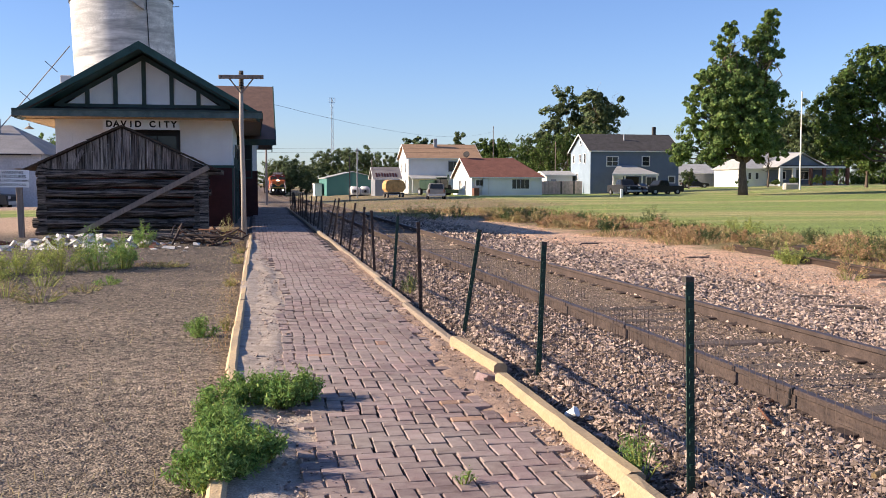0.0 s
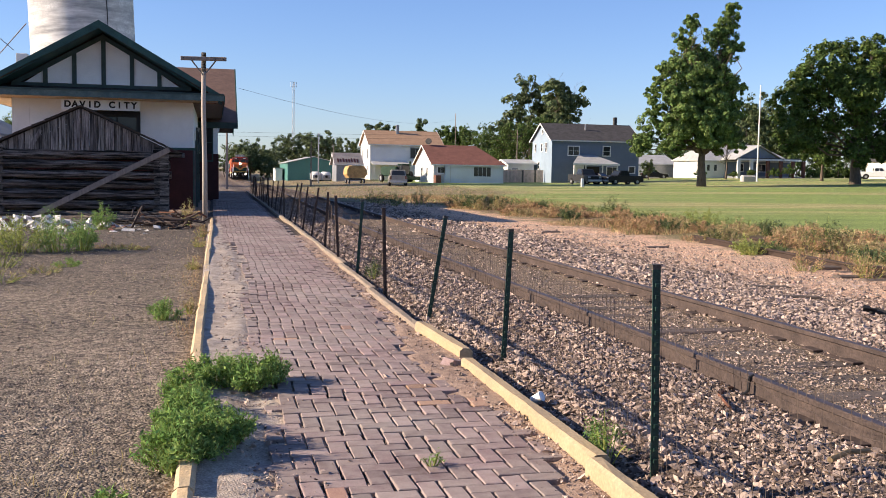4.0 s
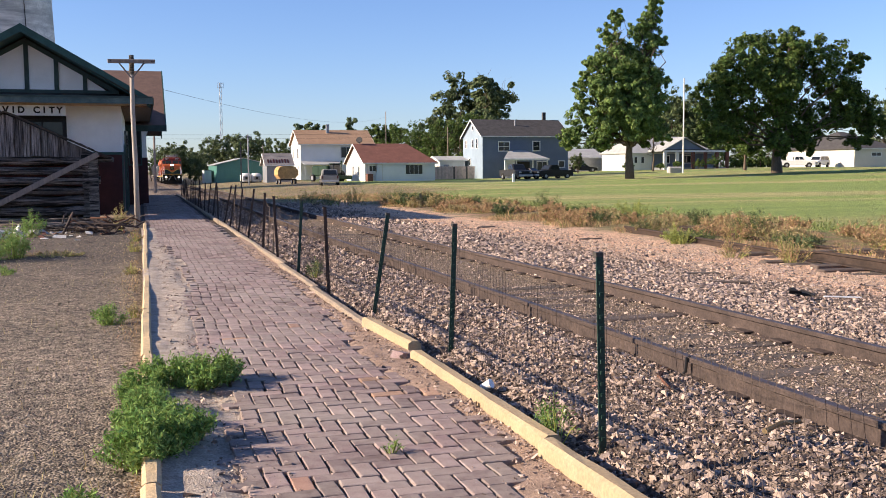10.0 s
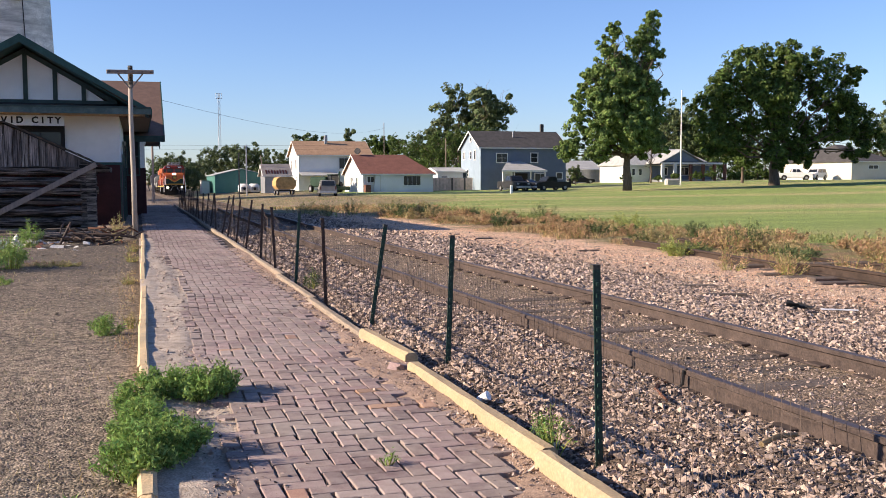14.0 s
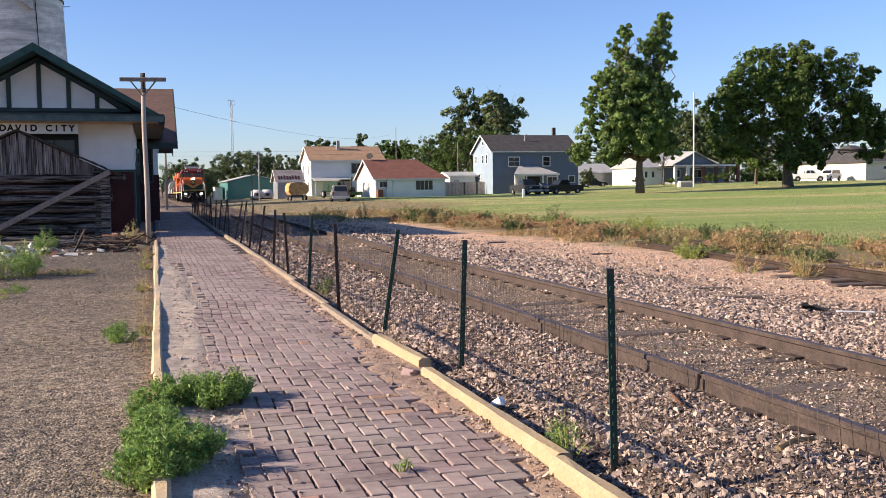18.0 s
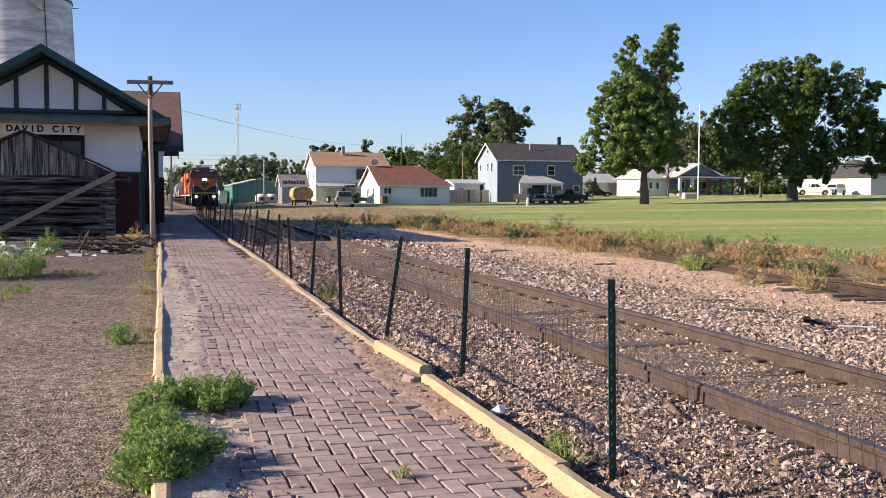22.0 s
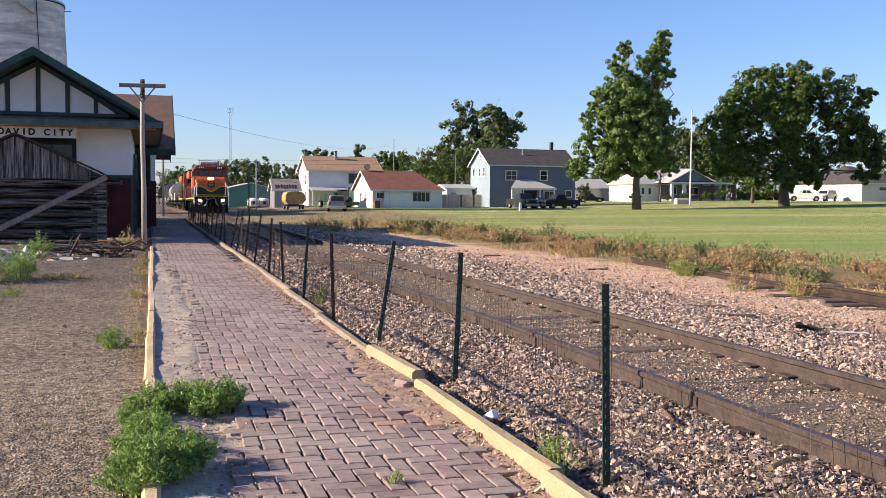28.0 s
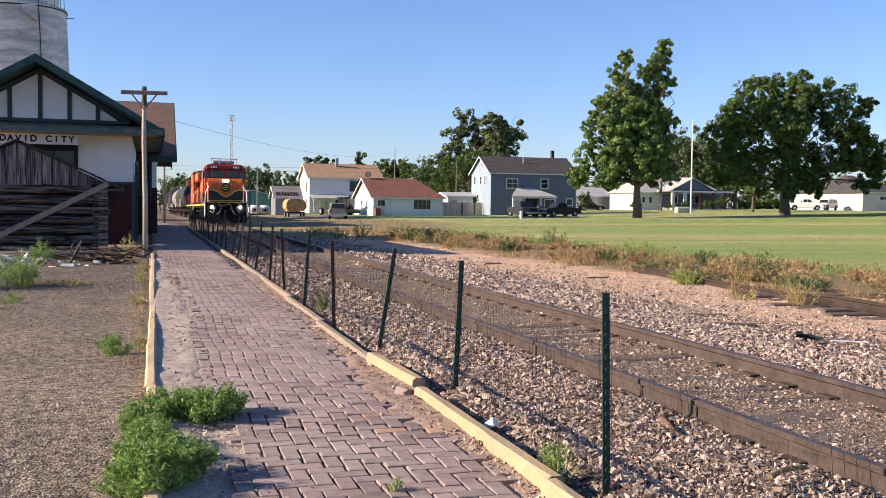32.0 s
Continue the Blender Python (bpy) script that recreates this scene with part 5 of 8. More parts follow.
def build_trees():
    # tall narrow tree on the lawn
    tall = ((0.10, 0.91, 0.05), (0.122, 0.955, 0.025), (0.07, 0.81, 0.07), (0.115, 0.73, 0.055), (-0.12, 0.855, 0.035), (-0.145, 0.775, 0.045), (-0.06, 0.705, 0.07), (-0.19, 0.63, 0.05), (0.055, 0.64, 0.09), (-0.105, 0.585, 0.09), (-0.25, 0.54, 0.042), (0.115, 0.54, 0.065), (-0.02, 0.49, 0.09), (-0.19, 0.43, 0.08), (0.10, 0.40, 0.08), (0.165, 0.33, 0.05), (-0.08, 0.35, 0.08), (-0.27, 0.32, 0.065), (-0.315, 0.245, 0.05), (-0.225, 0.225, 0.045), (0.16, 0.245, 0.05), (-0.13, 0.26, 0.05), (0.115, 0.20, 0.03), (0.0, 0.31, 0.065), (-0.03, 0.41, 0.08), (0.06, 0.265, 0.05), (-0.17, 0.215, 0.05), (-0.36, 0.21, 0.045), (-0.29, 0.47, 0.045), (-0.25, 0.62, 0.04), (-0.30, 0.40, 0.04), (-0.22, 0.50, 0.05), (0.19, 0.40, 0.04))
    q = random.Random(4)
    tree("tree", "tall narrow leafy tree on the lawn", 52.4, 98.0, 20.5, 4.4, 0.46,
         [(x, q.uniform(-0.08, 0.08), z, r * 1.08, r * 1.1, r) for x, z, r in tall] + [(-0.07, -0.12, 0.33, 0.08, 0.07, 0.08), (0.03, -0.12, 0.38, 0.08, 0.07, 0.08), (0.07, -0.1, 0.27, 0.06, 0.06, 0.06), (-0.02, -0.11, 0.26, 0.06, 0.06, 0.055), (-0.14, -0.1, 0.42, 0.08, 0.07, 0.08), (0.02, -0.1, 0.52, 0.09, 0.07, 0.09), (-0.2, -0.08, 0.31, 0.07, 0.06, 0.07)], 84000, 0.165, M_LEAF, 11, shell=0.4)
    # broad dark tree: lobes as (to the right, up, radius) in shares of a unit
    lobes = ((-95, 222, 48), (-135, 165, 36), (-132, 105, 38), (-92, 152, 42), (-50, 270, 42), (-5, 276, 34), (-38, 200, 52), (20, 212, 46), (82, 255, 44), (100, 200, 40), (50, 152, 42), (-22, 122, 46), (-80, 84, 32), (42, 82, 32), (92, 112, 38), (146, 246, 22), (160, 176, 36), (196, 142, 36), (132, 132, 38), (76, 64, 22), (190, 84, 26), (-20, 66, 28), (228, 120, 34), (30, 262, 30))
    q = random.Random(3)
    tree("tree", "broad dark leafy tree with a short thick trunk on the lawn", 72.75, 99.3, 18.4, 3.6, 0.58,
         [(x / 282, q.uniform(-0.13, 0.13), z / 345, r / 340, r / 330, r / 380) for x, z, r in lobes],
         72000, 0.19, M_LEAFD, 12, dead=7, shell=0.62)
    R = lambda n, s, rx, ry, z0, z1, rb: [(random.Random(s * 97 + i).uniform(-rx, rx), random.Random(s * 31 + i).uniform(-ry, ry), random.Random(s * 53 + i).uniform(z0, z1), rb * random.Random(s + i).uniform(0.7, 1.3), rb, rb * random.Random(s + i * 7).uniform(0.6, 1.0)) for i in range(n)]
    # rows behind the houses: share of the way to the right, distance, height, and how broad
    rows = (
        (0.351, 178, 19.8, 0.46, 0.34, 0.115, M_LEAFG, 11000, 7), (0.30, 172, 9.6, 0.5, 0.3, 0.2, M_LEAFD, 6000, 0), (0.275, 185, 9.8, 0.5, 0.3, 0.2, M_LEAFD, 6000, 0), (0.33, 165, 11, 0.5, 0.3, 0.2, M_LEAFD, 5000, 0), (0.39, 185, 10, 0.8, 0.3, 0.22, M_LEAFD, 5000, 0),
        (0.168, 240, 14.5, 0.18, 0.15, 0.13, M_LEAFG, 3500, 0), (0.208, 235, 13.5, 0.15, 0.15, 0.11, M_LEAFG, 3000, 0), (0.247, 210, 11.5, 0.4, 0.2, 0.17, M_LEAFD, 4000, 0), (0.085, 250, 10.0, 0.6, 0.3, 0.22, M_LEAFG, 4500, 0), (0.107, 245, 10.4, 0.4, 0.3, 0.2, M_LEAFG, 3500, 0), (0.136, 240, 9, 0.5, 0.3, 0.2, M_LEAFG, 3500, 0),
        (0.036, 230, 8.4, 0.6, 0.4, 0.24, M_LEAFG, 7000, 0), (0.052, 240, 7.4, 0.7, 0.4, 0.25, M_LEAFG, 4000, 0), (0.01, 300, 8, 1.0, 0.4, 0.25, M_LEAFD, 4000, 0), (-0.016, 320, 8, 1.0, 0.4, 0.25, M_LEAFD, 4000, 0),
        (0.60, 190, 17, 0.35, 0.3, 0.17, M_LEAFG, 9000, 0), (0.64, 185, 14, 0.4, 0.3, 0.19, M_LEAFG, 6000, 0), (0.68, 190, 14, 0.4, 0.3, 0.18, M_LEAFG, 6000, 0), (0.455, 190, 6.5, 0.9, 0.4, 0.3, M_LEAFD, 4000, 0), (0.50, 200, 7, 0.9, 0.4, 0.3, M_LEAFD, 4000, 0), (0.55, 210, 8, 0.9, 0.4, 0.3, M_LEAFG, 4000, 0),
        (0.89, 150, 12.5, 0.5, 0.4, 0.2, M_LEAFG, 5000, 5), (0.94, 150, 15, 0.3, 0.3, 0.16, M_LEAFG, 5000, 6), (0.99, 140, 13.5, 0.5, 0.4, 0.2, M_LEAFG, 5000, 3), (1.05, 150, 11, 0.5, 0.4, 0.2, M_LEAFG, 5000, 0), (0.80, 175, 7, 0.9, 0.4, 0.25, M_LEAFG, 4000, 0), (0.72, 175, 7, 0.9, 0.4, 0.25, M_LEAFG, 4000, 0),
        (-0.19, 150, 9.0, 0.5, 0.4, 0.22, M_LEAF, 4000, 0), (-0.25, 180, 10, 0.9, 0.4, 0.25, M_LEAFD, 4000, 0),
    )
    for i, (u, d, h, rx, ry, rb, lf, cnt, dead) in enumerate(rows):
        q = random.Random(i * 13 + 5)
        grp = []
        for k in range(16 if d < 200 else 11):
            z = 0.24 + 0.64 * (k + q.random()) / (16 if d < 200 else 11)
            wide = math.sqrt(max(0.05, 1 - ((z - 0.45) / 0.48) ** 2))
            an = k * 2.4 + q.random()
            grp.append((rx * wide * math.cos(an) * q.uniform(0.3, 1), ry * wide * math.sin(an), z, rb * q.uniform(0.9, 1.8), rb * q.uniform(0.9, 1.6), rb * q.uniform(0.8, 1.35)))
        tree("tree", ("pale grey-green" if lf is M_LEAFG else "dark green") + " leafy tree behind the houses", u * d, d, h, h * 0.25, h * 0.02, grp, int(cnt * (2.0 if d < 200 else 2.2)), h * (0.016 if d < 200 else 0.025), lf, 40 + i, dead=dead, shell=0.3)
    # small bushy tree and shrubs by the porch house, spruce at the far right
    tree("tree", "small bushy tree beside the porch house", 0.688 * 116, 116, 6.4, 1.6, 0.22, R(6, 77, 0.16, 0.14, 0.35, 0.8, 0.2), 5000, 0.16, M_LEAFD, 90)
    tree("shrub", "round green shrub on the lawn", 0.470 * 140, 140, 3.6, 0.5, 0.1, R(5, 78, 0.25, 0.2, 0.3, 0.7, 0.26), 3000, 0.12, M_LEAFG, 91)
    for i, (u, d, h) in enumerate(((0.575, 141, 1.3), (0.60, 141.5, 1.6), (0.625, 141, 1.9), (0.645, 141, 2.4), (0.535, 143, 1.5))):
        tree("shrub", "low garden shrub before the porch house", u * d, d, h, 0.2, 0.06, R(5, 60 + i, 0.35, 0.3, 0.3, 0.65, 0.32), 1800, 0.09, M_LEAFD, 95 + i)
    for i, u in enumerate((0.655, 0.685, 0.71, 0.735, 0.76, 0.79)):
        tree("shrub", "dense green hedge shrub behind the parked cars", u * 166, 166, 4.6 + 0.5 * math.sin(i * 2.3), 0.4, 0.1, R(8, 110 + i, 0.55, 0.3, 0.12, 0.7, 0.34), 2600, 0.2, M_LEAFD, 130 + i)
    tree("tree", "airy grey-green tree beside the porch house", 0.565 * 137, 137, 11.5, 3.0, 0.15, R(9, 81, 0.30, 0.2, 0.45, 0.85, 0.12), 6500, 0.15, M_LEAFG, 89)
    sp = thing("spruce", "tall blue-green spruce at the lawn's far side", "tree", pose(81.6, 78, G(81, 78)))
    part("trunk", tb([(0, 0, -0.3), (0, 0, 18)], 0.3, 0.05), M_BARK, sp)
    rng = random.Random(6)
    bl = []
    for k in range(40):
        z = 5 + 13 * k / 40
        a = k * 2.4
        rr = 4.0 * (1 - (z - 4) / 17)
        bl.append((rr * 0.6 * math.cos(a), rr * 0.6 * math.sin(a), z, rr * 0.5, rr * 0.5, 0.45))
    for b_ in bl[::2]:
        part("limb", tb([(0, 0, b_[2]), (b_[0] * 1.5, b_[1] * 1.5, b_[2] - 0.3)], 0.06, 0.02, 5), M_BARK, sp)
    leaves("crown", bl, 14000, 0.16, M_LEAFS, sp, 8, 0.2, droop=0.4)


build_trees()


# ---- houses ----
def house(name, label, x0, x1, y0, y1, ze, zr, wall, roof, side=None, ov=0.35, g=None, ridge="x", hip=0.0):
    """A house with walls, a pitched roof with thickness, fascia boards. ridge: the way the ridge runs; hip: how far it stops short, at each end."""
    hl, hr = hip if isinstance(hip, tuple) else (hip, hip)
    g = G((x0 + x1) / 2, y0) if g is None else g
    h = thing(name, label, "house", pose(0, 0, g))
    side = side or wall
    part("wall", bx(x0, x1, y0, y0 + 0.2, -0.4, ze), wall, h)
    part("wall", bx(x0, x1, y1 - 0.2, y1, -0.4, ze), wall, h)
    part("wall", bx(x0 - 0.004, x0 + 0.2, y0 + 0.003, y1 - 0.003, -0.4, ze), side, h)
    part("wall", bx(x1 - 0.2, x1 + 0.004, y0 + 0.003, y1 - 0.003, -0.4, ze), side, h)
    # siding courses on the front and side
    for z in np.arange(0.3, ze - 0.1, 0.22 if ze < 4 else 0.3):
        part("siding_course", bx(x0, x1, y0 - 0.018, y0 - 0.001, z, z + 0.02), wall, h)
    my, mx = (y0 + y1) / 2, (x0 + x1) / 2
    if ridge == "x":
        sl = (zr - ze) / (my - y0)
        if not hl:
            part("gable", pr([(y0, ze), (y1, ze), (my, zr - 0.05)], "x", x0 - 0.003, x0 + 0.2), side, h)
        if not hr:
            part("gable", pr([(y0, ze), (y1, ze), (my, zr - 0.05)], "x", x1 - 0.2, x1 + 0.003), side, h)
        for s, ye in ((-1, y0 - ov), (1, y1 + ov)):
            zl = ze - ov * sl
            part("roof", roof_slab((x0 - ov, ye, zl + 0.12), (x1 + ov, ye, zl + 0.12), (x1 + ov - hr, my, zr + 0.12), (x0 - ov + hl, my, zr + 0.12), 0.12), roof, h)
            part("fascia", bx(x0 - ov, x1 + ov, ye - 0.02 if s < 0 else ye, ye if s < 0 else ye + 0.02, zl - 0.04, zl + 0.11), M_WHITE, h)
            for xx, cut in ((x0 - ov - 0.03, hl), (x1 + ov + 0.002, hr)):
                if not cut:
                    part("barge_board", pr([(my, zr + 0.12), (ye, zl + 0.12), (ye, zl - 0.08), (my, zr - 0.08)], "x", xx, xx + 0.028), M_WHITE, h)
        for xx, xr, cut in ((x0 - ov, x0 - ov + hl, hl), (x1 + ov, x1 + ov - hr, hr)):
            if cut:
                bm = B()
                zl = ze - ov * sl
                vs = [bm.verts.new(p) for p in ((xx, y0 - ov, zl + 0.12), (xx, y1 + ov, zl + 0.12), (xr, my, zr + 0.12))]
                lo = [bm.verts.new(p) for p in ((xx, y0 - ov, zl), (xx, y1 + ov, zl), (xr, my, zr))]
                bm.faces.new(vs)
                bm.faces.new(lo[::-1])
                for i in range(3):
                    bm.faces.new((vs[i], vs[(i + 1) % 3], lo[(i + 1) % 3], lo[i]))
                bmesh.ops.recalc_face_normals(bm, faces=bm.faces)
                part("roof", bm, roof, h)
    else:
        sl = (zr - ze) / (mx - x0)
        for yy in (y0 - 0.003, y1 - 0.2):
            part("gable", pr([(x0, ze), (x1, ze), (mx, zr - 0.05)], "y", yy, yy + 0.203), side, h)
        for s, xe in ((-1, x0 - ov), (1, x1 + ov)):
            zl = ze - ov * sl
            part("roof", roof_slab((xe, y0 - ov, zl + 0.12), (mx, y0 - ov, zr + 0.12), (mx, y1 + ov, zr + 0.12), (xe, y1 + ov, zl + 0.12), 0.12), roof, h)
            part("barge_board", pr([(mx, zr + 0.12), (xe, zl + 0.12), (xe, zl - 0.08), (mx, zr - 0.08)], "y", y0 - ov - 0.03, y0 - ov - 0.002), M_WHITE, h)
    return h


def front_window(h, x, y, z, w, hh, bars=(2, 2), fm=None):
    return window(h, pose(x, y - 0.03, z), w, hh, fm or M_WHITE, bars=bars, t=0.12)


def side_window(h, x, y, z, w, hh, bars=(1, 2), fm=None):
    return window(h, pose(x - 0.03, y, z, 0, 0, -90), w, hh, fm or M_WHITE, bars=bars, t=0.12)


def chimney(h, x, y, z0, z1, w, m):
    part("chimney", bx(x - w / 2, x + w / 2, y - w / 2, y + w / 2, z0, z1, bevel=0.03), m, h, "brick chimney")


M_CHIM = mat("red_chimney_brick", (0.19, 0.085, 0.06), 0.9, 0.2, 3, 0.3, 12)


M_OLDROOF = mat("dull_patched_sheet_roof", (0.26, 0.24, 0.225), 0.8, 0.2, 0.9, 0.2, 8, col2=(0.16, 0.14, 0.13))
M_FENCEB = mat("tan_fence_board", (0.74, 0.55, 0.43), 0.85, 0.15, 3, 0.3, 20, rand=0.15)


def build_houses():
    # blue two-storey house
    b = house("house", "blue-grey two-storey house with charcoal roof and porch", 44.5, 57.2, 125, 133.3, 5.75, 8.0, M_BLUE, M_ROOFGR, M_BLUELIT)
    front_window(b, 47.6, 125, 4.25, 1.5, 1.15, (2, 2))
    front_window(b, 52.4, 125, 4.3, 0.95, 1.2, (1, 2))
    front_window(b, 56.2, 125, 1.8, 0.8, 0.8, (1, 1))
    front_window(b, 53.3, 125, 1.5, 1.5, 1.2, (2, 1))
    for y in (127.3, 129.1, 131.9):
        side_window(b, 44.5, y, 4.7, 0.55, 1.0 if y > 128 else 1.2)
    side_window(b, 44.5, 130.4, 2.2, 0.6, 0.9)
    side_window(b, 44.5, 129.0, 6.9, 0.5, 0.5, (1, 1))
    part("vent_pipe", tb([(50.2, 127.5, 7.0), (50.2, 127.5, 8.0)], 0.1), M_GALV, b)
    chimney(b, 55.4, 129.4, 7.6, 9.2, 0.45, M_ROOFGR)
    # the shade inside the open garage is a near-black panel on the closed wall
    part("garage_shade_panel", bx(49.2, 51.4, 124.93, 124.985, 0, 2.15), M_DARK, b, "flat dark panel for the shade inside an open garage")
    # porch with hipped roof
    part("porch_roof", roof_slab((46.3, 121.6, 2.55), (52.9, 121.6, 2.55), (50.6, 124.9, 3.75), (48.3, 124.9, 3.75), 0.14), M_ROOFPALE, b, "pale grey porch roof")
    part("porch_fascia", bx(46.3, 52.9, 121.56, 121.6, 2.3, 2.55), M_WHITE, b)
    part("porch_wall", bx(46.6, 48.0, 122.0, 122.2, -0.3, 2.4), M_WHITE, b, "white porch entrance")
    part("porch_wall", bx(51.6, 52.8, 122.0, 122.2, -0.3, 1.0), M_WHITE, b)
    dr = part("door", bx(46.9, 47.7, 121.95, 122.0, 0, 2.0), M_CREAM, b)
    part("door_glass", bx(47.1, 47.5, 121.93, 121.948, 1.1, 1.8), M_GLASS, dr)
    for x in (46.6, 48.2, 50.6, 52.7):
        part("porch_post", bx(x - 0.07, x + 0.07, 121.8, 121.94, -0.3, 2.4), M_WHITE, b)
    # small white house
    w = house("house", "small white one-storey house with red-brown roof", 26.75, 35.9, 119, 130.5, 2.35, 4.75, M_WHITE, M_ROOFRED, hip=(0.0, 2.6))
    ds = part("satellite_dish", tb([(27.3, 124.6, 5.3), (27.25, 124.5, 5.36)], 0.42, n=18), M_ROOFGR, w, "dark round satellite dish on the ridge")
    part("dish_mast", tb([(27.3, 124.7, 4.7), (27.3, 124.65, 5.3)], 0.05, n=6), M_GALV, ds)
    front_window(w, 33.1, 119, 1.45, 2.2, 1.15, (4, 1))
    part("porch_recess", bx(26.95, 29.0, 118.99, 119.0, 0.1, 2.2), M_CREAM, w)
    part("door", bx(28.1, 28.9, 118.93, 118.99, 0.05, 2.1), M_WHITE, w)
    front_window(w, 27.7, 119, 1.6, 0.8, 0.7, (2, 1))
    part("brick_pier", bx(26.8, 27.5, 117.9, 118.9, -0.3, 0.95, bevel=0.03), M_CHIM, w, "red brick porch pier")
    side_window(w, 26.75, 122.5, 1.3, 0.6, 1.1)
    side_window(w, 26.75, 126.0, 1.3, 0.6, 1.1)
    # tan-roofed two-storey house
    t = house("house", "white two-storey house with tan roof", 23.6, 35.0, 150, 160, 5.5, 7.7, M_WHITE, M_ROOFTAN)
    front_window(t, 31.2, 150, 4.2, 2.4, 1.5, (3, 1), M_GALV)
    for y in (152.5, 157.3):
        side_window(t, 23.6, y, 4.0, 0.7, 1.5)
        side_window(t, 23.6, y, 1.4, 0.7, 1.4)
    part("lean_to", roof_slab((23.6, 146.8, 2.3), (29.5, 146.8, 2.3), (29.5, 149.95, 2.8), (23.6, 149.95, 2.8), 0.1), M_ROOFPALE, t)
    for x in (23.8, 26.6, 29.3):
        part("porch_post", bx(x - 0.06, x + 0.06, 146.9, 147.0, -0.4, 2.2), M_WHITE, t)
    chimney(t, 28.6, 154.0, 7.0, 8.7, 0.5, M_GALV)
    # sheds between the houses
    s = house("garden_shed", "small white outbuilding with flat pale roof", 40.2, 44.0, 131, 136, 2.6, 3.1, M_WHITE, M_ROOFPALE)
    part("door", bx(40.8, 41.6, 130.93, 130.99, 0, 2.0), M_GALV, s)
    f = thing("board_fence", "brown wooden board fence beside the blue house", "fence", pose(0, 0, G(41, 128)))
    for i in range(26):
        x = 37.6 + i * 0.26
        part("board", bx(x, x + 0.25, 127.9, 127.94, -0.3, 1.75 + 0.03 * math.sin(i * 3)), M_FENCEB if i < 10 or i % 7 else M_TIE, f)
    # weathered grey shed with sagging roof
    g = house("old_shed", "weathered grey shed with patched metal roof", 16.9, 20.4, 138, 143, 2.5, 3.95, M_GALV, M_OLDROOF)
    q = random.Random(15)
    for k in range(8):
        x, w, y = 17.05 + k * 0.4, q.uniform(0.17, 0.24), 138.02 + q.uniform(0, 0.1)
        z = 2.64 + (y - 138) * 0.58
        ln = q.uniform(0.75, 0.95)
        part("rust_streak", roof_slab((x, y, z + 0.04), (x + w, y, z + 0.04), (x + w, y + ln, z + 0.04 + ln * 0.58), (x, y + ln, z + 0.04 + ln * 0.58), 0.03), M_MAROON, g, "dark red rusted strip on the roof")
    # teal metal building
    tg = thing("metal_building", "teal metal workshop with half gable front", "building", pose(0, 0, G(14, 165)))
    part("front_wall", pr([(12.1, -0.5), (20.7, -0.5), (20.7, 2.95), (16.4, 3.95), (12.1, 2.95)], "y", 165, 165.2), M_TEAL, tg)
    part("side_wall", bx(12.0, 12.1, 165, 185, -0.5, 2.95), M_TEAL, tg)
    for x in np.arange(12.5, 20.6, 0.9):
        part("rib", bx(x - 0.03, x + 0.03, 164.95, 165.0, -0.4, 3.9 - abs(x - 16.4) * 0.232), M_TEAL, tg)
    for xe in (11.75, 21.05):
        part("roof", roof_slab((xe, 164.7, 2.95), (16.4, 164.7, 4.07), (16.4, 185, 4.07), (xe, 185, 2.95), 0.1), M_ROOFPALE, tg)
    an = thing("small_white_annex", "small white building beside the teal workshop", "building", pose(0, 0, G(9, 175)))
    part("wall", bx(10.4, 11.6, 172, 178, -0.5, 2.3), M_WHITE, an)
    part("roof", bx(10.3, 11.65, 171.8, 178.2, 2.3, 2.45), M_ROOFPALE, an)
    for i, x in enumerate((14.75, 16.25)):
        tk = thing("white_tank", "white rounded storage tank on the dry grass", "tank", pose(x, 146, G(14, 146)), "pair of white tanks")
        bm = B()
        box(bm, -0.75, 0.75, -1.2, 1.2, 0.1, 1.5, bevel=0.32)
        part("tank_body", bm, M_WHITE, tk, smooth=True)
        part("front_panel", bx(-0.5, 0.5, -1.24, -1.2, 0.5, 1.05, bevel=0.02), M_GALV, tk)
        part("hatch", tb([(0, -1.2, 0.78), (0, -1.3, 0.78)], 0.2, n=14), M_DARK, tk)
        part("skid", bx(-0.8, 0.8, -1, 1, -0.3, 0.25), M_DARK, tk)
    # porch bungalow and its neighbours
    p = house("house", "pale bungalow with a deep front porch", 79.0, 95.5, 148, 158, 2.9, 5.6, M_WHITE, M_ROOFPALE, hip=3.5)
    part("porch_gable", pr([(83.2, 3.2), (90.6, 3.2), (87.0, 5.2)], "y", 143.6, 143.8), M_BLUE, p, "grey-blue porch gable")
    for s, xe in ((-1, 82.6), (1, 91.4)):
        part("porch_roof", roof_slab((xe, 143.2, 3.1), (87.0, 143.2, 5.35), (87.0, 148.3, 5.35), (xe, 148.3, 3.1), 0.12), M_ROOFPALE, p)
    part("porch_beam", bx(83.0, 95.5, 143.3, 143.6, 2.85, 3.15), M_WHITE, p)
    part("porch_shade_roof", bx(83.0, 95.5, 143.3, 148.2, 3.15, 3.3), M_ROOFGR, p)
    for x in (83.3, 85.6, 88.6, 91.0, 93.2, 95.2):
        part("porch_pier", bx(x - 0.25, x + 0.25, 143.3, 143.7, -0.5, 2.85), M_CHIM if x > 87 else M_WHITE, p)
    part("porch_floor", bx(83.2, 95.5, 143.4, 148.2, -0.5, 0.3), M_GALV, p)
    part("porch_back_wall", bx(83.4, 95.4, 147.8, 147.99, 0.3, 2.9), M_BLUE, p, "blue-grey porch back wall")
    for x in (80.3, 81.6):
        front_window(p, x, 148, 1.6, 0.5, 1.0, (1, 1))
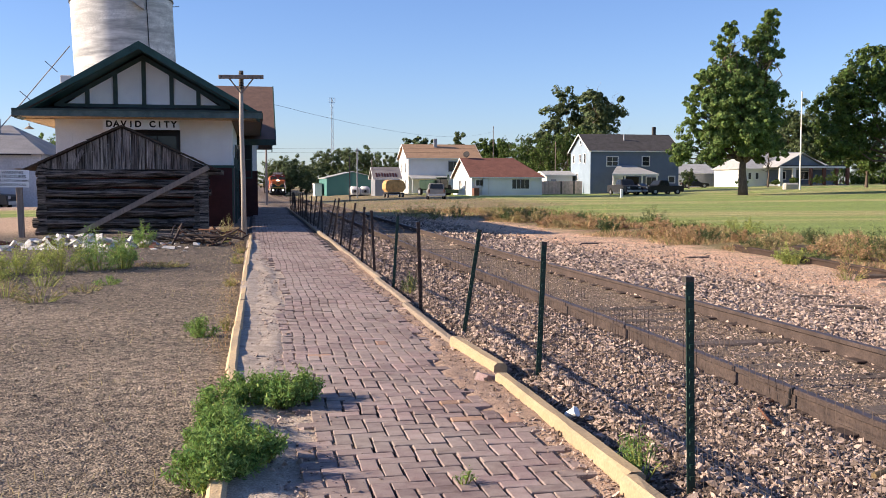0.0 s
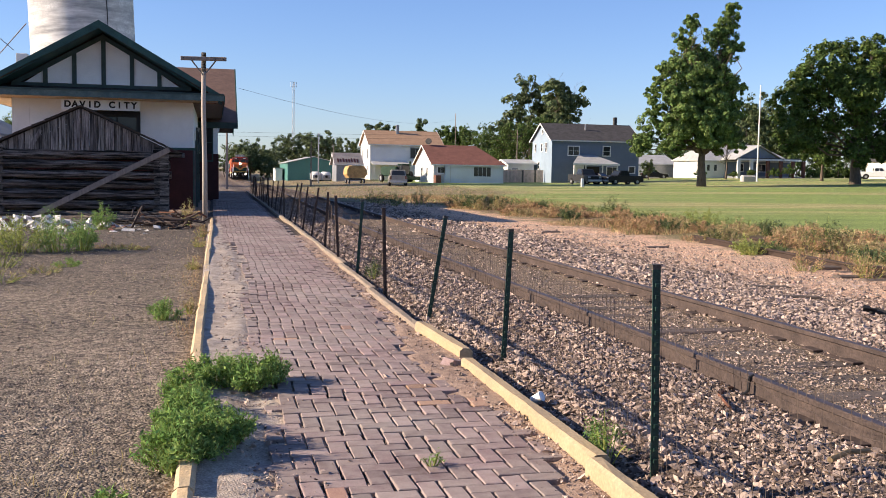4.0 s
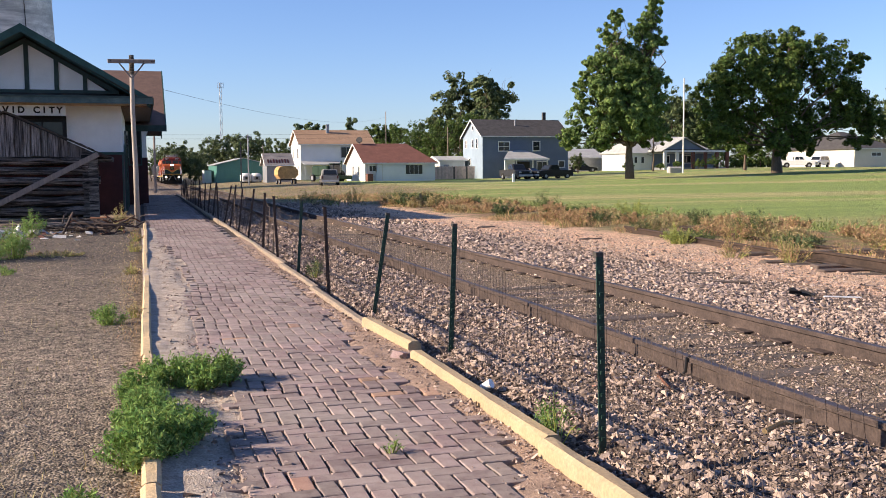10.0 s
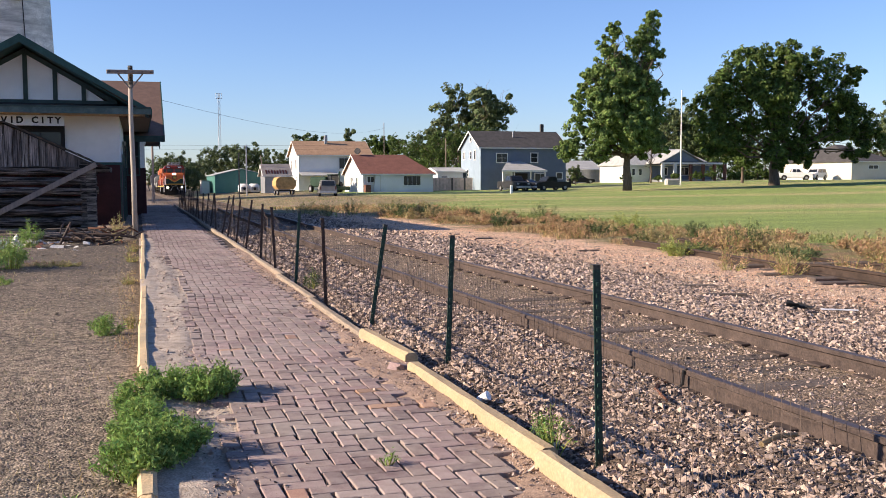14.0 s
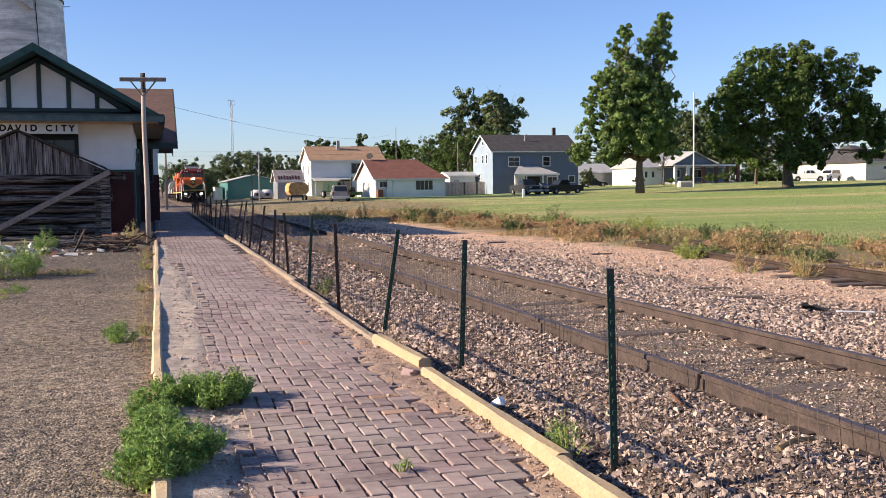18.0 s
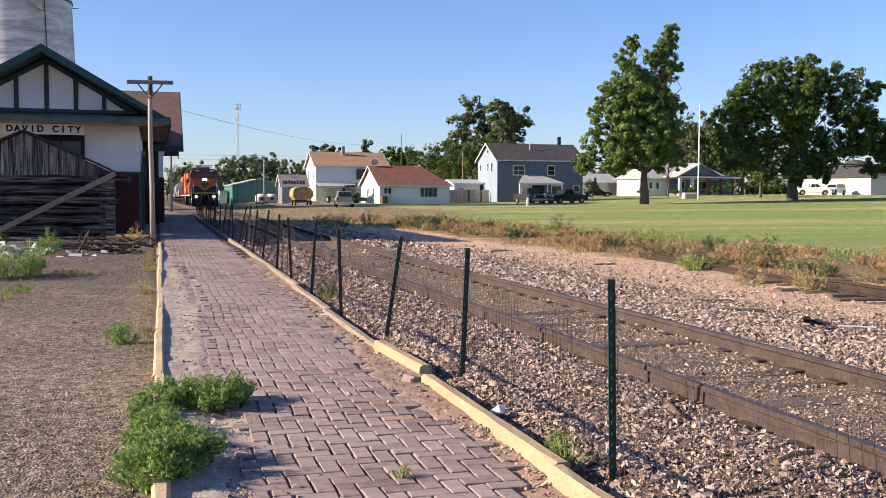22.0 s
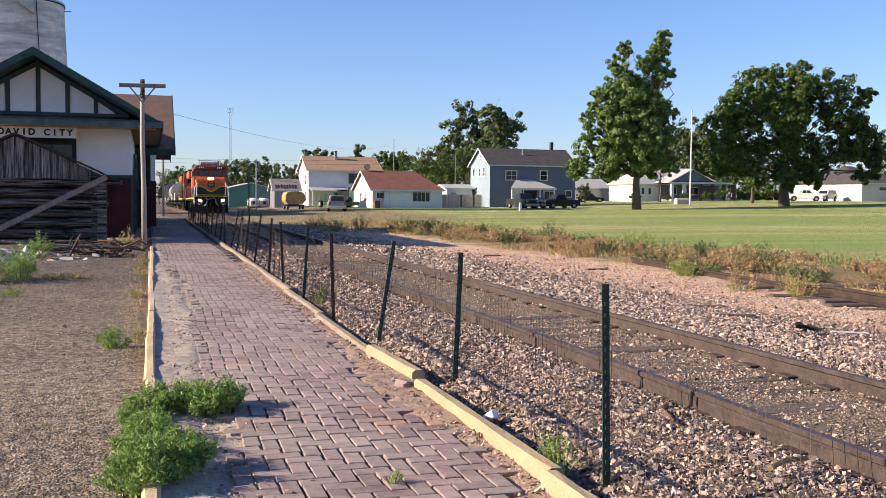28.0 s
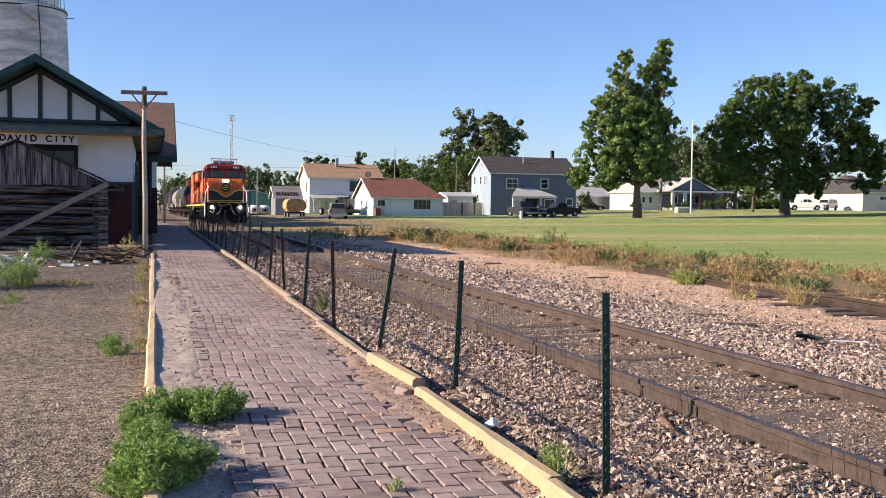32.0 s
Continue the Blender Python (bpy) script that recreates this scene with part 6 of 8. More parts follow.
    front_window(p, 90, 147.8, 1.7, 1.6, 1.2, (2, 1))
    front_window(p, 86, 147.8, 1.7, 1.2, 1.2, (1, 1))
    q = house("garage", "grey garage with a pale roof among trees", 70, 80, 160, 168, 2.5, 4.0, M_GALV, M_ROOFPALE)
    part("garage_door", bx(71, 75, 159.93, 159.99, -0.2, 2.1), M_WHITE, q)
    r = house("house", "cream ranch house with dark grey hipped roof", 108.2, 116.7, 128, 145, 2.95, 5.75, M_CREAM, M_ROOFGR, M_CREAM, hip=4.0)
    for y in (135.6, 137.8):
        gd = part("garage_door", bx(-0.7, 0.7, -0.06, 0.0, 0, 2.2), M_WHITE, r)
        gd.matrix_basis = pose(108.2, y, 0, 0, 0, -90)
    front_window(r, 112.4, 128, 2.0, 1.8, 0.5, (2, 1))
    r2 = house("house", "small white house at the end of the street", 123.5, 131.5, 132, 140, 2.5, 4.0, M_WHITE, M_ROOFGR)
    front_window(r2, 126, 132, 1.5, 1.2, 1.0)
    front_window(r2, 129.5, 132, 1.5, 1.2, 1.0)
    gb = thing("grey_outbuilding", "weathered grey outbuilding at the edge of the lawn", "shed", pose(112.4, 107, G(112, 107)))
    part("wall", bx(-2, 5, 0, 4, -0.4, 2.6), M_GALV, gb)
    part("roof", bx(-2.2, 5.2, -0.3, 4.3, 2.6, 2.85), M_ROOFGR, gb)


build_houses()


# ---- vehicles ----
def wheel(parent, x, y, r, w):
    t = part("wheel", tb([(x - w / 2, y, r), (x + w / 2, y, r)], r, n=18), M_TYRE, parent)
    part("rim", tb([(x - w / 2 - 0.01, y, r), (x + w / 2 + 0.01, y, r)], r * 0.55, n=14), M_GALV, t)


def vehicle(name, label, m, ln, wd, ht, prof, cabin, body, group=""):
    """A road vehicle along y (nose at -y): a side profile drawn out across, a narrower cabin, wheels, lamps."""
    v = thing(name, label, "vehicle", m, group)
    bm = pr([(a * ln, b_ * ht) for a, b_ in prof], "x", -wd / 2, wd / 2)
    bmesh.ops.bevel(bm, geom=list(bm.edges), offset=0.06, segments=2, affect="EDGES")
    part("body", bm, body, v)
    cw = wd / 2 - 0.1
    c = pr([(a * ln, b_ * ht) for a, b_ in cabin], "x", -cw, cw)
    for vt in c.verts:
        if vt.co.z > 0.8 * ht:
            vt.co.x *= 0.86
    bmesh.ops.bevel(c, geom=list(c.edges), offset=0.06, segments=2, affect="EDGES")
    part("cabin", c, body, v)
    # side, front and rear panes, a little proud of the cabin
    (fb, z0), (rb, _), (rt, z1), (ft, _) = [(a * ln, b_ * ht) for a, b_ in cabin]
    lo, hi = z0 + 0.22 * (z1 - z0), z0 + 0.86 * (z1 - z0)
    mid = lambda p, q, z: p + (q - p) * (z - z0) / (z1 - z0)
    wide = lambda z: cw * (1 - 0.14 * (z - z0) / (z1 - z0)) + 0.012
    for s_ in (-1, 1):
        f0, f1, r0, r1 = mid(fb, ft, lo) + 0.14, mid(fb, ft, hi) + 0.14, mid(rb, rt, lo) - 0.16, mid(rb, rt, hi) - 0.16
        cut = ((f0, f1, f0 + (r0 - f0) * 0.47, f1 + (r1 - f1) * 0.45), (f0 + (r0 - f0) * 0.53, f1 + (r1 - f1) * 0.52, r0, r1))
        for p0, p1, q0, q1 in cut:
            part("side_window", roof_slab((s_ * wide(lo), p0, lo), (s_ * wide(lo), q0, lo), (s_ * wide(hi), q1, hi), (s_ * wide(hi), p1, hi), 0.02), M_GLASS, v)
    for b0, t0, sg, nm in ((fb, ft, -1, "windscreen"), (rb, rt, 1, "rear_window")):
        o = sg * 0.03
        part(nm, roof_slab((-cw + 0.14, mid(b0, t0, lo) + o, lo), (cw - 0.14, mid(b0, t0, lo) + o, lo), (cw * 0.86 - 0.1, mid(b0, t0, hi) + o, hi), (-cw * 0.86 + 0.1, mid(b0, t0, hi) + o, hi), 0.02), M_GLASS, v)
    part("grille", bx(-wd * 0.26, wd * 0.26, -ln / 2 - 0.012, -ln / 2 + 0.04, 0.36 * ht, 0.5 * ht, bevel=0.01), M_DARK, v)
    for s_ in (-1, 1):
        for yy in (-0.31, 0.31):
            part("wheel_arch", tb([(s_ * (wd / 2 - 0.05), yy * ln, 0.4), (s_ * (wd / 2 + 0.012), yy * ln, 0.4)], 0.43, n=18), M_DARK, v)
    for yy in (-0.31, 0.31):
        for xx in (-1, 1):
            wheel(v, xx * (wd / 2 - 0.07), yy * ln, 0.36, 0.22)
    for xx in (-1, 1):
        part("headlight", bx(xx * wd * 0.36 - 0.16, xx * wd * 0.36 + 0.16, -ln / 2 - 0.015, -ln / 2 + 0.05, 0.42 * ht, 0.52 * ht, bevel=0.02), M_STEEL, v)
        part("tail_light", bx(xx * wd * 0.42 - 0.08, xx * wd * 0.42 + 0.08, ln / 2 - 0.05, ln / 2 + 0.015, 0.42 * ht, 0.62 * ht, bevel=0.02), M_CHIM, v)
    part("bumper", bx(-wd / 2 + 0.05, wd / 2 - 0.05, -ln / 2 - 0.08, -ln / 2 + 0.02, 0.2 * ht, 0.33 * ht, bevel=0.03), M_STEEL, v)
    part("bumper", bx(-wd / 2 + 0.05, wd / 2 - 0.05, ln / 2 - 0.02, ln / 2 + 0.08, 0.2 * ht, 0.33 * ht, bevel=0.03), M_STEEL, v)
    return v


CAR = [(-0.5, 0.2), (0.5, 0.2), (0.5, 0.62), (0.36, 0.66), (-0.16, 0.64), (-0.48, 0.5)]
CARC = [(-0.2, 0.6), (0.44, 0.6), (0.28, 0.98), (-0.02, 0.98)]
PICK = [(-0.5, 0.2), (0.5, 0.2), (0.5, 0.62), (-0.2, 0.62), (-0.48, 0.56)]
PICKC = [(-0.22, 0.6), (0.12, 0.6), (0.09, 0.98), (-0.12, 0.98)]
SUV = [(-0.5, 0.2), (0.5, 0.2), (0.5, 0.6), (-0.22, 0.6), (-0.48, 0.54)]
SUVC = [(-0.26, 0.58), (0.49, 0.58), (0.45, 0.99), (-0.12, 0.99)]


def build_vehicles():
    silver = mat("dark_silver_car_paint", (0.07, 0.07, 0.075), 0.3, 0.05, 3, 0, metal=0.5)
    black = mat("black_car_paint", (0.006, 0.007, 0.009), 0.45, 0.05, 3, 0, spec=0.3)
    white = mat("white_car_paint", (0.7, 0.7, 0.69), 0.3, 0.05, 3, 0)
    tan = mat("beige_van_paint", (0.30, 0.28, 0.25), 0.4, 0.05, 3, 0)
    dark = mat("dark_truck_paint", (0.025, 0.028, 0.032), 0.35, 0.05, 3, 0)
    at = lambda x, y, r: pose(x, y, G(x, y) - 0.02, 0, 0, r)
    vehicle("minivan", "beige minivan seen from behind on the dry grass", at(18.8, 101, 172), 4.6, 1.85, 1.72, SUV, SUVC, tan)
    vehicle("pickup_truck", "silver pickup truck parked before the blue house", at(44.6, 113, 4), 5.6, 2.0, 1.95, PICK, PICKC, silver)
    vehicle("car", "dark sedan parked between two pickups", at(46.5, 112.5, 30), 4.6, 1.8, 1.42, CAR, CARC, black)
    vehicle("pickup_truck", "black pickup truck parked on the drive", at(48.6, 111.0, -75), 5.4, 1.95, 1.75, PICK, PICKC, black)
    vehicle("pickup_truck", "white pickup truck behind the broad tree", at(0.762 * 131, 131, 58), 5.4, 1.95, 1.85, PICK, PICKC, white)
    vehicle("sport_utility", "white and tan sport utility beside the cream house", at(0.792 * 131, 131, -62), 4.9, 1.9, 1.8, SUV, SUVC, white)
    vehicle("car", "dark sedan parked far down the street", at(72.5, 152, 75), 4.6, 1.8, 1.45, CAR, CARC, black)
    vehicle("pickup_truck", "dark pickup truck parked by the metal barn", at(-18.9, 72, 80), 5.2, 2.0, 1.9, PICK, PICKC, dark)
    vehicle("car", "pale sedan parked at the street's end", at(118.0, 124, 85), 4.5, 1.8, 1.4, CAR, CARC, white)
    # rusty orange wagon
    w = thing("farm_wagon", "rusty orange-yellow gravity wagon on the dry grass", "wagon", at(17.0, 120, 5) @ Matrix.Scale(0.86, 4))
    part("hopper", pr([(-1.1, 0.8), (-1.45, 1.3), (-1.42, 2.0), (-1.15, 2.45), (-0.6, 2.6), (0.6, 2.6), (1.15, 2.45), (1.42, 2.0), (1.45, 1.3), (1.1, 0.8)], "y", -1.2, 1.2), M_ORRUST, w)
    for x in (-1.0, -0.35, 0.35, 1.0):
        part("hopper_rib", bx(x - 0.04, x + 0.04, -1.25, -1.201, 0.85, 2.3), M_ORRUST, w)
    part("hopper_rim", bx(-1.4, 1.4, -1.27, -1.202, 1.9, 2.0), M_ORRUST, w)
    part("frame", bx(-1.3, 1.3, -1.0, 1.0, 0.55, 0.75), M_DARK, w)
    for x in (-1.1, 1.1):
        for y in (-1, 1):
            wheel(w, x, y, 0.36, 0.2)
    # green combine
    gr = mat("farm_green_paint", (0.008, 0.036, 0.014), 0.6, 0.15, 3, 0.1)
    c = thing("combine_harvester", "green combine harvester behind the minivan", "farm machine", at(23.2, 126, 18) @ Matrix.Scale(0.8, 4))
    part("body", bx(-1.4, 1.4, -2.6, 2.6, 0.9, 2.5, bevel=0.15), gr, c)
    cab = part("cab", bx(-0.9, 0.5, -3.8, -2.5, 1.2, 2.8, bevel=0.1), M_GLASS, c)
    part("cab_roof", bx(-1.0, 0.6, -3.9, -2.4, 2.8, 2.95, bevel=0.06), gr, cab)
    part("auger", tb([(1.2, -2.4, 2.0), (2.2, -1.0, 3.3)], 0.16), gr, c)
    for x in (-1.5, 1.5):
        wheel(c, x, -2.0, 0.9, 0.6)
        wheel(c, x, 2.0, 0.6, 0.4)
    part("feeder", bx(-1.8, 1.8, -5.2, -4.0, 0.4, 1.0, bevel=0.1), gr, c)


build_vehicles()


# ---- poles, mast, wires, small things ----
def simple_pole(x, y, h, r, material, label, arm=0.0, lean=0.0, name="pole"):
    p = thing(name, label, "pole", pose(x, y, G(x, y) - 0.05))
    part("shaft", tb([(0, 0, -0.3), (lean, 0, h)], r, r * 0.7, 8), material, p)
    if arm:
        part("crossarm", bx(-arm, arm, -0.05, 0.05, h - 0.35, h - 0.25), material, p)
    return p


# pale bluish steel: the haze of distance is put into its colour
M_MAST = mat("hazed_mast_steel", (0.36, 0.39, 0.43), 0.6, 0.1, 3, 0.1, 40, metal=0.3)


def build_poles():
    m = thing("lattice_mast", "tall thin lattice radio mast on the skyline", "mast", pose(20.4, 260, -1.1))
    h = 25.0
    for k in range(3):
        a = k * 2.094
        part("leg", tb([(0.45 * math.cos(a), 0.45 * math.sin(a), 0), (0.3 * math.cos(a), 0.3 * math.sin(a), h)], 0.05, 0.05, 5), M_MAST, m)
        for j in range(16):
            z0, z1 = j * h / 16, (j + 1) * h / 16
            b_ = a + 2.094 * (1 if j % 2 else -1)
            part("strut", tb([(0.4 * math.cos(a), 0.4 * math.sin(a), z0), (0.4 * math.cos(b_), 0.4 * math.sin(b_), z1)], 0.035, 0.035, 4), M_MAST, m)
    cr = part("antenna_frame", bx(-0.75, 0.75, -0.75, -0.7, h - 1.3, h - 1.2), M_MAST, m)
    for x in (-0.75, 0, 0.75):
        part("antenna", tb([(x, -0.72, h - 1.35), (x, -0.72, h + 0.1)], 0.06, 0.06, 5), M_MAST, cr)
    part("antenna_frame", bx(-0.75, 0.75, -0.75, -0.7, h - 0.05, h + 0.05), M_MAST, m)
    simple_pole(69.0, 114.2, 12.6, 0.11, M_WHITE, "tall white flagpole on the lawn", name="flagpole")
    simple_pole(10.2, 106, 5.0, 0.08, M_LOG, "short dark post on the dry grass", name="post")
    simple_pole(13.2, 127, 6.6, 0.10, M_GALV, "grey wooden utility pole on the dry grass", arm=0.5)
    simple_pole(0.93, 78, 5.9, 0.10, M_POLE, "grey wooden pole beyond the depot", arm=0.25, name="pole")
    simple_pole(17.2, 140, 5.4, 0.07, M_POLE, "thin leaning grey pole", lean=-0.6)
    simple_pole(37.2, 150, 10.6, 0.08, M_POLE, "thin grey pole behind the houses")
    simple_pole(0.3165 * 155, 155, 8.3, 0.09, M_POLE, "grey pole behind the garden shed")
    simple_pole(98.5, 102, 4.6, 0.05, M_GALV, "thin leaning post at the lawn's edge", lean=1.6, name="post")
    b = thing("bollard", "white marker post on the lawn", "marker post", pose(38.2, 97.5, G(38, 97)))
    part("post_body", bx(-0.14, 0.14, -0.1, 0.1, -0.2, 0.9, bevel=0.04), M_WHITE, b)
    s = thing("stone_marker", "low white stone marker by the flagpole", "stone", pose(70.0, 118, G(70, 118)))
    part("stone", bx(-1.1, 1.1, -0.4, 0.4, -0.2, 0.85, bevel=0.2), M_RUBBLE, s)
    w = thing("power_line", "thin overhead power lines", "wire")
    def wire(a, b_, sag, r=0.012):
        a, b_ = Vector(a), Vector(b_)
        part("wire", tb([a.lerp(b_, i / 14) - Vector((0, 0, sag * 4 * (i / 14) * (1 - i / 14))) for i in range(15)], r, r, 4), M_DARK, w)
    wire((0.6, 47, 5.2), (37.2, 150, 9.6), 1.2, 0.007)
    for z in (6.3, 6.9):
        wire((-30, 150, z), (60, 150, z + 0.6), 0.5, 0.012)


build_poles()
# ---- train ----
def train_y(t):
    """How far ahead the nose stands at t seconds."""
    return 205.0 - 4.17 * t


M_ORANGE = mat("orange_loco_paint", (0.50, 0.115, 0.025), 0.45, 0.08, 2, 0.05, 30)
M_LRED = mat("red_brown_loco_paint", (0.20, 0.026, 0.018), 0.45, 0.1, 2, 0.05, 30)
M_CABRED = mat("bright_red_cab_paint", (0.27, 0.035, 0.024), 0.4, 0.1, 2, 0.05, 30)
M_LGREEN = mat("dark_green_loco_paint", (0.010, 0.026, 0.016), 0.4, 0.1, 2, 0.05, 30)
M_LYEL = mat("yellow_stripe_paint", (0.75, 0.48, 0.06), 0.5, 0.08, 2, 0, 30)
M_LBLACK = mat("black_underframe", (0.009, 0.0085, 0.008), 0.85, 0.15, 3, 0.2, 30, spec=0.1)
M_TANKCAR = mat("grey_tank_paint", (0.04, 0.042, 0.043), 0.75, 0.2, 1, 0.05, 10, spec=0.2)
M_HOPPER = mat("pale_grey_hopper_paint", (0.22, 0.21, 0.19), 0.6, 0.1, 1, 0.05, 10)
M_CABGLASS = mat("dark_cab_glass", (0.03, 0.035, 0.033), 0.12, 0.1, 3, 0, spec=0.5)
M_LAMP = glow("lit_headlamp", (1.0, 0.88, 0.62), 18.0)


def truck(parent, y, n=2):
    """A wheel truck under a car."""
    tr = part("truck", bx(-1.05, 1.05, y - 1.5, y + 1.5, 0.42, 0.72, bevel=0.05), M_LBLACK, parent)
    for k in range(n):
        yy = y + (k - (n - 1) / 2) * (2.7 / max(1, n - 1) if n > 1 else 0)
        for x in (-0.75, 0.75):
            part("wheel", tb([(x - 0.07, yy, 0.5), (x + 0.07, yy, 0.5)], 0.5, n=20), M_RAIL, tr)
        part("axle", tb([(-0.9, yy, 0.5), (0.9, yy, 0.5)], 0.09), M_LBLACK, tr)


def locomotive(label, lead):
    """A wide-cab road engine, nose at y = 0, body towards +y."""
    e = thing("locomotive", label, "locomotive")
    ln = 20.0
    part("underframe", bx(-1.5, 1.5, 0.6, ln - 0.4, 1.15, 1.5, bevel=0.04), M_LBLACK, e)
    part("walkway_edge", bx(-1.53, -1.5, 0.7, ln - 0.5, 1.36, 1.48), M_LYEL, e)
    part("walkway_edge", bx(1.5, 1.53, 0.7, ln - 0.5, 1.36, 1.48), M_LYEL, e)
    part("fuel_tank", bx(-1.35, 1.35, 7.0, 13.0, 0.35, 1.13, bevel=0.12), M_LBLACK, e)
    truck(e, 3.4)
    truck(e, ln - 3.4)
    # pilot and plough
    part("pilot", bx(-1.5, 1.5, 0.25, 0.6, 0.35, 1.5, bevel=0.04), M_LBLACK, e)
    part("plough", pr([(-0.3, 0.12), (0.24, 0.12), (0.24, 0.75), (0.05, 0.75)], "x", -1.45, 1.45), M_LBLACK, e)
    part("coupler", bx(-0.14, 0.14, -0.45, 0.3, 0.75, 1.02, bevel=0.05), M_LBLACK, e)
    part("anticlimber", bx(-1.5, 1.5, 0.05, 0.6, 1.5, 1.62, bevel=0.02), M_LBLACK, e)
    part("anticlimber_edge", bx(-1.45, 1.45, 0.03, 0.048, 1.57, 1.61), M_LYEL, e, "thin yellow edge strip over the pilot")
    for s in (-1, 1):
        hose = part("air_hose", tb([(s * 0.35, 0.2, 1.2), (s * 0.5, -0.1, 0.85), (s * 0.7, 0.1, 0.7)], 0.035), M_GALV, e)
        part("air_hose", tb([(s * 0.75, 0.2, 1.25), (s * 0.95, -0.12, 0.8), (s * 1.15, 0.15, 0.95)], 0.03), M_HOPPER, e)
        part("step", bx(s * 1.5 - 0.15, s * 1.5 + 0.15, 0.3, 0.9, 0.45, 0.5), M_LBLACK, e)
        part("step", bx(s * 1.5 - 0.15, s * 1.5 + 0.15, 0.3, 0.9, 0.8, 0.85), M_LBLACK, e)
        r_ = part("grab_rail", tb([(s * 1.5, 0.25, 0.55), (s * 1.5, 0.2, 1.4), (s * 1.45, 0.2, 2.35), (s * 1.2, 0.5, 2.75)], 0.03), M_SIGN, e, "white grab rail")
    if lead:
        # nose: dark green lower band with a swooping upper edge, orange above
        bm = pr([(0.55, 1.62), (2.1, 1.62), (2.1, 3.4), (0.98, 3.34), (0.68, 3.1), (0.55, 2.75)], "x", -1.25, 1.25)
        bmesh.ops.bevel(bm, geom=list(bm.edges), offset=0.07, segments=2, affect="EDGES")
        part("nose", bm, M_ORANGE, e, "orange wide nose")
        for s in (-1, 1):
            part("nose_side_band", bx(s * 1.255 - 0.01, s * 1.255 + 0.01, 0.62, 2.1, 1.66, 2.35), M_LGREEN, e, "dark green lower nose")
            part("swoop", pr([(0, 1.66), (s * 1.2, 1.66), (s * 1.2, 2.44), (s * 0.98, 2.48), (s * 0.62, 2.36), (s * 0.3, 2.1), (0, 1.96)], "y", 0.525, 0.545), M_LGREEN, e, "dark green swoop on the nose")
            part("swoop_stripe", pr([(s * 1.2, 2.44), (s * 1.2, 2.5), (s * 0.98, 2.545), (s * 0.59, 2.42), (s * 0.27, 2.16), (0, 2.03), (0, 1.96), (s * 0.3, 2.1), (s * 0.62, 2.36), (s * 0.98, 2.48)], "y", 0.515, 0.535), M_LYEL, e)
        part("stripe", bx(-1.2, 1.2, 0.515, 0.535, 1.7, 1.75), M_LYEL, e)
        part("emblem", tb([(0, 0.5, 2.68), (0, 0.54, 2.68)], 0.33, n=24), M_LGREEN, e, "round dark green emblem")
        for z, w in ((2.83, 0.15), (2.68, 0.24), (2.53, 0.15)):
            part("emblem_bar", bx(-w, w, 0.49, 0.498, z - 0.025, z + 0.025), M_LYEL, e)
        part("nose_door", bx(-0.98, -0.5, 0.535, 0.552, 2.55, 3.0, bevel=0.008), M_ORANGE, e)
        part("jumper_cable", tb([(-0.55, 0.2, 1.5), (-0.35, -0.02, 1.3), (0.0, 0.0, 1.42), (0.2, -0.02, 1.5), (0.4, 0.05, 1.25), (0.32, 0.1, 1.05)], 0.03, n=6), M_HOPPER, e, "pale looped jumper cable")
        for s in (-1, 1):
            part("coupling_hose", tb([(s * 1.15, 0.22, 1.75), (s * 1.22, 0.1, 1.62), (s * 1.15, 0.1, 1.5)], 0.04, n=6), M_HOPPER, e)
        # cab with rounded shoulders
        bm = pr([(1.4, 3.35), (2.0, 1.6), (4.6, 1.6), (4.6, 4.1), (4.35, 4.42), (1.8, 4.42), (1.5, 4.12)], "x", -1.52, 1.52)
        for v in bm.verts:
            if v.co.z > 4.3:
                v.co.x *= 0.82
        bmesh.ops.bevel(bm, geom=[ed for ed in bm.edges], offset=0.07, segments=2, affect="EDGES")
        part("cab", bm, M_CABRED, e, "dark red cab")
        part("cab_apron", bx(-1.5, 1.5, 1.3, 1.52, 2.2, 3.37, bevel=0.03), M_ORANGE, e, "orange panel below the cab windows")
        for s in (-1, 1):
            part("cab_side_panel", bx(s * 1.525 - 0.012, s * 1.525 + 0.012, 2.1, 4.5, 2.35, 3.3), M_ORANGE, e)
            part("cab_side_band", bx(s * 1.525 - 0.014, s * 1.525 + 0.014, 2.1, 4.5, 1.66, 2.3), M_LGREEN, e)
        part("brow", bx(-1.38, 1.38, 1.36, 1.62, 4.0, 4.34, bevel=0.08), M_LRED, e, "red-brown brow with number boards")
        for s in (-1, 1):
            part("windscreen", bx(s * 0.56 - 0.42, s * 0.56 + 0.42, 1.385, 1.43, 3.43, 3.93, bevel=0.02), M_CABGLASS, e)
            part("corner_window", bx(s * 1.26 - 0.16, s * 1.26 + 0.16, 1.395, 1.43, 3.3, 3.86, bevel=0.02), M_CABGLASS, e)
            part("side_window", bx(s * 1.5 - 0.05, s * 1.5 + 0.05, 2.4, 3.9, 3.35, 3.9, bevel=0.02), M_CABGLASS, e)
            part("wiper", bx(-0.012, 0.012, 1.37, 1.382, -0.2, 0.2, pose(s * 0.5, 0, 3.68, 0, s * 20, 0)), M_DARK, e)
            nb = part("number_board", bx(s * 0.8 - 0.36, s * 0.8 + 0.36, 1.32, 1.37, 4.07, 4.29, bevel=0.02), M_DARK, e)
            for k in (-1, 0, 1):
                part("number_bar", bx(s * 0.8 + k * 0.17 - 0.055, s * 0.8 + k * 0.17 + 0.055, 1.3, 1.318, 4.11, 4.25), M_SIGN, nb)
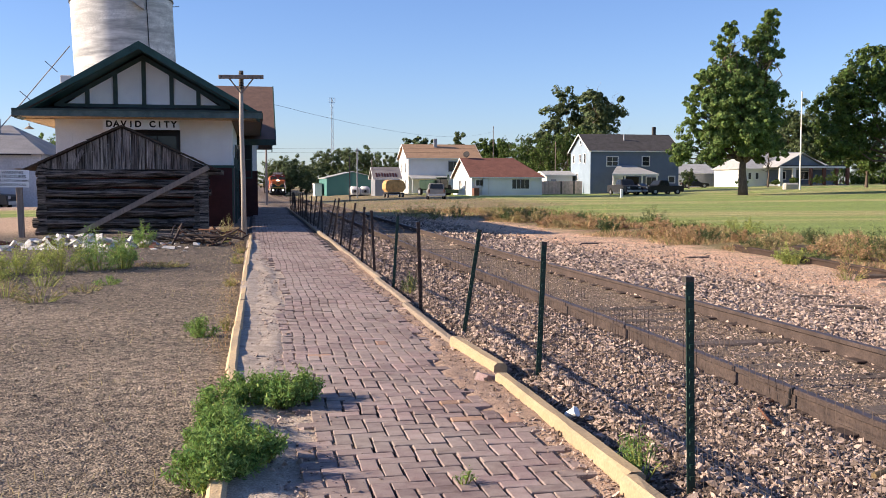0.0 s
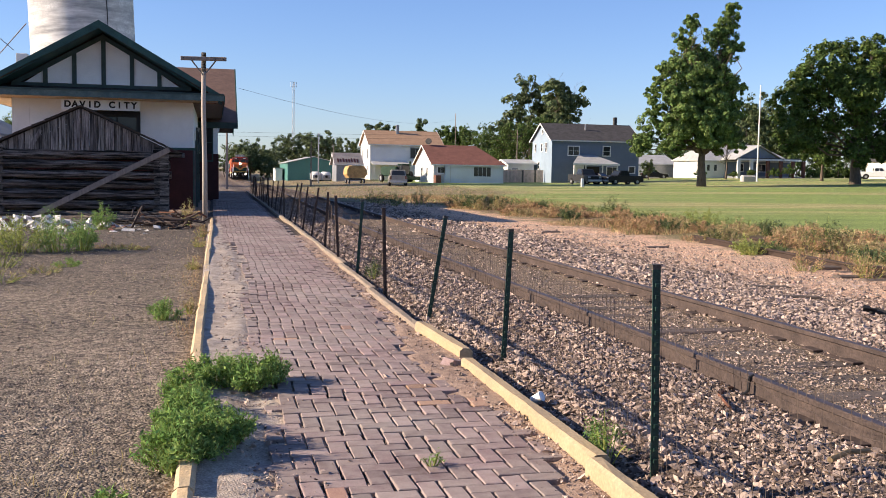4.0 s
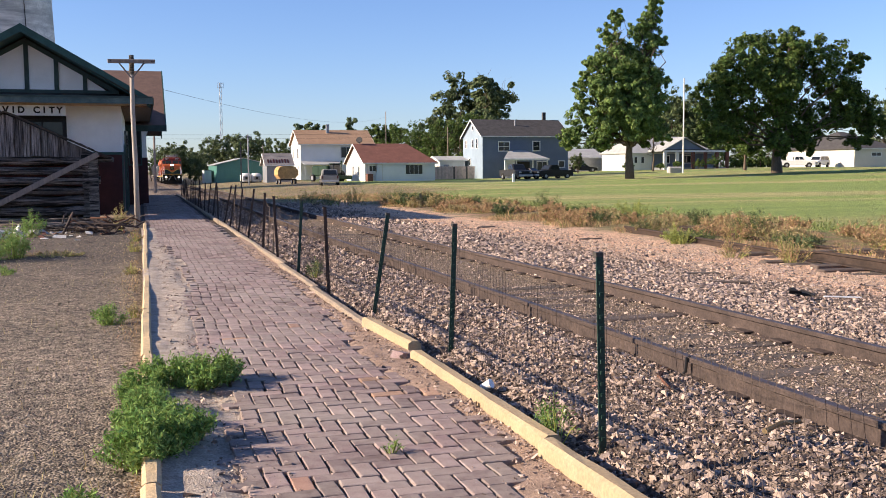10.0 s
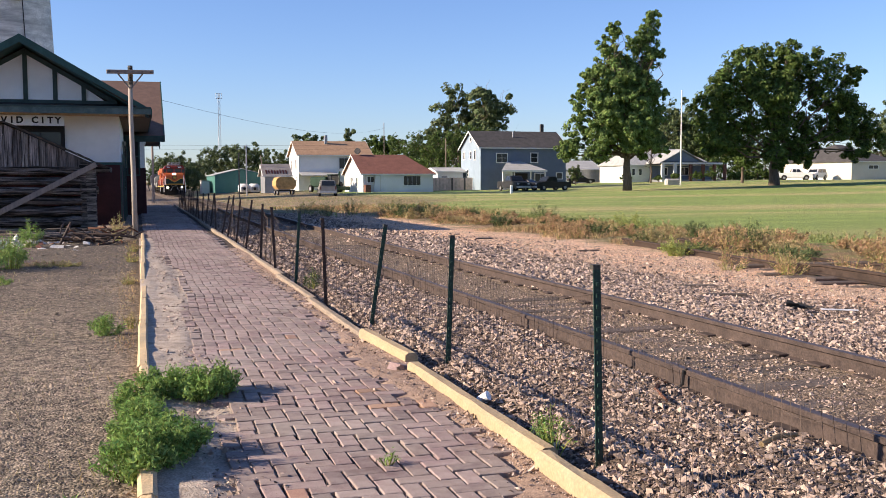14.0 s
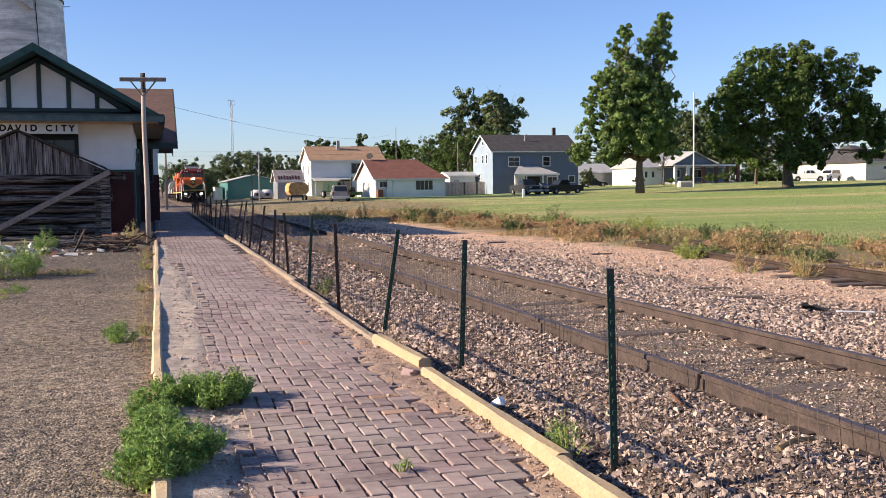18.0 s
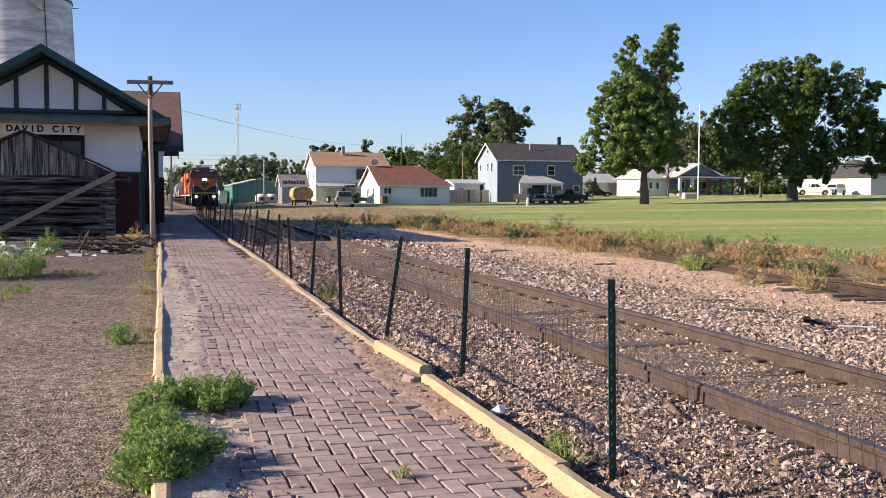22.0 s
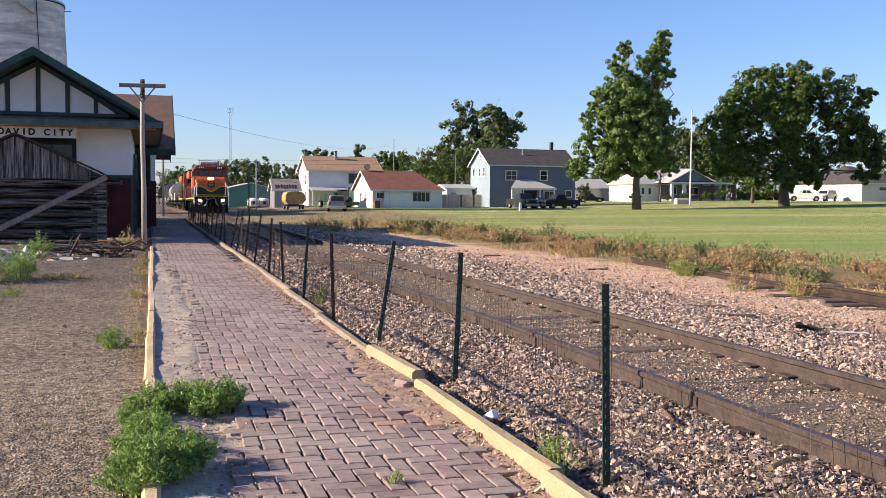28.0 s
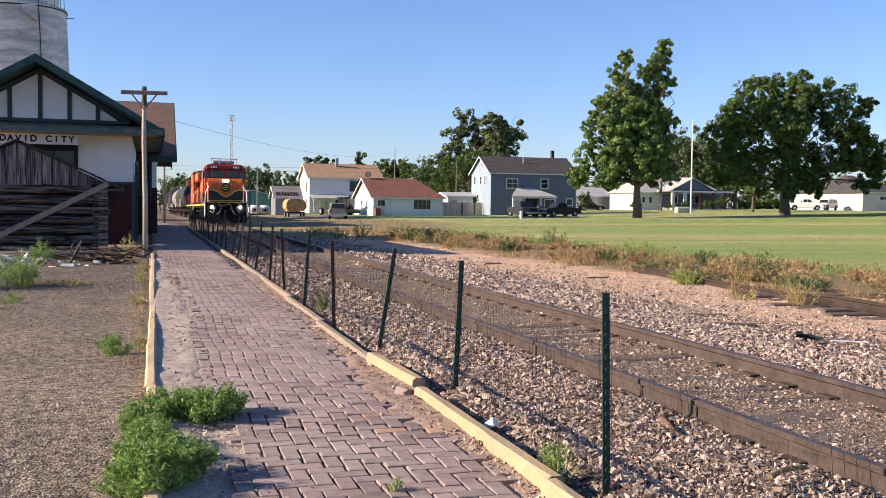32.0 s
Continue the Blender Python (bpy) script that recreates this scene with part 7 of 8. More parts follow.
        part("headlight_box", bx(-0.3, 0.3, 0.72, 1.0, 3.05, 3.32, bevel=0.05), M_LRED, e)
        for x in (-0.13, 0.13):
            part("headlight", tb([(x, 0.69, 3.18), (x, 0.74, 3.18)], 0.1, n=14), M_LAMP, e, "lit twin headlight")
        for s in (-1, 1):
            part("ditch_light", tb([(s * 1.0, 0.1, 1.24), (s * 1.0, 0.24, 1.24)], 0.11, n=14), M_LAMP, e, "lit ditch light")
            part("handrail", tb([(s * 1.25, 0.55, 1.62), (s * 1.28, 0.5, 2.6), (s * 1.3, 1.2, 3.0)], 0.025), M_SIGN, e)
        part("horn", tb([(-0.3, 2.0, 4.62), (0.3, 2.0, 4.62)], 0.06), M_STEEL, e)
        for x in (-0.9, -0.3, 0.3, 0.9):
            part("roof_rail_post", tb([(x, 2.6, 4.45), (x, 2.6, 4.85)], 0.03), M_STEEL, e)
        part("roof_rail", tb([(-1.0, 2.6, 4.85), (1.0, 2.6, 4.85)], 0.03), M_STEEL, e)
        part("air_conditioner", bx(-0.8, 0.8, 3.0, 4.2, 4.5, 4.75, bevel=0.06), M_GALV, e)
        hood0 = 4.6
    else:
        part("cab", bx(-1.5, 1.5, 2.2, 4.6, 1.6, 4.4, bevel=0.12), M_ORANGE, e, "orange cab")
        part("nose", bx(-1.1, 1.1, 0.7, 2.2, 1.6, 3.0, bevel=0.1), M_ORANGE, e)
        part("cab_roof", bx(-1.48, 1.48, 2.2, 4.6, 4.2, 4.5, bevel=0.08), M_LRED, e)
        for s in (-1, 1):
            part("windscreen", bx(s * 0.7 - 0.4, s * 0.7 + 0.4, 2.15, 2.2, 3.2, 3.8), M_CABGLASS, e)
            part("side_window", bx(s * 1.5 - 0.03, s * 1.5 + 0.03, 2.7, 4.1, 3.1, 3.7), M_CABGLASS, e)
        hood0 = 4.6
    part("hood", bx(-0.95, 0.95, hood0, ln - 0.8, 1.5, 3.9, bevel=0.12), M_ORANGE, e, "long orange engine hood")
    part("hood_band", bx(-0.97, 0.97, hood0 + 0.05, ln - 0.85, 1.5, 2.1), M_LGREEN, e, "dark green lower band")
    part("hood_stripe", bx(-0.98, 0.98, hood0 + 0.06, ln - 0.9, 2.1, 2.2), M_LYEL, e)
    part("radiator", bx(-1.45, 1.45, ln - 6, ln - 1.2, 3.5, 4.25, bevel=0.1), M_ORANGE, e)
    part("radiator_roof", bx(-1.4, 1.4, ln - 5.9, ln - 1.3, 4.25, 4.36, bevel=0.04), M_LBLACK, e, "dark radiator grille on the roof")
    part("hood_roof", bx(-0.8, 0.8, hood0 + 0.3, ln - 6.1, 3.9, 4.02, bevel=0.04), M_LBLACK, e, "dark hood roof")
    part("dynamic_brake", bx(-1.1, 1.1, hood0 + 0.6, hood0 + 3.4, 3.6, 4.3, bevel=0.08), M_LRED, e, "red-brown equipment box behind the cab")
    part("exhaust", bx(-0.3, 0.3, 9.0, 10.2, 3.9, 4.2), M_LBLACK, e)
    for s in (-1, 1):
        for yy in np.arange(5.2, ln - 0.8, 1.9):
            part("handrail_post", tb([(s * 1.48, yy, 1.5), (s * 1.48, yy, 2.5)], 0.016, n=5), M_LRED, e)
        part("handrail", tb([(s * 1.48, 5.0, 2.5), (s * 1.48, ln - 0.9, 2.5)], 0.018, n=5), M_LRED, e)
        for yy in np.arange(6, ln - 7, 1.6):
            part("hood_door", bx(s * 0.96 - 0.02, s * 0.96 + 0.02, yy, yy + 1.4, 2.3, 3.6, bevel=0.01), M_ORANGE, e)
    return e


def tank_car(label, body):
    c = thing("tank_car", label, "railway wagon", group="train wagons")
    ln = 17.0
    bm = B()
    n = 28
    rings = []
    for y, r in ((0.7, 0.5), (0.8, 1.0), (1.05, 1.35), (1.5, 1.5), (ln - 1.5, 1.5), (ln - 1.05, 1.35), (ln - 0.8, 1.0), (ln - 0.7, 0.5)):
        rings.append([bm.verts.new((r * math.cos(2 * math.pi * k / n), y, 2.65 + r * math.sin(2 * math.pi * k / n))) for k in range(n)])
    for a, b_ in zip(rings, rings[1:]):
        for k in range(n):
            bm.faces.new((a[k], b_[k], b_[(k + 1) % n], a[(k + 1) % n]))
    bm.faces.new(rings[0])
    bm.faces.new(rings[-1][::-1])
    bmesh.ops.recalc_face_normals(bm, faces=bm.faces)
    part("tank", bm, body, c, smooth=True)
    part("dome", tb([(0, ln / 2, 4.0), (0, ln / 2, 4.5)], 0.45, n=16), body, c)
    part("sill", bx(-0.5, 0.5, 0.1, ln - 0.1, 0.9, 1.25), M_LBLACK, c)
    truck(c, 2.2)
    truck(c, ln - 2.2)
    for yy in (0.5, ln - 0.6):
        part("end_platform", bx(-1.45, 1.45, yy - 0.3, yy + 0.4, 1.1, 1.25), M_LBLACK, c)
        for s in (-1, 1):
            part("ladder_rail", tb([(s * 1.4, yy, 1.2), (s * 1.4, yy, 2.4)], 0.025, n=5), M_SIGN, c)
    return c


def hopper_car(label):
    c = thing("hopper_car", label, "railway wagon", group="train wagons")
    ln = 17.5
    bm = pr([(-1.3, 1.3), (1.3, 1.3), (1.6, 2.2), (1.6, 4.1), (1.2, 4.5), (-1.2, 4.5), (-1.6, 4.1), (-1.6, 2.2)], "y", 0.8, ln - 0.8)
    part("hopper_body", bm, M_HOPPER, c)
    for yy in np.arange(1.2, ln - 0.8, 1.3):
        for s in (-1, 1):
            part("rib", bx(s * 1.62 - 0.03, s * 1.62 + 0.03, yy, yy + 0.08, 1.6, 4.1), M_HOPPER, c)
    part("sill", bx(-0.5, 0.5, 0.1, ln - 0.1, 0.9, 1.25), M_LBLACK, c)
    truck(c, 2.2)
    truck(c, ln - 2.2)
    return c


def build_train():
    cars, off = [], 0.0
    for make, ln in ((lambda: locomotive("orange and dark green wide-nosed diesel locomotive with lit headlights", True), 20.6), (lambda: locomotive("orange and dark green trailing diesel locomotive", False), 20.6),
                     (lambda: tank_car("dark grey tank car coupled in the train", M_TANKCAR), 17.6), (lambda: tank_car("dark grey tank car coupled in the train", M_TANKCAR), 17.6), (lambda: tank_car("pale tank car coupled in the train", M_HOPPER), 17.6),
                     (lambda: hopper_car("pale grey covered hopper car in the train"), 18.1), (lambda: tank_car("dark grey tank car coupled in the train", M_TANKCAR), 17.6), (lambda: hopper_car("pale grey covered hopper car in the train"), 18.1)):
        cars.append((make(), off))
        off += ln
    return cars


TRAIN = build_train()
M_DULLG = leaf_mat("dull_green_grass", (0.20, 0.235, 0.075), (0.13, 0.15, 0.05), 0.3)


# ---- wire fence along the platform ----
def t_post(parent, x, y, z0, h, lean_x, lean_y, green):
    """A steel T-post with studs and a pale tip."""
    m = pose(x, y, z0, -math.degrees(math.atan2(lean_y, h)), math.degrees(math.atan2(lean_x, h)), 0)
    bm = B()
    box(bm, -0.019, 0.019, -0.003, 0.003, -0.25, h)
    box(bm, -0.003, 0.003, 0.003, 0.036, -0.25, h)
    p = part("post", bm, M_POST if green else M_POSTR, parent)
    p.matrix_basis = m
    for i in range(int(h / 0.055)):
        z = h - 0.10 - i * 0.055
        if z > 0.02 and y < 13:
            part("stud", bx(-0.008, 0.008, -0.012, -0.003, z, z + 0.018), M_POST if green else M_POSTR, p)
    part("tip", bx(-0.0195, 0.0195, -0.0035, 0.0365, h - 0.02, h + 0.003), M_POSTW if green else M_POSTR, p, "worn post tip")
    return m


def build_fence():
    f = thing("wire_fence", "sagging welded wire fence on leaning steel posts", "fence")
    rng = random.Random(9)
    # distance along the line, place across it, lean, painted green
    posts = [(-6.2, 1.9, 0.0, 1), (-3.7, 1.9, 0.0, 1), (-1.2, 1.9, 0.0, 1), (1.4, 1.9, 0.0, 1), (4.0, 1.925, -0.024, 1), (6.63, 1.985, 0.038, 1), (8.78, 1.90, 0.152, 1), (10.6, 1.80, -0.028, 0), (13.0, 1.83, 0.067, 1), (14.76, 1.79, -0.046, 0), (17.35, 1.87, 0.055, 0), (20.3, 1.92, 0.145, 0), (22.6, 1.945, 0.11, 0), (24.8, 1.94, 0.172, 0), (26.7, 1.96, 0.21, 0)]
    y = 28.6
    while y < 56:
        posts.append((y, 1.93, rng.gauss(0.04, 0.06), 0))
        y += 2.0 + rng.gauss(0, 0.2)
    ends = []
    for y, x, lx, green in posts:
        z0, ly = -0.02, 0.0
        h = 0.98 + (0.0 if green else rng.gauss(0, 0.03))
        m = t_post(f, x, y, z0, h, lx, ly, green)
        ends.append((m, h))
    for k, ((ma, ha), (mb, hb)) in enumerate(zip(ends, ends[1:])):
        bm = B()
        a0, b0 = ma @ Vector((0.02, 0, 0.02)), mb @ Vector((0.02, 0, 0.02))
        a1, b1 = ma @ Vector((0.02, 0, ha * 0.86)), mb @ Vector((0.02, 0, hb * 0.86))
        ln = (b0 - a0).length
        sag = 0.05 + 0.12 * rng.random()
        bulge = rng.gauss(0, 0.05)

        def at(u, v):
            lo, hi = a0.lerp(b0, u), a1.lerp(b1, u)
            p = lo.lerp(hi, v)
            s = 4 * u * (1 - u)
            return p + Vector((bulge * s * v + 0.012 * math.sin(u * 17 + v * 5), 0, -sag * s * v + 0.006 * math.sin(u * 29)))

        step = 0.052 if a0.y < 8 else (0.065 if a0.y < 15 else 0.08)
        n = max(3, int(ln / step))
        rad = 0.00115 if a0.y < 8 else (0.0015 if a0.y < 15 else 0.002)
        segs = []
        for i in range(n + 1):
            pts = [at(i / n, v / 4) for v in range(5)]
            segs.append(pts)
        for v in range(9):
            segs.append([at(u / 10, v / 8) for u in range(11)])
        for pts in segs:
            tube(bm, pts, rad if len(pts) == 5 else rad * 1.25, None, 3, False)
        tagged(part("wire_panel", bm, M_WIRE, f), "rusty welded wire mesh", kind="stuff")
        if a0.y > 34:
            part("top_rail", tb([ma @ Vector((0.03, 0, ha * 0.62)), mb @ Vector((0.03, 0, hb * 0.62))], 0.02, n=5), M_POSTR, f)


build_fence()


# ---- plants ----
def weed_bush(x, y, z, rx, ry, h, count, size, material, label, seed, stems=30):
    """A bushy weed: thin stems fanning from the root, small leaves along them."""
    rng = np.random.default_rng(seed)
    w = thing("weed", label, "plant", pose(x, y, z), "weeds")
    bm = B()
    tips = []
    for _ in range(stems):
        a, r = rng.random() * 6.283, math.sqrt(rng.random())
        tip = Vector((rx * r * math.cos(a), ry * r * math.sin(a), h * (1.1 - 0.5 * r * r) * (0.5 + 0.7 * rng.random())))
        base = Vector((tip.x * 0.35, tip.y * 0.35, -0.02))
        mid = base.lerp(tip, 0.55) + Vector((0, 0, h * 0.08))
        tube(bm, [base, mid, tip], 0.004, 0.0015, 4, False)
        tips.append((base, mid, tip))
    tagged(part("stem", bm, M_WEEDY, w), "thin bunched stems", kind="stuff")
    k = rng.integers(0, stems, count)
    t_ = rng.random(count) ** 0.55
    P = np.array([[list(p) for p in q] for q in tips])[k]
    c = np.where(t_[:, None] < 0.5, P[:, 0] + (P[:, 1] - P[:, 0]) * t_[:, None] * 2, P[:, 1] + (P[:, 2] - P[:, 1]) * (t_[:, None] - 0.5) * 2)
    c = c + rng.normal(size=(count, 3)) * (0.012 + 0.028 * h)
    c[:, 2] = np.maximum(c[:, 2], 0.005)
    u = rng.normal(size=(count, 3)) + (0, 0, 0.4)
    u /= np.linalg.norm(u, axis=1)[:, None]
    v = np.cross(u, rng.normal(size=(count, 3)))
    v /= np.linalg.norm(v, axis=1)[:, None]
    s = size * (0.6 + 0.8 * rng.random(count))[:, None]
    vv = np.stack([c - u * s, c + v * s * 0.27, c + u * s, c - v * s * 0.27], 1).reshape(-1, 3)
    q = np.arange(count)[:, None] * 4
    raw("foliage", vv, np.concatenate([q + [[0, 1, 2]], q + [[0, 2, 3]]], 0), material, w)
    return w


def blades(name, spots, material, label, category, seed):
    """Grass blades and dry stalks in one mesh: spots are (x, y, z, height, width)."""
    rng = np.random.default_rng(seed)
    sp = np.array(spots, float)
    n = len(sp)
    a = rng.random(n) * 6.283
    side = np.stack([np.cos(a), np.sin(a), 0 * a], 1)
    lean = rng.normal(size=(n, 3)) * (0.5, 0.5, 0) * sp[:, 3:4]
    base = sp[:, :3]
    mid = base + lean * 0.35 + np.array([0, 0, 1]) * sp[:, 3:4] * 0.55
    tip = base + lean + np.array([0, 0, 1]) * sp[:, 3:4] * 0.95
    w = sp[:, 4:5]
    vv = np.stack([base - side * w, base + side * w, mid + side * w * 0.7, mid - side * w * 0.7, tip], 1).reshape(-1, 3)
    q = np.arange(n)[:, None] * 5
    f = np.concatenate([q + [[0, 1, 2]], q + [[0, 2, 3]], q + [[3, 2, 4]]], 0)
    return tagged(raw(name, vv, f, material), label, category, kind="stuff")


def build_plants():
    lab = "bushy green weed growing over the platform kerb"
    for k, (x, y, rx, ry, h, n) in enumerate(((-0.25, 4.56, 0.19, 0.22, 0.22, 4200), (-0.14, 4.68, 0.2, 0.22, 0.25, 4600), (-0.22, 5.15, 0.17, 0.22, 0.22, 3400), (-0.20, 5.5, 0.15, 0.22, 0.18, 2800), (-0.24, 5.95, 0.16, 0.2, 0.17, 2400), (-0.06, 6.15, 0.2, 0.22, 0.19, 3200), (0.15, 6.05, 0.18, 0.2, 0.2, 3000), (0.31, 6.2, 0.11, 0.15, 0.19, 1400), (0.0, 4.85, 0.14, 0.15, 0.17, 1500), (-0.5, 4.05, 0.1, 0.12, 0.06, 500))):
        weed_bush(x, y, -0.04 if x < -0.1 else 0.0, rx, ry, h * 0.88, n, 0.016, M_WEED, lab, 1 + k * 3, 44)
    weed_bush(-0.52, 9.2, -0.06, 0.17, 0.16, 0.19, 1500, 0.014, M_WEED, "small green weed on the gravel", 5, 26)
    weed_bush(-0.30, 9.6, -0.06, 0.08, 0.1, 0.14, 350, 0.012, M_STRAW, "small dry weed by the kerb", 6, 12)
    weed_bush(-2.05, 14.2, -0.06, 0.2, 0.2, 0.12, 500, 0.018, M_WEED, "small green weed on the gravel", 7, 14)
    weed_bush(1.79, 4.25, 0.0, 0.10, 0.2, 0.20, 420, 0.012, M_WEED, "small weed growing behind the yellow kerb", 8, 20)
    weed_bush(1.93, 12.3, -0.03, 0.12, 0.25, 0.24, 700, 0.016, M_LEAFG, "small weed growing in the ballast by the fence", 9, 20)
    weed_bush(0.93, 4.3, 0.0, 0.06, 0.04, 0.035, 120, 0.009, M_WEED, "tiny weed between paving bricks", 10, 8)
    weed_bush(-0.72, 24.3, -0.06, 0.25, 0.25, 0.55, 900, 0.022, M_STRAW, "pale dry weed at the pole's foot", 11, 24)
    weed_bush(-0.62, 25.6, -0.06, 0.3, 0.25, 0.35, 700, 0.022, M_DRY, "brown dry weed at the pole's foot", 12, 24)
    for i, (x, y, rx, h) in enumerate(((-3.7, 16.2, 0.7, 0.36), (-3.1, 16.5, 0.55, 0.42), (-2.55, 16.7, 0.5, 0.50), (-4.2, 15.8, 0.6, 0.30), (-4.6, 15.4, 0.5, 0.22), (-2.2, 16.9, 0.3, 0.42), (-3.9, 15.2, 0.5, 0.16))):
        weed_bush(x, y, -0.08, rx, 0.55, h * 1.3, 2300, 0.021, M_WEEDY if i % 3 != 2 else M_WEED, "tall yellow-green weed patch on the gravel yard", 20 + i, 60)
    weed_bush(-2.45, 22.5, -0.08, 0.3, 0.3, 0.5, 1200, 0.026, M_WEED, "green weed growing through rubble", 31, 24)
    for i, (x, y, h) in enumerate(((10.3, 17.2, 0.42), (10.9, 17.6, 0.32), (12.2, 17.5, 0.8), (11.4, 20.5, 0.5), (13.3, 13.5, 0.7), (8.3, 45.0, 0.8), (9.8, 46.5, 0.9), (7.9, 48.5, 0.8), (13.2, 24.5, 0.8), (14.2, 33, 0.9), (11.0, 43.5, 1.0))):
        weed_bush(x, y, bed_z(x, y) - 0.02, 0.45 + 0.2 * (h > 0.6), 0.45, h * 0.8, 1300, 0.028, M_LEAFG if i % 4 else M_WEEDY, "green weed clump among the dry strip", 40 + i, 40)
    for i, (x, y, rx, h, m) in enumerate(((-1.5, 17.0, 0.35, 0.12, M_STRAW), (-1.62, 16.95, 0.4, 0.13, M_STRAW), (-1.3, 17.1, 0.3, 0.1, M_STRAW), (-1.85, 17.3, 0.3, 0.09, M_DRY), (-2.6, 12.4, 0.35, 0.2, M_STRAW), (-3.1, 12.9, 0.4, 0.24, M_STRAW), (-3.5, 13.4, 0.4, 0.3, M_STRAW), (-2.9, 14.0, 0.4, 0.3, M_WEEDY), (-2.2, 13.4, 0.3, 0.12, M_STRAW), (-3.7, 14.3, 0.45, 0.34, M_STRAW), (-0.35, 17.8, 0.18, 0.16, M_STRAW), (-0.34, 20.6, 0.2, 0.2, M_DRY), (-0.36, 13.9, 0.12, 0.14, M_STRAW))):
        weed_bush(x, y, -0.07, rx, 0.3, h, 260, 0.02, m, "sparse dry weed on the gravel yard", 60 + i, 34)
    for i, (x, y, rx, h, m) in enumerate(((9.75, 12.9, 0.28, 0.34, M_DRY), (10.0, 13.3, 0.4, 0.42, M_STRAW), (10.6, 11.3, 0.4, 0.36, M_STRAW), (10.9, 10.2, 0.4, 0.4, M_WEEDY), (10.75, 9.2, 0.4, 0.4, M_STRAW), (10.5, 12.4, 0.4, 0.36, M_DRY), (9.5, 14.2, 0.35, 0.3, M_DRY), (10.5, 8.2, 0.4, 0.36, M_WEEDY))):
        weed_bush(x, y, bed_z(x, y) - 0.02, rx, 0.4, h, 700, 0.018, m, "straggling weed growing along the buried siding", 300 + i, 30)
    rng = random.Random(12)
    edge = lambda y: (20 - min(y, 30)) * 0.06
    dry, green, straw = [], [], []
    for _ in range(62000):
        y = 7 + 55 * rng.random() ** 1.25
        x = 10.7 + edge(y) + 4.9 * rng.random()
        n = noise.noise(Vector((x * 0.45, y * 0.3, 2)))
        if n < -0.02:
            continue
        h = (0.10 + 0.40 * max(0.0, n + 0.05)) * rng.uniform(0.4, 1.3) * (1.0 if y < 26 else 0.6)
        (dry if rng.random() < 0.74 else (green if rng.random() < 0.5 else straw)).append((x, y, bed_z(x, y) - 0.01, h, 0.0035 + 0.0002 * y))
    for _ in range(1800):
        y = 52 + 60 * rng.random()
        x = 7 + 17 * rng.random()
        (straw if rng.random() < 0.2 else (dry if rng.random() < 0.45 else green)).append((x, y, G(x, y), 0.10 * rng.uniform(0.4, 1.5), 0.02))
    for _ in range(2500):
        y = 44 + 20 * rng.random()
        x = 7.5 + 10 * rng.random()
        (green if rng.random() < 0.25 else (dry if rng.random() < 0.6 else straw)).append((x, y, bed_z(x, y), 0.15 * rng.uniform(0.3, 1.4), 0.02))
    # yard: dry stalks lying about
    for _ in range(3200):
        y = 3 + 22 * rng.random()
        x = -0.35 - (0.42 * y + 0.5) * rng.random()
        if noise.noise(Vector((x * 0.8, y * 0.8, 5))) > 0.08:
            straw.append((x, y, bed_z(x, y), 0.05 * rng.uniform(0.4, 1.8), 0.0025))
    for _ in range(1700):
        y = 8 + 18 * rng.random()
        x = -0.27 - abs(rng.gauss(0, 0.13))
        if noise.noise(Vector((x, y * 0.6, 9))) > -0.15:
            (dry if rng.random() < 0.6 else straw).append((x, y, bed_z(x, y), 0.035 * rng.uniform(0.4, 1.7), 0.0024))
    # lawn's shaggy edge
    for _ in range(12000):
        y = 12 + 50 * rng.random() ** 1.3
        x = 15.2 + edge(y) + abs(rng.gauss(0, 1.6))
        green.append((x, y, bed_z(x, y), 0.07 * rng.uniform(0.4, 1.4), 0.006 + 0.0003 * y))
    for i in range(90):
        y = 9.0 + 40 * rng.random() ** 1.2
        x = 11.2 + edge(y) + 3.6 * rng.random()
        m = (M_DRY, M_DRY, M_STRAW, M_LEAFG, M_DRY, M_STRAW)[i % 6]
        h = rng.uniform(0.22, 0.5)
        lab = "rust-brown dried bushy weed" if m is M_DRY else ("straw-coloured dried bushy weed" if m is M_STRAW else "dull green bushy weed")
        weed_bush(x, y, bed_z(x, y) - 0.02, rng.uniform(0.35, 0.6), rng.uniform(0.35, 0.6), h, 900, 0.022 + 0.0006 * y, m, lab + " beside the siding", 100 + i, 26)
    blades("dry_weeds", dry, M_DRY, "rust-brown dry weeds in a strip beside the siding", "weeds", 1)
    blades("green_grass", green, M_DULLG, "yellow-green grass tufts along the lawn's edge", "grass", 2)
    blades("straw_grass", straw, M_STRAW, "pale straw-coloured dry grass", "grass", 3)


build_plants()


# ---- clutter ----
def chunk(bm, sx, sy, sz, m, rng):
    vs = box(bm, -sx / 2, sx / 2, -sy / 2, sy / 2, -sz / 2, sz / 2)
    for v in vs:
        v.co += Vector((rng.gauss(0, 0.08) * sx, rng.gauss(0, 0.08) * sy, rng.gauss(0, 0.08) * sz))
    bmesh.ops.transform(bm, matrix=m, verts=vs)


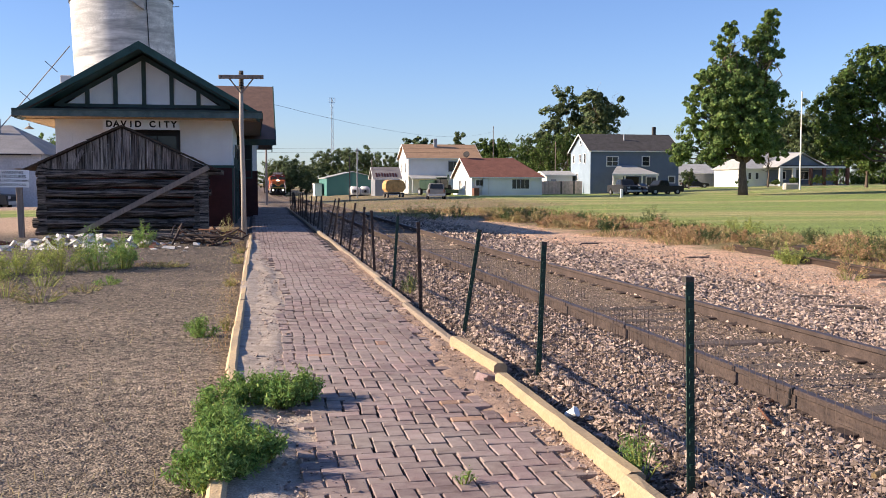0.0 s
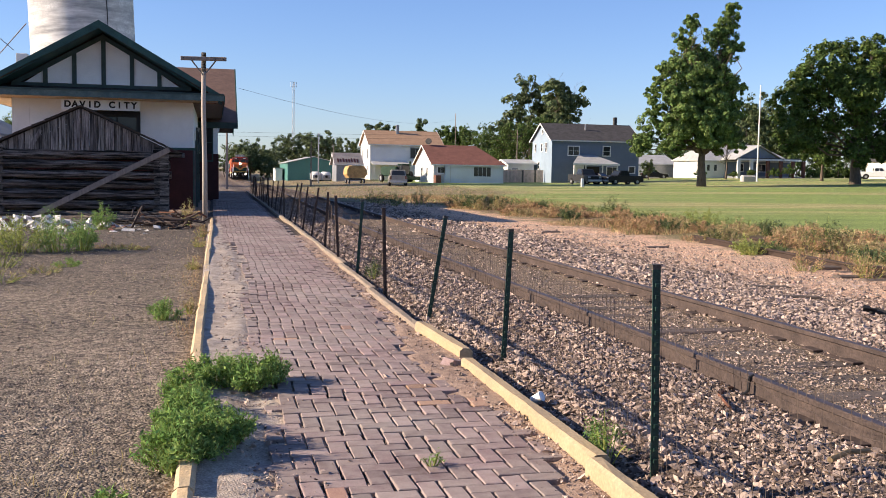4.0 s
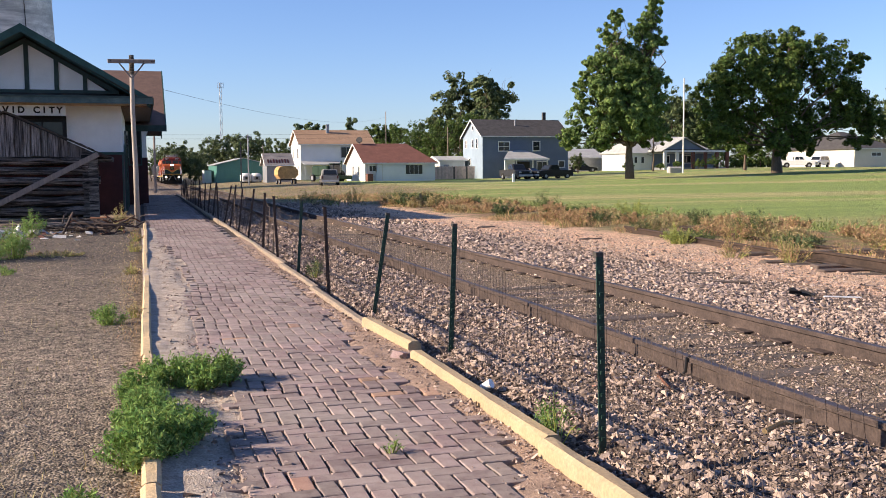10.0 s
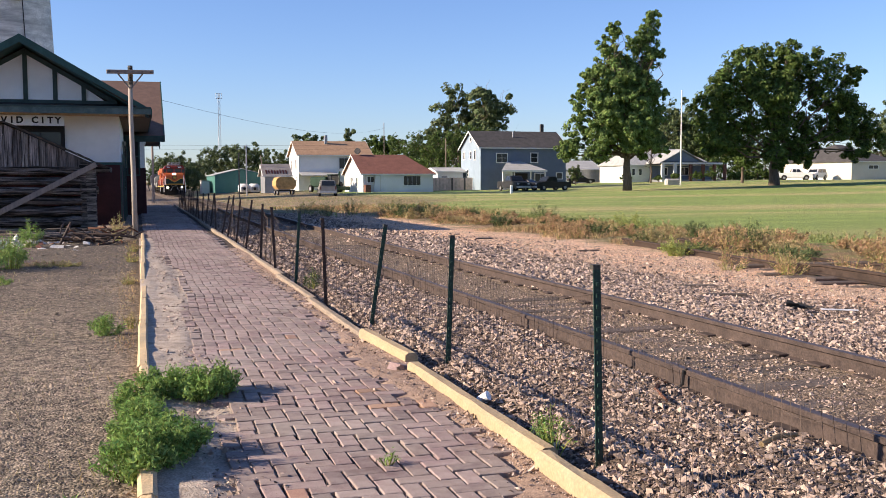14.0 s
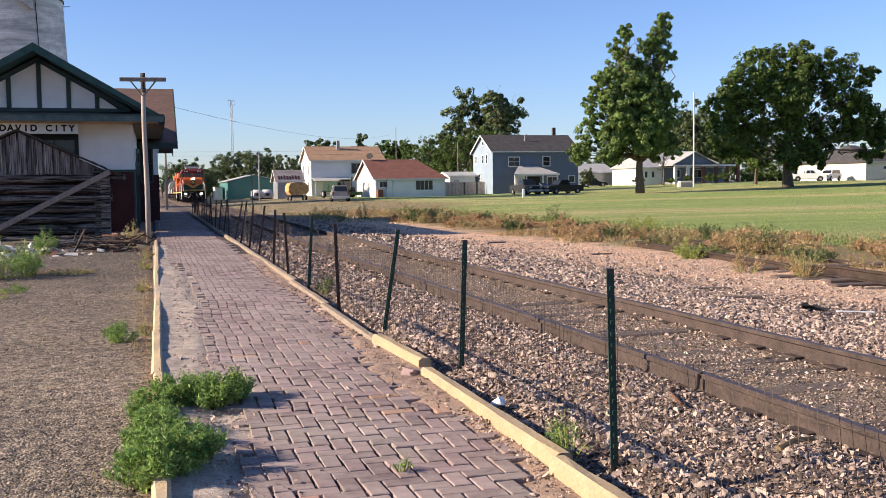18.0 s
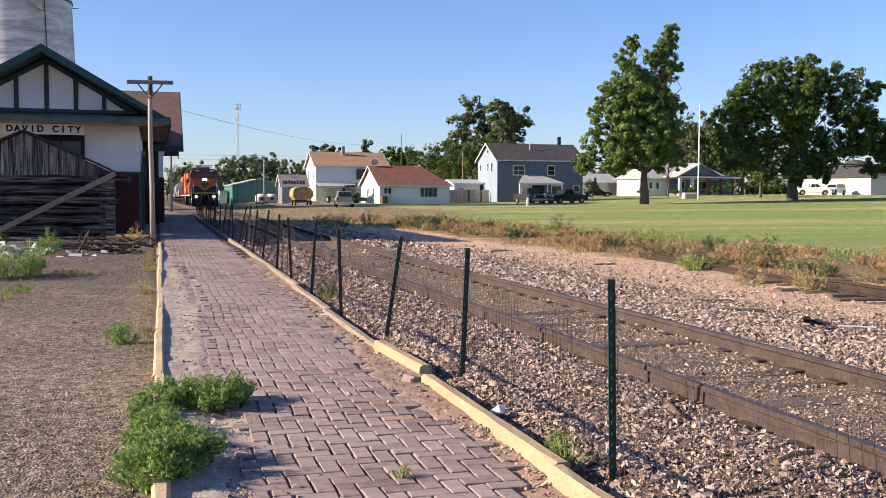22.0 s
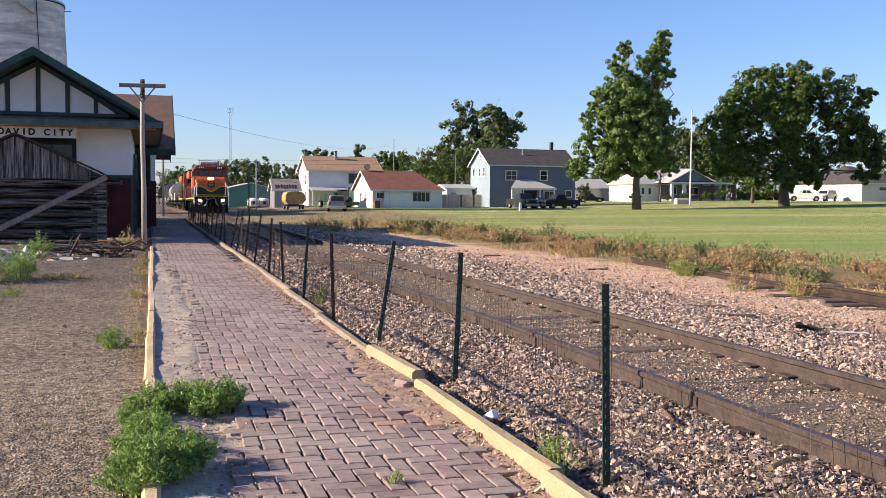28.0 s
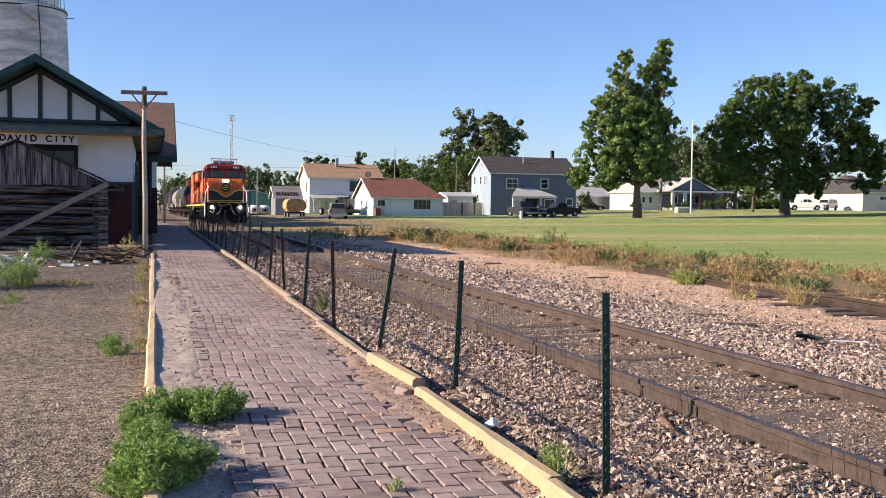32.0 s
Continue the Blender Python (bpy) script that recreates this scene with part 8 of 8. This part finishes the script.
def build_clutter():
    rng = random.Random(21)
    pile = thing("rubble_pile", "heap of pale broken concrete and bricks before the shed", "rubble", pose(-4.05, 23.2, -0.1))
    for i in range(260):
        x, y = rng.gauss(0, 1.15), rng.gauss(0, 0.8)
        z = max(0.02, 0.27 * math.exp(-(x * x / 1.8 + y * y / 0.5)) * rng.random() + 0.03)
        bm = B()
        s = min(1.25, rng.lognormvariate(-0.15, 0.4))
        chunk(bm, 0.21 * s, 0.13 * s, 0.055 * s, pose(x, y, z, rng.gauss(0, 22), rng.gauss(0, 22), rng.random() * 180), rng)
        part("rubble_piece", bm, M_RUBBLE if rng.random() < 0.85 else M_CHIM, pile)
    planks = thing("plank_pile", "loose grey planks lying before the log shed", "planks", pose(-2.2, 25.6, -0.08))
    for i in range(14):
        bm = bx(-0.9, 0.9, -0.07, 0.07, -0.02, 0.02, pose(rng.gauss(0, 0.7), rng.gauss(0, 0.7), 0.04 + 0.045 * (i % 5), rng.gauss(0, 3), rng.gauss(0, 4), rng.gauss(0, 22)), 0.004)
        part("plank", bm, M_LOG if i % 3 else M_POLE, planks)
    scrap = thing("scrap_heap", "tangled rusty iron scrap before the shed", "scrap metal", pose(-1.15, 23.4, -0.06))
    for i in range(60):
        a = Vector((rng.gauss(0, 0.40), rng.gauss(0, 0.35), 0.05 + 0.32 * rng.random()))
        b_ = a + Vector((rng.gauss(0, 0.35), rng.gauss(0, 0.25), rng.gauss(-0.02, 0.12)))
        b_.z = max(0.02, b_.z)
        bm = B()
        tube(bm, [a, a.lerp(b_, 0.5) + Vector((0, 0, rng.gauss(0, 0.05))), b_], 0.02, 0.018, 5)
        part("iron_bar", bm, M_POSTR if i % 7 else M_RUST, scrap)
    part("iron_bar", tb([(-0.75, -0.3, 0.02), (-0.52, -0.1, 0.5)], 0.03, n=6), M_POSTR, scrap)
    # warning sign
    s = thing("warning_sign", "white warning sign on a grey wooden post", "sign", pose(-6.28, 28.05, -0.15))
    part("sign_post", bx(-0.08, 0.08, -0.05, 0.05, -0.2, 1.95, pose(0.02, 0.06, 0, 0, -1.5, 0), bevel=0.01), M_POLE, s)
    bd = part("sign_board", bx(-0.42, 0.42, -0.015, 0.015, -0.235, 0.235, bevel=0.004), M_SIGN, s)
    bd.matrix_basis = pose(-0.16, -0.02, 1.66, 0, 0.8, 0)
    for i, (txt, sz) in enumerate((("WARNING", 0.115), ("STRUCTURES", 0.115), ("WILL NOT CLEAR MAN", 0.078), ("ON SIDE OF CAR", 0.088))):
        text(txt, sz, pose(0, -0.0165, 0.165 - i * 0.11), M_INK, bd, name="sign_line", extrude=0.001, bold=0.002)
    # scattered small things by the line
    c = thing("paper_cup", "crushed white paper cup in the ballast", "litter", pose(1.80, 5.42, 0.0, 62, 10, 40) @ Matrix.Scale(0.72, 4))
    part("cup_body", tb([(0, 0, 0), (0, 0, 0.10)], 0.03, 0.042, 14), M_SIGN, c)
    part("cup_rim", tb([(0, 0, 0.096), (0, 0, 0.104)], 0.045, n=14), M_SIGN, c)
    d = thing("tyre_scrap", "black shred of rubber on the ballast", "litter", pose(6.78, 8.85, -0.06) @ Matrix.Scale(0.68, 4))
    for i in range(6):
        bm = B()
        chunk(bm, 0.2, 0.09, 0.03, pose((i - 2.5) * 0.05, rng.gauss(0, 0.05), 0.06 - 0.009 * i, rng.gauss(0, 18), rng.gauss(10, 12), -30 + rng.gauss(0, 35)), rng)
        part("rubber_shred", bm, M_TYRE, d)
    w = thing("white_stick", "white plastic strip on the ballast", "litter", pose(7.0, 8.42, -0.045, 0, 2, -18))
    part("strip", bx(-0.2, 0.2, -0.012, 0.012, 0, 0.012), M_SIGN, w)
    for i, (x, y, r) in enumerate(((6.95, 10.5, -20), (7.36, 11.8, -12), (8.7, 24.5, 5), (9.3, 19.3, 8))):
        pl = thing("old_plank", "dark old plank lying on red grit", "plank", pose(x, y, bed_z(x, y) + 0.015, 0, 0, r), "loose planks")
        part("plank_body", bx(-0.27, 0.27, -0.05, 0.05, -0.015, 0.018, bevel=0.006), M_TIE, pl)
    b = thing("brick_fragment", "broken brick lying beside the kerb gap", "brick", pose(1.57, 6.5, 0.02, 8, 12, 35))
    bm = B()
    chunk(bm, 0.13, 0.10, 0.055, pose(0, 0, 0), rng)
    part("fragment", bm, M_BRICK, b)
    st = thing("steel_strap", "bent rusty strap beside the near rail", "scrap metal", pose(0, 0, 0))
    part("strap", tb([(3.0, 5.2, -0.04), (3.15, 5.6, -0.06), (3.3, 5.8, -0.08), (3.42, 5.9, -0.09)], 0.012, n=5), M_RUST, st)
    # long driftwood-pale stick on the ballast
    k = thing("pale_stick", "pale bleached stick on the ballast", "stick", pose(3.0, 4.05, 0.0, 0, 0, 20))
    part("stick", tb([(-0.16, 0, 0), (0.0, 0.01, 0.015), (0.16, 0, 0)], 0.016, 0.012, 7), M_STRAW, k)


build_clutter()
lay_bricks()


# ---- moving things ----
def car_pose(y):
    """A rail vehicle whose front stands at y, lying along the line."""
    a = Vector((track_x(y), y, rail_z(y)))
    b_ = Vector((track_x(y + 16), y + 16, rail_z(y + 16)))
    d = b_ - a
    return pose(*a, math.degrees(math.atan2(d.z, d.y)), 0, -math.degrees(math.atan2(d.x, d.y)))


def motions():
    for car, off in TRAIN:
        walk(car, [(t, car_pose(train_y(t) + off)) for t in range(0, 33, 2)])


motions()
